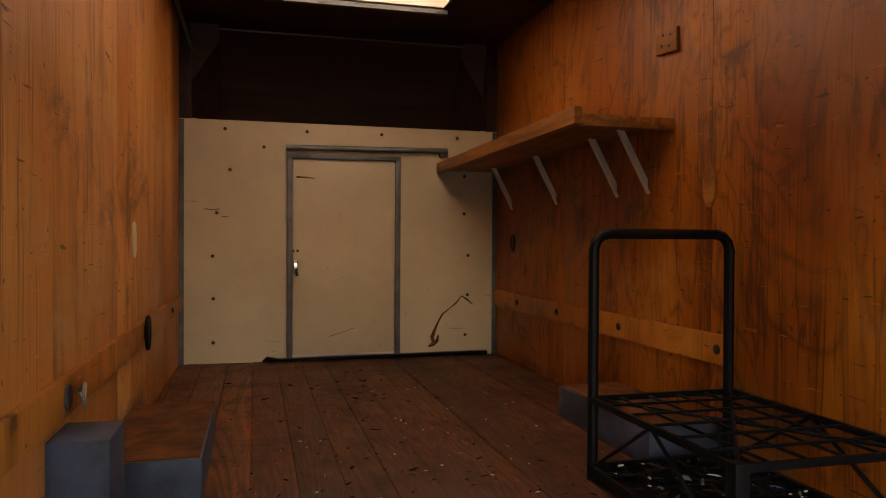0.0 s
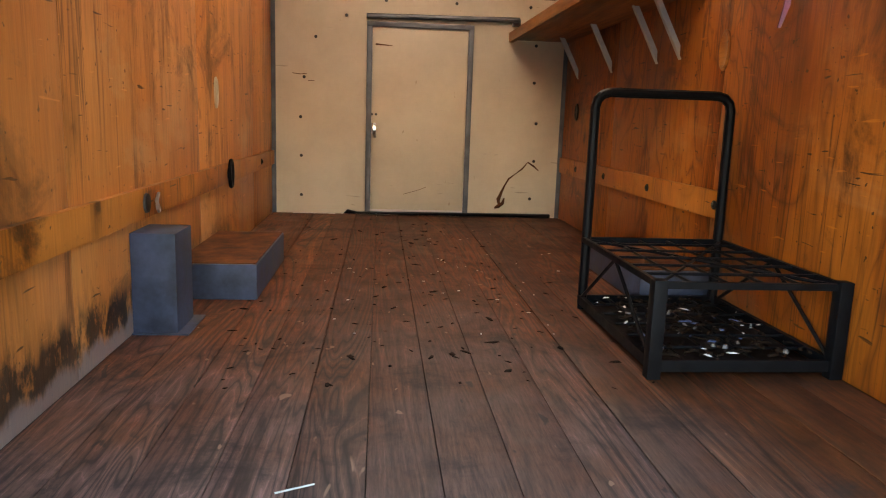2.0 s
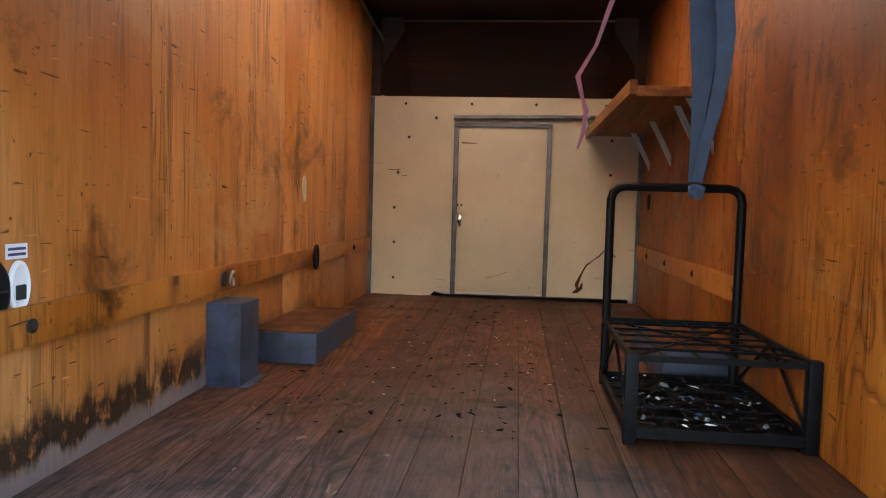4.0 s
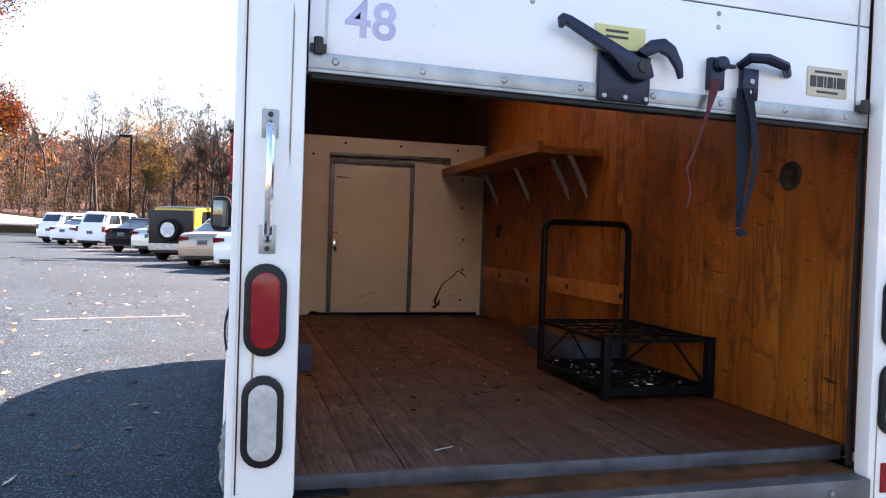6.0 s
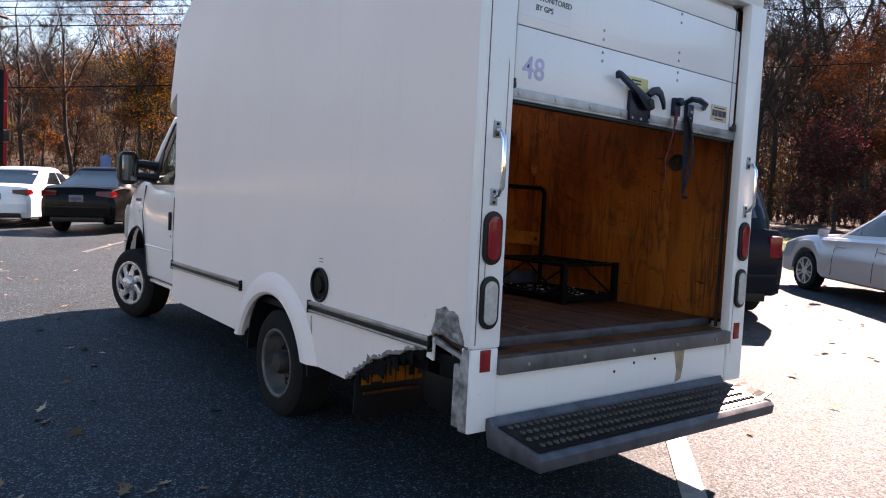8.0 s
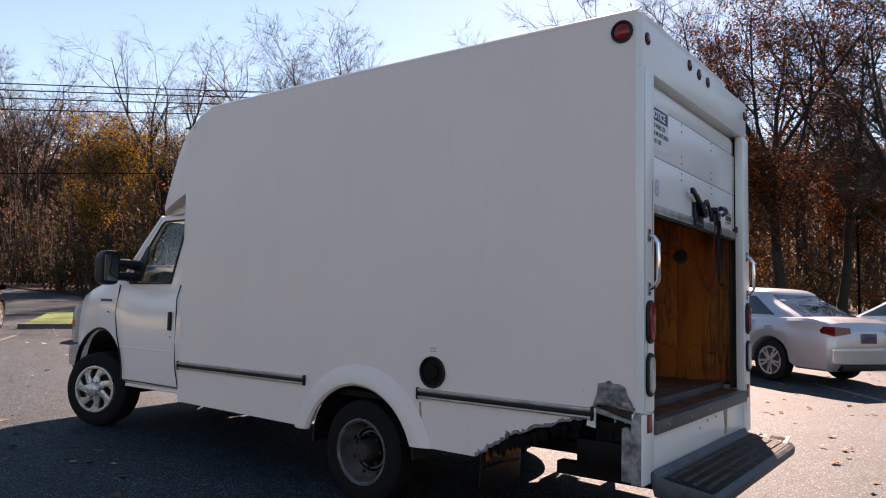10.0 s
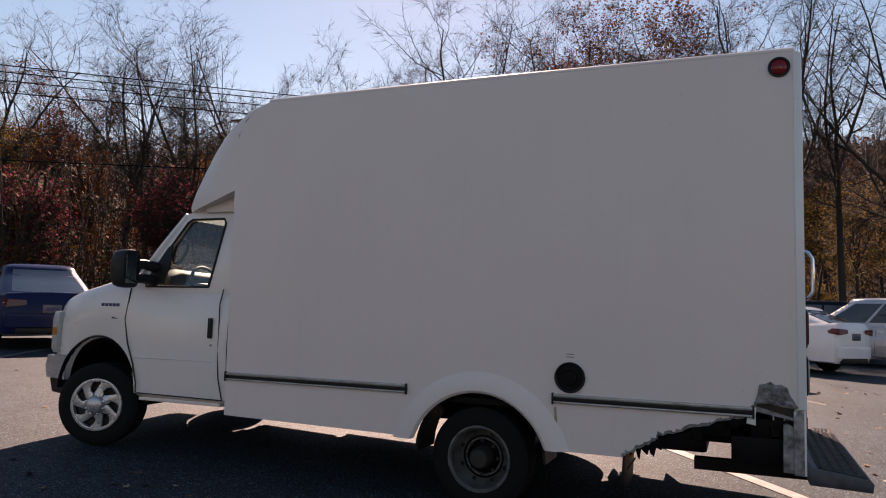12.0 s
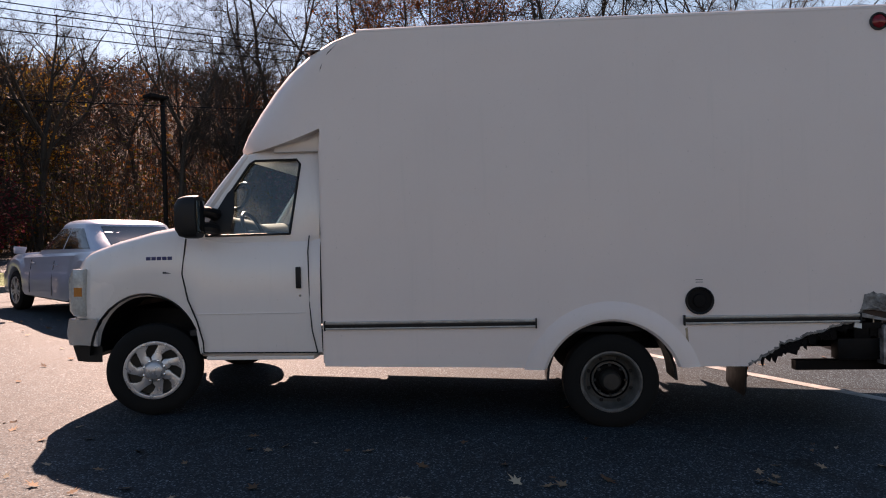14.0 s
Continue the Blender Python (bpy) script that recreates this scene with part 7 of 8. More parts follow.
PAINT = {
    "white": paint("white_car_paint", (0.75, 0.76, 0.77)), "silver": paint("silver_car_paint", (0.42, 0.44, 0.47), 0.6), "black": dark_paint("black_car_paint", (0.0025, 0.0025, 0.003)),
    "tan": paint("champagne_car_paint", (0.30, 0.24, 0.20), 0.5), "navy": dark_paint("navy_car_paint", (0.004, 0.006, 0.011)), "blue": dark_paint("blue_car_paint", (0.007, 0.018, 0.062)),
    "yellow": paint("yellow_car_paint", (0.60, 0.42, 0.04)), "steelgrey": paint("grey_car_paint", (0.10, 0.105, 0.115), 0.4), "ltblue": paint("pale_silver_blue_paint", (0.40, 0.44, 0.52), 0.5),
}
# length, width, height, wheelbase, belt, tail top, nose top, cabin: rear foot, rear roof, front roof, front foot (as shares of the length from the rear), wheel radius
FORM = {
    "sedan": (4.75, 1.83, 1.45, 2.76, 0.93, 1.05, 0.74, 0.10, 0.29, 0.55, 0.745, 0.33),
    "hatch": (4.40, 1.70, 1.43, 2.55, 0.92, 1.12, 0.72, 0.02, 0.22, 0.56, 0.78, 0.31),
    "suv": (4.80, 1.93, 1.76, 2.85, 1.08, 1.12, 0.98, 0.015, 0.10, 0.60, 0.77, 0.37),
    "van": (5.10, 2.00, 1.77, 3.05, 1.02, 1.08, 0.90, 0.015, 0.09, 0.62, 0.84, 0.35),
    "jeep": (4.20, 1.87, 1.84, 2.55, 1.12, 1.12, 1.06, 0.02, 0.04, 0.56, 0.63, 0.40),
    "beetle": (4.28, 1.81, 1.49, 2.54, 0.92, 0.98, 0.80, 0.03, 0.30, 0.52, 0.76, 0.34),
}
WHEELS = {}


def car_wheel(r, s):
    """Tyre, rim and spokes round the origin; s: the outer side."""
    key = (r, s)
    if key not in WHEELS:
        t = Geo().lathe(tyre_profile(r, 0.215, r * 0.68), (0, 0, 0), "x", 28, close=True).mesh("tyre", MAT["rubber"])
        b = Geo().lathe([(s * 0.088, r * 0.69), (s * 0.098, r * 0.68), (s * 0.09, r * 0.62), (s * 0.03, r * 0.60), (s * 0.03, 0.0)], (0, 0, 0), "x", 24).mesh("rim_back", MAT["steel_dark"])
        g = Geo().lathe([(s * 0.088, r * 0.70), (s * 0.104, r * 0.69), (s * 0.10, r * 0.62), (s * 0.085, r * 0.61)], (0, 0, 0), "x", 28, close=True)
        for i in range(10):
            a = 2 * math.pi * i / 10 + (0.12 if i % 2 else -0.12)
            c, q = math.cos(a), math.sin(a)
            n1, n2 = -q * 0.017, c * 0.017
            g.slab([(s * 0.098, 0.05 * c + n1, 0.05 * q + n2), (s * 0.098, 0.05 * c - n1, 0.05 * q - n2), (s * 0.094, r * 0.64 * c - n1, r * 0.64 * q - n2), (s * 0.094, r * 0.64 * c + n1, r * 0.64 * q + n2)], (-s * 0.02, 0, 0))
        g.lathe([(s * 0.06, 0.065), (s * 0.10, 0.06), (s * 0.104, 0.0)], (0, 0, 0), "x", 14)
        WHEELS[key] = (t, b, g.mesh("rim", MAT["alloy"]))
    return WHEELS[key]


def hang(name, me, parent, at=(0, 0, 0), label=""):
    ob = new(name, me)
    ob.parent = parent
    ob.location = at
    if label:
        ob["label"] = label
    return ob


def car(name, form, col, x, y, heading, label, dz=0.0, top=None, spare=False):
    L, W, H, wb, belt, tail, nose, c0, c1, c2, c3, wr = FORM[form]
    m = PAINT[col]
    hw = W / 2
    e = thing(name, (0, 0, 0), label, "car", "parked cars")
    ax = (-wb / 2 - (0.02 if form != "beetle" else 0.0), wb / 2)
    y0, y1 = -L / 2 - 0.02 * L, L / 2 - 0.02 * L
    cab0, cab3 = y0 + c0 * L, y0 + c3 * L

    def top_z(yy):
        if yy < cab0:
            return tail - 0.10 * max(0.0, (cab0 - yy) / max(0.05, cab0 - y0)) ** 2
        if yy > cab3:
            k = (yy - cab3) / (y1 - cab3)
            return belt + 0.03 - (belt + 0.03 - nose) * k ** 1.8
        k = (yy - cab0) / (cab3 - cab0)
        return tail + (belt - tail) * k

    def half_w(yy):
        k = max(abs(yy) / (L / 2) - 0.55, 0) / 0.47
        return hw * (1 - (0.05 if form == "jeep" else 0.16) * k * k)

    def bot(yy):
        zb = 0.25 if form not in ("jeep", "suv") else 0.34
        for a in ax:
            d = abs(yy - a)
            if d < wr + 0.055:
                zb = max(zb, wr - 0.02 + math.sqrt((wr + 0.055) ** 2 - d * d))
        return zb
    st = set([y0, y0 + 0.03, y0 + 0.09, y1 - 0.14, y1 - 0.06, y1, cab0, cab3])
    for a in ax:
        st |= {a + (wr + 0.0549) * k / 9 for k in range(-9, 10)}
    st |= {y0 + L * i / 24 for i in range(25)}
    st = sorted(q for q in st if y0 <= q <= y1)
    rings = []
    for yy in st:
        zt, zb, w = top_z(yy), bot(yy), half_w(yy)
        end = 0.0
        if yy < y0 + 0.085:
            end = 1 - (yy - y0) / 0.085
        elif yy > y1 - 0.13:
            end = 1 - (y1 - yy) / 0.13
        zt -= 0.12 * end
        zb = max(zb, 0.26 + 0.12 * end)
        w -= 0.10 * end
        zt = max(zt, zb + 0.12)
        half = [(w - 0.07, zb), (w - 0.015, zb + 0.03), (w, zb + (zt - zb) * 0.35), (w - 0.005, zb + (zt - zb) * 0.62), (w - 0.035, zb + (zt - zb) * 0.72), (w - 0.045, zt - 0.05), (w - 0.09, zt - 0.005), (w * 0.55, zt + 0.018), (0, zt + 0.028)]
        rings.append([(-px, yy, pz) for px, pz in half] + [(px, yy, pz) for px, pz in reversed(half[:-1])])
    body = hang("body", Geo().loft(rings).mesh("body", m, 0, True, angle=38), e)
    # cabin
    zr = H
    wb_, wt_ = hw * (0.93 if form != "jeep" else 0.9), hw * (0.70 if form not in ("van", "suv", "jeep") else (0.78 if form != "jeep" else 0.84))
    cr, cf = y0 + c1 * L, y0 + c2 * L
    EXP = 5.0 if form not in ("jeep",) else 9.0
    knee = 0.92 if form == "jeep" else (0.84 if form in ("suv", "van") else 0.74)
    soft = 0.13 if form in ("suv", "van", "jeep") else 0.20

    def span(v):
        """Rear end, front end, half width and height share of the cabin at v."""
        k = min(v / knee, 1.0)
        q = max(v - knee, 0.0) / (1 - knee)
        inset = soft * (1 - math.sqrt(max(0.0, 1 - q * q)))
        bow = 0.05 * math.sin(math.pi * min(k, 1.0) * 0.5) if form != "jeep" else 0.0
        ya = cab0 + (cr - cab0) * k ** 1.08 - bow + inset * 1.6
        yb = cab3 + (cf - cab3) * k ** 0.94 + bow - inset * 1.6
        return ya, yb, wb_ - 0.035 + (wt_ + 0.015 - wb_ + 0.035) * k ** 1.25 - inset, v

    def height(yy, v):
        k = min(max((yy - cab0) / (cab3 - cab0), 0), 1)
        zl = tail - 0.03 + (belt - tail + 0.02) * k
        crown = (0.035 if form in ("suv", "van", "jeep") else 0.075) * (1 - ((yy - (cr + cf) / 2) / (cab3 - cab0) * 2) ** 2)
        return zl + (H - 0.03 + crown - zl) * v

    def ring_at(v, shrink=1.0, rise=0.0):
        ya, yb, w, _ = span(v)
        mid, hl = (ya + yb) / 2, (yb - ya) / 2
        out = []
        for i in range(40):
            a = 2 * math.pi * i / 40
            ca, sa = math.cos(a), math.sin(a)
            px = shrink * w * math.copysign(abs(ca) ** (2 / EXP), ca)
            py = mid + shrink * hl * math.copysign(abs(sa) ** (2 / EXP), sa)
            out.append((px, py, height(py, v) + rise))
        return out
    rings = [ring_at(v) for v in (0.0, 0.2, 0.4, 0.6, 0.78, 0.86, 0.91, 0.95, 0.98, 1.0)] + [ring_at(1.0, 0.75, 0.006), ring_at(1.0, 0.4, 0.010)]
    hang("cabin", Geo().loft(rings).mesh("cabin", MAT[top] if top else m, 0.0, True), e)

    def pane(nm, where, u0, u1, v0, v1, lean0=0.0, lean1=0.0, sx=1):
        """A curved window lying on the cabin: on its side, rear or front."""
        nu, nv = 7, 4
        layers = []
        for out in (-0.012, 0.006):
            rows = []
            for b in range(nv + 1):
                fv = b / nv
                v = v0 + (v1 - v0) * fv
                ya, yb, w, _ = span(v)
                mid, hl = (ya + yb) / 2, (yb - ya) / 2
                for a in range(nu + 1):
                    u = u0 + lean0 * fv + (u1 + lean1 * fv - u0 - lean0 * fv) * a / nu
                    s = 2 * u - 1
                    bulge = max(0.0, 1 - abs(s) ** EXP) ** (1 / EXP)
                    if where == "side":
                        py, px = mid + hl * s, sx * (w * bulge + out)
                    else:
                        px, py = w * s, mid + (-1 if where == "rear" else 1) * (hl * bulge + out)
                    rows.append((px, py, height(py, v) + (out * 0.4)))
            layers.append(rows)
        g = Geo()
        g.v = layers[0] + layers[1]
        N = (nu + 1) * (nv + 1)
        for b in range(nv):
            for a in range(nu):
                k = b * (nu + 1) + a
                g.f += [(N + k, N + k + 1, N + k + nu + 2, N + k + nu + 1)]
        edge = [a for a in range(nu + 1)] + [b * (nu + 1) + nu for b in range(1, nv + 1)] + [nv * (nu + 1) + a for a in range(nu - 1, -1, -1)] + [b * (nu + 1) for b in range(nv - 1, 0, -1)]
        for p, q in zip(edge, edge[1:] + edge[:1]):
            g.f.append((p, q, N + q, N + p))
        hang(nm, g.mesh(nm, MAT["dark_glass"], 0.0, True), e)
    nside = 3 if form in ("suv", "van") else 2
    cuts = {2: ((0.17, 0.49, 0.03, 0.0), (0.515, 0.86, 0.0, -0.03)), 3: ((0.07, 0.30, 0.0, 0.0), (0.325, 0.60, 0.0, 0.0), (0.625, 0.90, 0.0, -0.03))}[nside]
    if form == "hatch":
        cuts = ((0.26, 0.50, 0.02, 0.0), (0.525, 0.88, 0.0, -0.04))
    for sx in (-1, 1):
        for a, b, la, lb in cuts:
            pane("side_window", "side", a, b, 0.14, 0.80 if knee > 0.8 else 0.74, la, lb, sx)
    pane("rear_window", "rear", 0.12, 0.88, 0.24 if form in ("suv", "van", "jeep") else 0.10, 0.82)
    pane("windscreen", "front", 0.07, 0.93, 0.06, 0.84)
    # lamps, bumpers, plate
    for sx in (-1, 1):
        wv = half_w(y0 + 0.05)
        tz = tail - 0.17
        if form in ("suv", "van"):
            g = Geo().box(sx * (wv - 0.13) - 0.07, y0 - 0.004, tz - 0.15, sx * (wv - 0.13) + 0.07, y0 + 0.14, tz + 0.10)
        elif form == "jeep":
            g = Geo().box(sx * (wv - 0.10) - 0.06, y0 - 0.03, 0.92, sx * (wv - 0.10) + 0.06, y0 + 0.05, 1.10)
        else:
            a, b = sx * (wv - 0.36), sx * (wv - 0.045)
            g = Geo().slab([(a, y0 + 0.0, tz + 0.045), (b, y0 + 0.02, tz + 0.06), (sx * (wv - 0.012), y0 + 0.26, tz + 0.055), (sx * (wv - 0.012), y0 + 0.20, tz - 0.05), (b, y0 + 0.0, tz - 0.08), (a, y0 - 0.012, tz - 0.04)], (0, -0.012, 0.0))
            g.loft([[(b, y0 - 0.01, tz + 0.06), (sx * (wv + 0.002), y0 + 0.26, tz + 0.055), (sx * (wv - 0.08), y0 + 0.26, tz + 0.055)], [(b, y0 - 0.01, tz - 0.08), (sx * (wv + 0.004), y0 + 0.20, tz - 0.05), (sx * (wv - 0.08), y0 + 0.2, tz - 0.05)]])
        hang("tail_lamp", g.mesh("tail_lamp", MAT["car_lamp"], 0.008), e, label="red tail lamp")
        wf = half_w(y1 - 0.1)
        g = Geo().loft([[(sx * (wf - 0.02), y1 - 0.42, z), (sx * (wf - 0.10), y1 - 0.09, z), (sx * (wf - 0.42), y1 - 0.02, z), (sx * (wf - 0.42), y1 - 0.15, z), (sx * (wf - 0.15), y1 - 0.4, z)] for z in (nose - 0.17, nose - 0.05)])
        hang("headlamp", g.mesh("headlamp", MAT["clear_lens"], 0.008), e)
        hang("door_mirror", Geo().loft([[(sx * (hw + 0.02), cab3 - 0.30, belt + 0.0), (sx * (hw + 0.19), cab3 - 0.32, belt + 0.03), (sx * (hw + 0.19), cab3 - 0.32, belt + 0.15), (sx * (hw - 0.02), cab3 - 0.30, belt + 0.13)],
                                            [(sx * (hw + 0.0), cab3 - 0.20, belt + 0.02), (sx * (hw + 0.15), cab3 - 0.22, belt + 0.05), (sx * (hw + 0.15), cab3 - 0.22, belt + 0.12), (sx * (hw - 0.02), cab3 - 0.20, belt + 0.11)]]).mesh("door_mirror", m if form != "jeep" else MAT["black"], 0.015), e)
        for k in (0.42, 0.62):
            yy = y0 + k * L
            hang("door_handle", Geo().box(sx * hw - 0.012, yy - 0.08, belt - 0.13, sx * hw + 0.012, yy + 0.08, belt - 0.105).mesh("door_handle", m if form != "van" else MAT["chrome"], 0.006), e)
            hang("shut_line", Geo().tube([(sx * (hw - 0.002), yy + 0.17, 0.34), (sx * (hw + 0.001), yy + 0.16, 0.6), (sx * (hw - 0.036), yy + 0.14, belt - 0.06)], 0.005, 4).mesh("shut_line", MAT["black"]), e)
    wv = half_w(y0 + 0.02) - 0.06
    hang("rear_valance", Geo().box(-wv + 0.14, y0 - 0.012, 0.27, wv - 0.14, y0 + 0.10, 0.375).mesh("rear_valance", MAT["black"], 0.02), e)
    zb_ = 0.62 if form in ("sedan", "hatch", "beetle") else 0.60
    pts = [(-wv - 0.035, y0 + 0.16), (-wv - 0.01, y0 + 0.02), (-wv + 0.10, y0 - 0.045), (-0.3, y0 - 0.07), (0.3, y0 - 0.07), (wv - 0.10, y0 - 0.045), (wv + 0.01, y0 + 0.02), (wv + 0.035, y0 + 0.16)]
    hang("rear_bumper", Geo().loft([[(px, py, z) for px, py in pts] for z in (0.38, 0.40, zb_ - 0.05, zb_)]).mesh("rear_bumper", m if form != "jeep" else MAT["galv"], 0.012, True), e)
    if form == "jeep":
        # black panel painting the tail gate's shade, together with the dark rear window
        hang("tail_gate", Geo().box(-hw * 0.86, y0 - 0.03, 0.60, hw * 0.86, y0 + 0.05, 1.72).mesh("tail_gate", MAT["black"], 0.02), e)
    hang("front_grille", Geo().box(-0.55, y1 - 0.10, 0.30, 0.55, y1 + 0.012, nose - 0.20).mesh("front_grille", MAT["black"], 0.02), e)
    pz = tail - 0.28 if form in ("sedan", "hatch", "beetle") else 0.76
    pl = hang("number_plate", Geo().box(-0.15, y0 - 0.028, pz - 0.075, 0.15, y0 + 0.02, pz + 0.075).mesh("number_plate", MAT["galv_dull"], 0.003), e)
    hang("plate_bar", Geo().box(-0.11, y0 - 0.030, pz - 0.03, 0.11, y0 - 0.0285, pz + 0.03).mesh("plate_bar", MAT["navy_ink"]), e)
    if spare:
        hang("roof_panel", Geo().loft([ring_at(0.965, 1.03, 0.012), ring_at(1.0, 0.95, 0.03), ring_at(1.0, 0.4, 0.034)]).mesh("roof_panel", MAT["black"], 0, True), e, label="black roof panel")
        g = Geo().lathe(tyre_profile(0.38, 0.24, 0.25), (0, 0, 0), "y", 28, close=True)
        hang("spare_wheel", g.mesh("spare_wheel", MAT["rubber"]), e, (0.0, y0 - 0.14, 1.06), "spare wheel on the tail gate")
        hang("spare_rim", Geo().lathe([(-0.10, 0.255), (-0.115, 0.24), (-0.10, 0.225), (-0.06, 0.215)], (0, 0, 0), "y", 28).mesh("spare_rim", MAT["notice"]), e, (0.0, y0 - 0.14, 1.06))
        for k in range(5):
            a = 2 * math.pi * k / 5 + 0.3
            c1, q1, n1, n2 = math.cos(a), math.sin(a), -math.sin(a) * 0.034, math.cos(a) * 0.034
            hang("spare_spoke", Geo().slab([(n1, -0.10, n2), (-n1, -0.10, -n2), (0.225 * c1 - n1 * 1.3, -0.10, 0.225 * q1 - n2 * 1.3), (0.225 * c1 + n1 * 1.3, -0.10, 0.225 * q1 + n2 * 1.3)], (0, 0.03, 0)).mesh("spare_spoke", MAT["notice"]), e, (0.0, y0 - 0.14, 1.06))
        for sx in (-1, 1):
            for a in ax:
                hang("fender", Geo().box(sx * (hw - 0.02) - 0.07, a - 0.55, 0.86, sx * (hw - 0.02) + 0.07, a + 0.55, 0.92).mesh("fender", MAT["black"], 0.02), e)
    for sx in (-1, 1):
        for a in ax:
            t, rb, rm = car_wheel(wr, sx)
            w = hang("wheel", t, e, (sx * (hw - 0.13), a, wr))
            hang("rim_back", rb, w)
            hang("rim", rm, w)
    h = radians(-heading)
    c, q = math.cos(h), math.sin(h)
    z0 = ground_z(x, y)
    fx, fyv = -q, c
    gy = (ground_z(x + fx, y + fyv) - ground_z(x - fx, y - fyv)) / 2
    gx = (ground_z(x + c, y + q) - ground_z(x - c, y - q)) / 2
    e.matrix_basis = Matrix.Translation((x, y, z0 + dz)) @ Euler((0, 0, h)).to_matrix().to_4x4() @ Euler((math.atan(gy), -math.atan(gx), 0)).to_matrix().to_4x4()
    return e


car("sedan_car", "sedan", "black", 1.55, 16.95, 33, "black sedan with its tail to the lane")
car("sedan_car", "sedan", "white", 0.10, 19.75, 28, "white sedan with red tail lamps")
car("sedan_car", "sedan", "tan", -1.08, 22.14, 24, "champagne sedan parked in a row")
car("jeep_car", "jeep", "yellow", -2.4, 26.0, 24, "yellow off-roader with a black soft top and spare wheel", spare=True)
car("sedan_car", "sedan", "silver", -3.47, 30.3, 24, "silver sedan beside the off-roader")
car("sedan_car", "sedan", "black", -4.9, 33.3, 24, "dark sedan with bright red tail lamps")
car("suv_car", "suv", "white", -6.96, 38.0, 24, "white sport utility car")
car("sedan_car", "sedan", "white", -9.0, 41.9, 24, "white sedan at the far end of the row")
car("suv_car", "suv", "white", -10.6, 46.0, 24, "white estate car at the far end of the row")
car("beetle_car", "beetle", "blue", 4.76, 13.54, 30, "rounded blue compact car nosed up to the kerb")
car("sedan_car", "sedan", "ltblue", 5.07, 9.30, 37, "pale silver-blue sedan parked beside the blue compact car")
car("sedan_car", "sedan", "silver", 9.58, 2.20, 31.0, "bright silver sedan with dark spoked wheels")
car("suv_car", "suv", "navy", 6.22, 4.58, 35, "dark navy sport utility car")
car("hatch_car", "hatch", "white", 13.7, -0.08, 35, "white hatchback with a sloping tail")
car("minivan_car", "van", "silver", 16.7, -3.1, 35, "silver minivan with dark windows")
car("suv_car", "suv", "navy", 20.6, -1.35, 35, "navy sport utility car behind the hatchback")


def cone(x, y):
    z = ground_z(x, y)
    e = thing("traffic_cone", (x, y, z), "orange traffic cone with a white band", "traffic cone", "traffic cones")
    part("base", Geo().box(x - 0.18, y - 0.18, z, x + 0.18, y + 0.18, z + 0.03), "amber", e, "", 0.01)
    part("cone", Geo().lathe([(z + 0.03, 0.135), (z + 0.30, 0.085), (z + 0.48, 0.055), (z + 0.70, 0.025), (z + 0.71, 0.0)], (x, y, 0), "z", 20), "amber", e)
    part("band", Geo().lathe([(z + 0.32, 0.083), (z + 0.46, 0.060)], (x, y, 0), "z", 20), "notice", e, "white reflective band")


cone(*on_lot(15.9, -1.6)[:2])

# ---- sign, poles and wires ----
SX, SY = -0.69, 26.7
sz = ground_z(SX, SY)
sign = thing("pylon_sign", (SX, SY, sz), "tall red panel sign on dark posts", "sign")
for z0, z1 in ((1.22, 2.39), (2.82, 3.75), (3.82, 4.79)):
    part("panel", Geo().box(SX - 0.83, SY, sz + z0, SX + 0.83, SY + 0.16, sz + z1), "sign_red", sign, "plain red panel", 0.012)
part("band", Geo().box(SX - 0.89, SY - 0.04, sz + 2.42, SX + 0.89, SY + 0.19, sz + 2.79), "black", sign, "black cross band", 0.012)
for z in (2.80, 3.78):
    part("joint_strip", Geo().box(SX - 0.80, SY - 0.012, sz + z - 0.012, SX + 0.80, SY - 0.002, sz + z + 0.022), "galv", sign, "pale strip between the panels", 0.003)
for x in (SX - 0.60, SX + 0.63):
    part("post", Geo().box(x - 0.08, SY - 0.065, sz, x + 0.08, SY - 0.0425, sz + 4.83), "black_metal", sign, "", 0.006)


def bay_sign(x, y, h):
    z = ground_z(x, y)
    e = thing("parking_sign", (x, y, z), "small blue parking sign on a thin steel post", "sign")
    part("post", Geo().box(x - 0.025, y - 0.02, z, x + 0.025, y + 0.02, z + h), "galv_dull", e, "", 0.004)
    part("panel", Geo().slab([(x - 0.15, y - 0.022, z + h - 0.42), (x + 0.15, y - 0.022, z + h - 0.42), (x + 0.15, y - 0.022, z + h - 0.06), (x, y - 0.022, z + h + 0.02), (x - 0.15, y - 0.022, z + h - 0.06)], (0, -0.008, 0)), "sign_blue", e, "faded blue panel", 0.002)


def lamp_post(x, y, h, turn):
    z = ground_z(x, y)
    e = thing("lamp_post", (x, y, z), "dark square lamp post of the parking lot", "street lamp", "lamp posts")
    part("pole", Geo().box(x - 0.07, y - 0.07, z, x + 0.07, y + 0.07, z + h), "black_metal", e, "", 0.01)
    d = Vector((math.cos(turn), math.sin(turn), 0))
    a = Vector((x, y, z + h - 0.06))
    part("arm", Geo().tube([a, a + d * 0.2], 0.04, 8), "black_metal", e)
    b = a + d * 0.3
    p = Vector((-d.y, d.x, 0)) * 0.28
    part("lamp_head", Geo().slab([tuple(b + d * 0.4 + p), tuple(b + d * 0.4 - p), tuple(b - d * 0.4 - p), tuple(b - d * 0.4 + p)], (0, 0, -0.14)), "black_metal", e, "", 0.02)


lamp_post(21.3, 16.2, 6.6, 2.6)
lamp_post(41.2, 4.2, 7.8, -0.9)
lamp_post(-8.5, 52.0, 7.4, 2.9)
lamp_post(-0.83, 25.2, 4.7, 3.1)
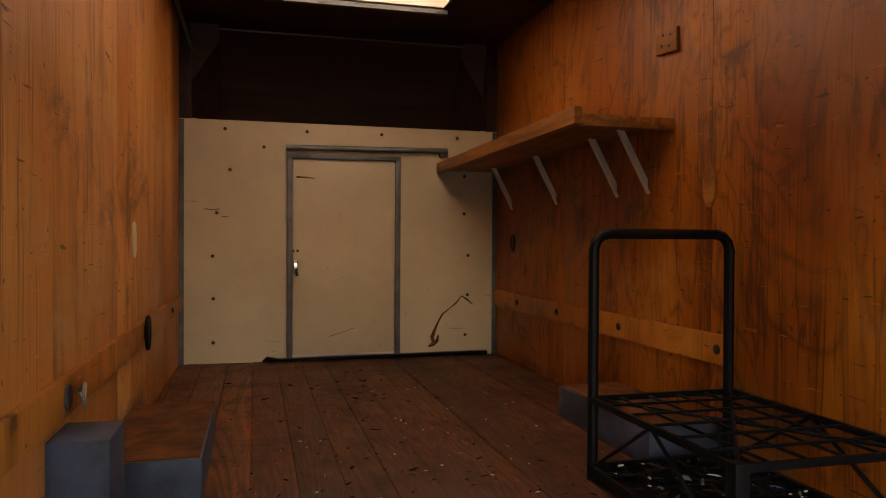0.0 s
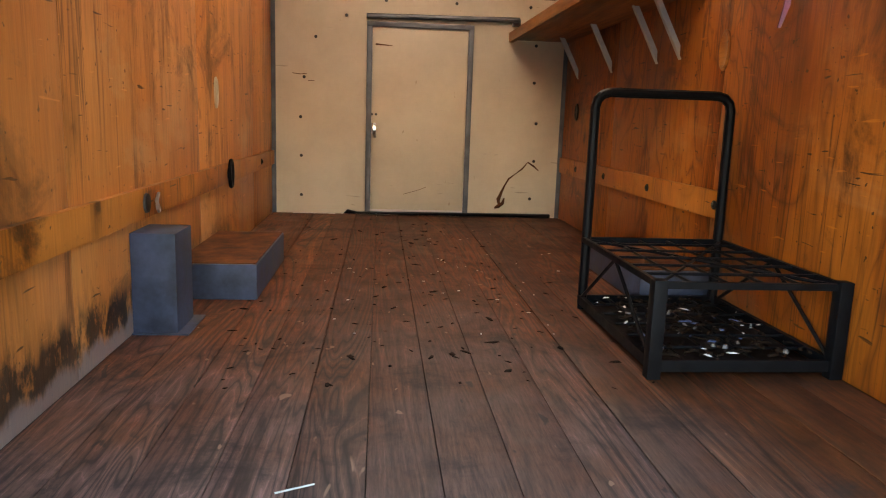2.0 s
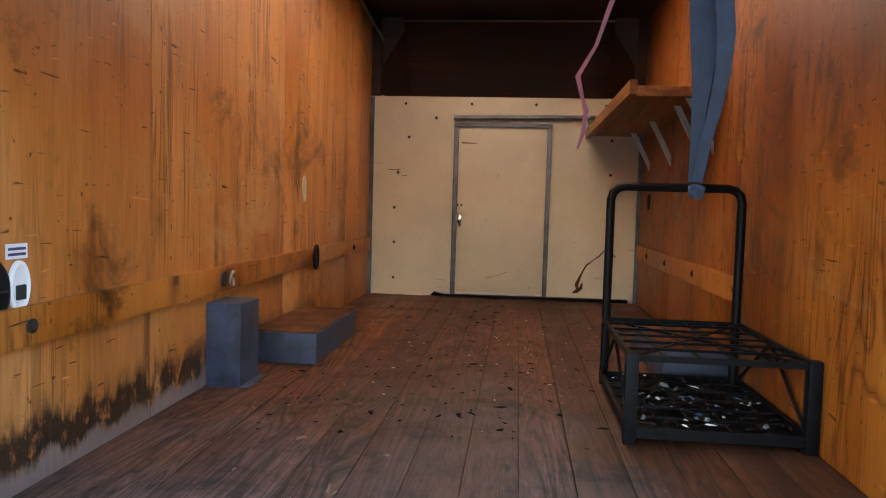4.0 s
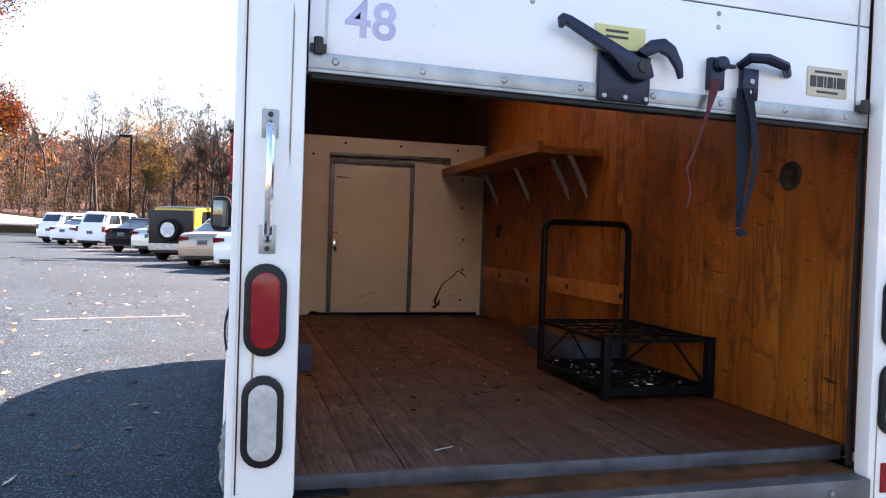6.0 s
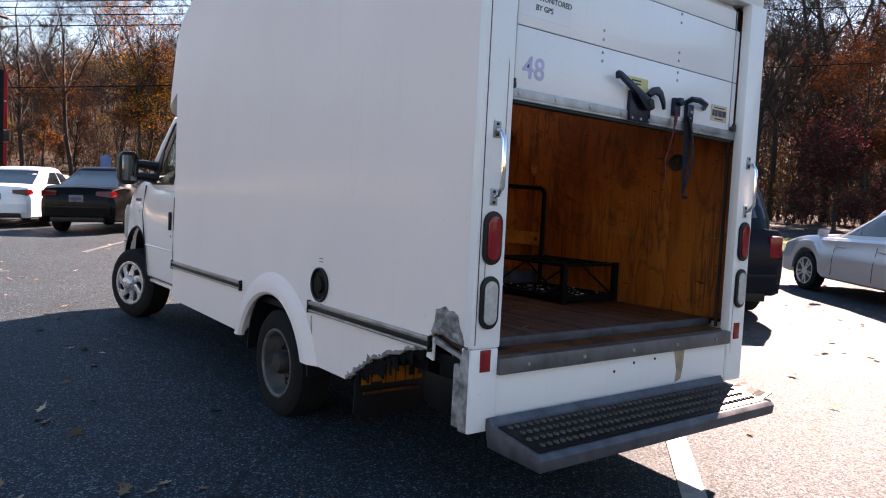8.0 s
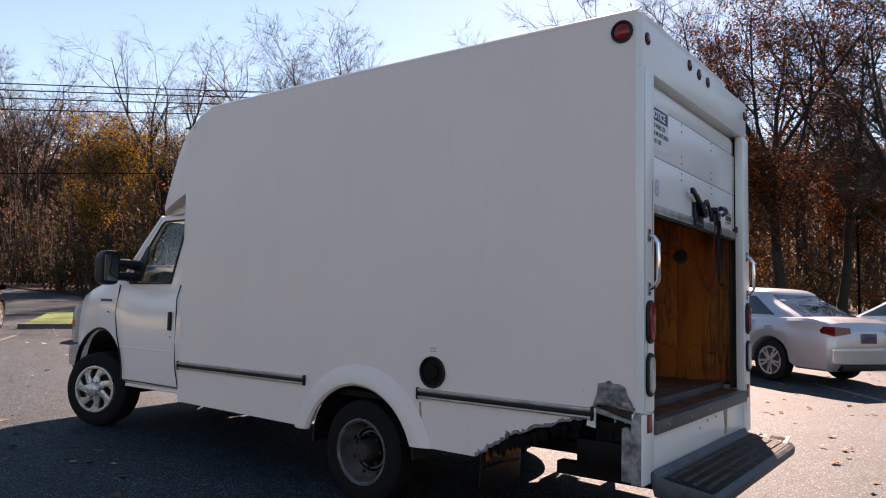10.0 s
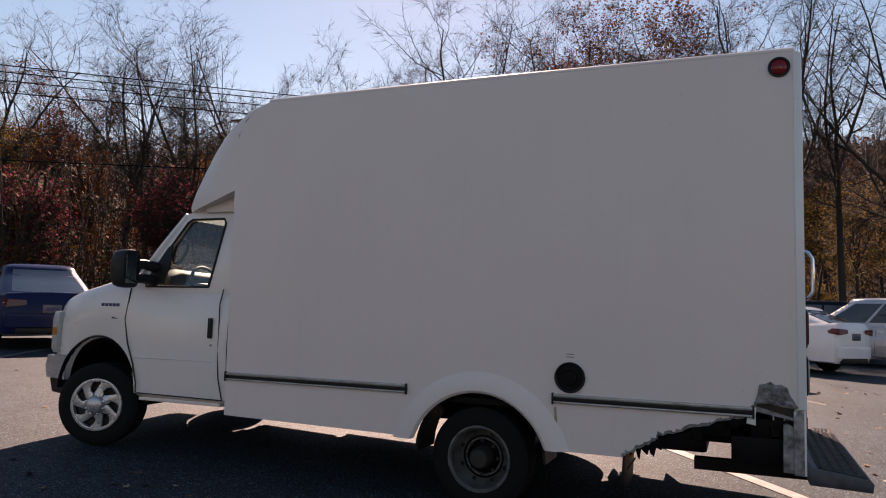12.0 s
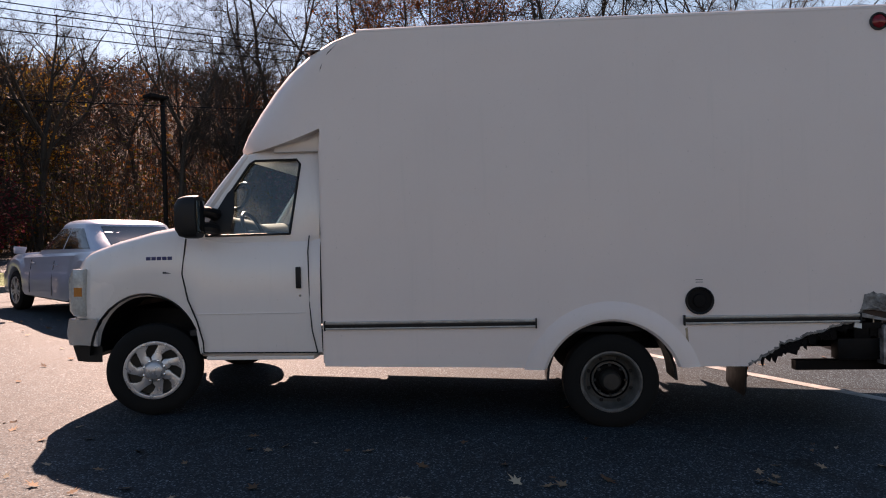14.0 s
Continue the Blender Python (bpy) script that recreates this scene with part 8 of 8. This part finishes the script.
bay_sign(2.1, 21.2, 1.9)


def wire(a, b, sag, r=0.018):
    a, b = Vector(a), Vector(b)
    pts = []
    for i in range(17):
        t = i / 16
        p = a.lerp(b, t)
        p.z -= sag * 4 * t * (1 - t)
        pts.append(p)
    single("power_line", Geo().tube(pts, r, 4), "black_metal", "thin dark overhead power line", "power line", "power lines")


def utility_pole(x, y, top):
    z = ground_z(x, y)
    e = thing("utility_pole", (x, y, z), "weathered wooden utility pole with cross arm", "utility pole", "utility poles")
    part("pole", Geo().tube([(x, y, z), (x, y, top)], [0.13, 0.09], 10), "bark", e)
    side = Vector((0.695, 0.719, 0)) * 0.5
    a, b = Vector((x, y, top - 0.5)) - side, Vector((x, y, top - 0.5)) + side
    part("cross_arm", Geo().tube([a, b], 0.06, 6), "bark", e)
    part("floodlight", Geo().slab([(x - 0.36, y - 0.12, top - 1.30), (x - 0.12, y - 0.12, top - 1.34), (x - 0.10, y - 0.12, top - 1.62), (x - 0.34, y - 0.12, top - 1.58)], (0, 0.2, 0)), "galv", e, "pale grey floodlight", 0.02)
    part("floodlight", Geo().slab([(x - 0.58, y - 0.12, top - 1.56), (x - 0.50, y - 0.12, top - 1.50), (x - 0.26, y - 0.12, top - 1.80), (x - 0.36, y - 0.12, top - 1.86)], (0, 0.2, 0)), "black", e, "dark tilted floodlight", 0.02)
    part("bracket", Geo().tube([(x - 0.45, y, top - 1.9), (x, y, top - 1.9)], 0.03, 6), "galv_dull", e)
    return [tuple(a + Vector((0, 0, 0.1))), (x, y, top - 0.05), tuple(b + Vector((0, 0, 0.1))), (x, y, top - 0.9), (x, y, top - 3.0)]


pole_a, pole_b = utility_pole(-0.14, 27.4, 7.6), utility_pole(62.0, -13.5, 16.0)
for p, q in zip(pole_a, pole_b):
    wire(p, q, 0.8)


# ---- trees ----
def grow_tree(seed, height, spread, leafy=0.0, low=0.35, bushy=1.0, trunk_r=0.2):
    """One tree as three lists: trunk and limbs, twigs, leaves."""
    r = random.Random(seed)
    wood_g, twig_g, leaf_g = Geo(), Geo(), Geo()

    def path(p, d, length, n, wobble, up):
        pts = [p.copy()]
        for _ in range(n):
            d = (d + Vector((r.gauss(0, wobble), r.gauss(0, wobble), r.gauss(0, wobble) + up))).normalized()
            p = p + d * (length / n)
            pts.append(p.copy())
        return pts, d

    def leaves(p, k):
        for _ in range(k):
            q = p + Vector((r.gauss(0, 0.28), r.gauss(0, 0.28), r.gauss(0, 0.24)))
            a = Vector((r.gauss(0, 1), r.gauss(0, 1), r.gauss(0, 0.6))).normalized() * r.uniform(0.05, 0.10)
            b = a.orthogonal().normalized() * r.uniform(0.035, 0.065)
            leaf_g.add([q - a, q + b, q + a, q - b], [(0, 1, 2, 3)])

    def twig(p, d, length, w):
        pts, dd = path(p, d, length, 2, 0.22, 0.05)
        s = d.orthogonal().normalized() * w
        twig_g.add([pts[0] - s, pts[0] + s, pts[1] + s * 0.6, pts[1] - s * 0.6, pts[2]], [(0, 1, 2, 3), (3, 2, 4)])
        return pts

    def branch(p, d, length, rad, level):
        n = (7, 5, 4)[level]
        pts, dd = path(p, d, length, n, (0.10, 0.16, 0.20)[level], (0.04, 0.07, 0.05)[level])
        radii = [rad * (1 - 0.8 * i / n) for i in range(n + 1)]
        wood_g.tube(pts, radii, (6, 5, 3)[level], caps=False)
        k = int((8, 6, 7)[level] * bushy)
        for i in range(k):
            t = r.uniform(0.22, 1.0)
            j = min(int(t * n), n - 1)
            q = pts[j].lerp(pts[j + 1], t * n - j)
            ax = (pts[j + 1] - pts[j]).normalized()
            side = ax.orthogonal().normalized()
            side.rotate(Matrix.Rotation(r.uniform(0, 6.28), 3, ax))
            nd = (ax * r.uniform(0.5, 1.0) + side * r.uniform(0.5, 1.0)).normalized()
            if level < 2:
                branch(q, nd, length * r.uniform(0.30, 0.50), max(0.014, rad * (1 - 0.8 * t) * 0.62), level + 1)
            else:
                for _ in range(3):
                    tp = twig(q, (nd + Vector((r.gauss(0, 0.3), r.gauss(0, 0.3), r.gauss(0, 0.3)))).normalized(), r.uniform(0.6, 1.3), 0.0065)
                    if leafy and r.random() < leafy:
                        leaves(tp[1], 4)
    fork = 0.42 + 0.12 * r.random()
    trunk, dd = path(Vector((0, 0, -0.3)), Vector((r.gauss(0, 0.05), r.gauss(0, 0.05), 1)), height * fork, 7, 0.035, 0.05)
    wood_g.tube(trunk, [trunk_r * (1.3 if i == 0 else 1 - 0.05 * i) for i in range(8)], 9, caps=False)
    limbs = int(5 * bushy)
    for i in range(limbs):
        a = 6.28 * (i + r.uniform(-0.3, 0.3)) / limbs
        q = trunk[-1] if i < 3 else trunk[r.randint(4, 7)]
        branch(q, Vector((math.cos(a), math.sin(a), r.uniform(1.1, 2.6))).normalized(), height * (1 - fork) * r.uniform(0.85, 1.15), trunk_r * r.uniform(0.45, 0.62), 0)
    for i in range(int(4 * bushy)):
        t = r.uniform(low, 1.0)
        j = min(int(t * 7), 6)
        q = trunk[j].lerp(trunk[j + 1], t * 7 - j)
        a = r.uniform(0, 6.28)
        branch(q, Vector((math.cos(a), math.sin(a), r.uniform(0.4, 1.0))).normalized(), spread * r.uniform(0.45, 0.8), trunk_r * 0.26, 0)
    return wood_g, twig_g, leaf_g


TEMPLATES = {}
for key, seed, h, sp, leafy, low, bushy, tr, leafm in (
        ("bare_a", 11, 17.0, 5.6, 0.0, 0.38, 1.0, 0.23, None), ("bare_b", 12, 19.0, 5.2, 0.0, 0.45, 0.95, 0.22, None), ("bare_c", 13, 15.0, 5.0, 0.0, 0.32, 1.0, 0.19, None),
        ("bare_d", 14, 18.0, 6.4, 0.0, 0.40, 1.05, 0.27, None), ("bare_e", 15, 13.5, 3.6, 0.0, 0.30, 1.0, 0.13, None),
        ("oak", 21, 17.0, 5.6, 0.45, 0.40, 1.1, 0.26, "oak_leaf"), ("gold", 22, 10.0, 4.2, 0.17, 0.22, 1.1, 0.14, "gold_leaf"), ("rusty", 23, 12.0, 4.2, 0.14, 0.25, 1.1, 0.15, "oak_leaf"),
        ("wine", 24, 5.6, 3.6, 0.12, 0.18, 1.15, 0.12, "wine_leaf"), ("maple", 25, 15.0, 3.4, 0.08, 0.30, 1.0, 0.17, "orange_leaf")):
    w, t, lf = grow_tree(seed, h, sp, leafy, low, bushy, tr)
    TEMPLATES[key] = (raw_mesh("trunk", w, MAT["bark"], True), raw_mesh("twigs", t, MAT["twig"]), raw_mesh("leaves", lf, MAT[leafm]) if leafm else None, h)
TREE_LABEL = {"b": "tall bare grey-brown tree in the woods", "o": "tall oak with rust-brown autumn leaves", "g": "small tree with golden autumn leaves", "r": "slim tree with sparse rusty leaves", "w": "low spreading tree with wine-red leaves", "m": "slender maple with bright orange leaves"}


def tree(key, x, y, scale, turn, z=None):
    tr, tw, lf, h = TEMPLATES[key]
    e = thing("tree", (0, 0, 0), TREE_LABEL[key[0]], "tree", "woodland trees")
    hang("trunk", tr, e)
    hang("crown", tw, e)
    if lf:
        hang("leaves", lf, e)
    e.matrix_basis = Matrix.LocRotScale((x, y, hill_z(x, y) if z is None else z), Euler((0, 0, turn)), (scale, scale, scale))
    return e


def hill_z(x, y):
    u = 0.53 * x + 0.85 * y
    rr = math.hypot(x, y)
    z = ground_z(x, y)
    k = max(0.0, rr - 66.0)
    az = math.degrees(math.atan2(x, y))
    ridge = 19 + 21 * min(max((az - 6) / 30, 0), 1) + 4 * math.sin(az * 0.13)
    return z + ridge * (1 - math.exp(-(k / 80.0) ** 1.5)) if k > 0 else z


def woods_edge(az):
    """How far the woods begin, by the bearing from the truck."""
    a = radians(az)
    c = 0.53 * math.sin(a) + 0.85 * math.cos(a)
    d = max(30.0, min(32.0 / max(c, 0.2), 62.0))
    t = min(max((22 - az) / 16, 0), 1)
    return d + 38 * t * t * (3 - 2 * t)


rt = random.Random(77)
keys = ["bare_a", "bare_b", "bare_c", "bare_d", "bare_e", "bare_a", "bare_b", "bare_c", "bare_e", "bare_d", "rusty", "gold"]
for i in range(112):
    az = -27 + 142 * (i + rt.uniform(-0.4, 0.4)) / 112
    d = woods_edge(az) + 2 + 26 * rt.random() ** 1.3
    x, y = d * math.sin(radians(az)), d * math.cos(radians(az))
    k = rt.choice(keys)
    thin = 20 < az < 78
    if thin and (i % 5) in (1, 3):
        continue
    tree(k, x, y, rt.uniform(0.62, 0.86) * (1.0 if d > 46 else 0.92) if thin else (rt.uniform(0.58, 0.82) if az < 1 else rt.uniform(0.72, 1.0) if az < 30 else rt.uniform(0.82, 1.15)), rt.uniform(0, 6.28))
for az, d, key, sc in ((14, 70, "bare_a", 1.0), (19, 62, "bare_d", 1.0), (28, 41, "gold", 0.8), (33, 46, "oak", 0.7), (47, 40, "gold", 0.9), (83, 40, "oak", 1.05), (79, 37, "oak", 1.1), (92, 36, "bare_d", 1.0), (88, 34, "bare_a", 1.0), (97, 38, "bare_b", 1.0), (102, 35, "bare_c", 1.1), (107, 39, "bare_d", 1.0), (72, 41, "bare_a", 1.05), (46, 35, "bare_d", 0.72), (56, 34, "bare_b", 0.68), (61, 36, "bare_c", 0.85), (37, 38, "bare_a", 0.8), (27, 42, "bare_d", 0.8), (69, 36, "oak", 0.6), (66, 44, "bare_d", 1.05), (98, 42, "gold", 0.8), (-8, 76, "gold", 1.0), (-3, 74, "bare_e", 1.0), (8, 74, "rusty", 0.75), (11, 68, "bare_c", 1.1), (17, 70, "rusty", 1.0), (5, 76, "bare_d", 0.9), (8, 70, "bare_a", 0.95), (-6, 78, "bare_c", 0.9), (-11, 80, "bare_a", 0.8), (23, 58, "rusty", 1.0), (26, 50, "gold", 1.0), (3, 78, "gold", 0.75), (40, 33, "wine", 0.95), (67, 34, "wine", 0.85), (30, 35, "wine", 0.9), (12.5, 62, "maple", 0.95), (15.5, 60, "maple", 0.85), (6, 69, "maple", 0.6), (-10, 70, "maple", 0.5), (43, 40, "maple", 0.55), (76, 45, "maple", 0.6), (-20, 57, "oak", 1.2)):
    tree(key, d * math.sin(radians(az)), d * math.cos(radians(az)), sc, az * 0.7)

# forest floor and the wooded hillside
g = Geo()
na, nr = 72, 26
for i in range(na + 1):
    az = -45 + 180 * i / na
    for j in range(nr + 1):
        d0 = woods_edge(az) - 0.5
        d = d0 + (330 - d0) * (j / nr) ** 1.5
        x, y = d * math.sin(radians(az)), d * math.cos(radians(az))
        g.v.append((x, y, hill_z(x, y) + 0.05))
for i in range(na):
    for j in range(nr):
        k = i * (nr + 1) + j
        g.f.append((k, k + nr + 1, k + nr + 2, k + 1))
single("hillside", g, "litter", "wooded hillside covered in brown leaf litter", "hill", kind="structure", raw=True, smooth=True)

rh = random.Random(5)
gt, gl = Geo(), Geo()
for _ in range(6500):
    az = rh.uniform(-34, 122)
    d = woods_edge(az) + 26 + 190 * rh.random() ** 1.2
    x, y = d * math.sin(radians(az)), d * math.cos(radians(az))
    z = hill_z(x, y)
    h = rh.uniform(6, 10.5)
    lean = Vector((rh.gauss(0, 0.05), rh.gauss(0, 0.05), 1))
    gt.tube([Vector((x, y, z)), Vector((x, y, z)) + lean * h * 0.9], [0.14, 0.03], 3, caps=False)
    for _ in range(6):
        p = Vector((x, y, z)) + lean * h * rh.uniform(0.35, 0.85)
        a = rh.uniform(0, 6.28)
        dv = Vector((math.cos(a), math.sin(a), rh.uniform(0.6, 1.6))).normalized() * rh.uniform(1.5, 3.8)
        s = Vector((-math.sin(a), math.cos(a), 0)) * 0.035
        gt.add([p - s, p + s, p + dv], [(0, 1, 2)])
    if rh.random() < 0.9:
        for _ in range(17):
            q = Vector((x, y, z)) + lean * h * rh.uniform(0.15, 0.85) + Vector((rh.gauss(0, 1.3), rh.gauss(0, 1.3), 0))
            a = Vector((rh.gauss(0, 1), rh.gauss(0, 1), rh.gauss(0, 0.7))).normalized() * rh.uniform(0.30, 0.62)
            b = a.orthogonal().normalized() * rh.uniform(0.18, 0.40)
            gl.add([q - a, q + b, q + a, q - b], [(0, 1, 2, 3)])
single("far_woods", gt, "twig", "bare grey trees far up the hillside", "woods", kind="stuff", raw=True)
single("far_foliage", gl, "hill_leaf", "brown and rust foliage far up the hillside", "woods", kind="stuff", raw=True)

# saplings and undergrowth along the edge of the woods
gt, gl = Geo(), Geo()
for _ in range(2200):
    az = rh.uniform(-30, 118)
    d = woods_edge(az) + 0.5 + 30 * rh.random() ** 1.4
    x, y = d * math.sin(radians(az)), d * math.cos(radians(az))
    z = hill_z(x, y)
    h = rh.uniform(1.0, 6.0) if rh.random() < 0.7 else rh.uniform(6, 11)
    base = Vector((x, y, z))
    for _ in range(rh.randint(2, 5)):
        tip = base + Vector((rh.gauss(0, 0.14 * h), rh.gauss(0, 0.14 * h), h * rh.uniform(0.6, 1.0)))
        mid = base.lerp(tip, 0.5) + Vector((rh.gauss(0, 0.08), rh.gauss(0, 0.08), 0))
        gt.tube([base, mid, tip], [0.03, 0.02, 0.006], 3, caps=False)
        for _ in range(3):
            p = base.lerp(tip, rh.uniform(0.3, 0.9))
            dv = Vector((rh.gauss(0, 0.5), rh.gauss(0, 0.5), rh.uniform(0.2, 0.9)))
            s = dv.orthogonal().normalized() * 0.010
            gt.add([p - s, p + s, p + dv], [(0, 1, 2)])
        if rh.random() < 0.75:
            for _ in range(14):
                q = base.lerp(tip, rh.uniform(0.15, 1.0)) + Vector((rh.gauss(0, 0.35), rh.gauss(0, 0.35), rh.gauss(0, 0.25)))
                a = Vector((rh.gauss(0, 1), rh.gauss(0, 1), rh.gauss(0, 0.6))).normalized() * rh.uniform(0.07, 0.15)
                b = a.orthogonal().normalized() * rh.uniform(0.05, 0.10)
                gl.add([q - a, q + b, q + a, q - b], [(0, 1, 2, 3)])
single("undergrowth_stems", gt, "twig", "thin bare stems of the undergrowth", "undergrowth", kind="stuff", raw=True)
single("undergrowth", gl, "brush_leaf", "mixed yellow, green and brown undergrowth", "undergrowth", kind="stuff", raw=True)
# belt of woods all round, behind the camera
g = Geo()
for _ in range(700):
    az = rh.uniform(122, 322)
    d = rh.uniform(85, 140)
    x, y = d * math.sin(radians(az)), d * math.cos(radians(az))
    h = rh.uniform(9, 16)
    g.tube([(x, y, 0), (x, y, h)], [0.16, 0.04], 3, caps=False)
    for _ in range(14):
        q = Vector((x, y, h * rh.uniform(0.15, 1.0))) + Vector((rh.gauss(0, 1.6), rh.gauss(0, 1.6), 0))
        a = Vector((rh.gauss(0, 1), rh.gauss(0, 1), rh.gauss(0, 0.7))).normalized() * rh.uniform(0.4, 0.8)
        b = a.orthogonal().normalized() * rh.uniform(0.3, 0.5)
        g.add([q - a, q + b, q + a, q - b], [(0, 1, 2, 3)])
single("distant_woods", g, "hill_leaf", "distant belt of brown woods", "woods", kind="stuff", raw=True)
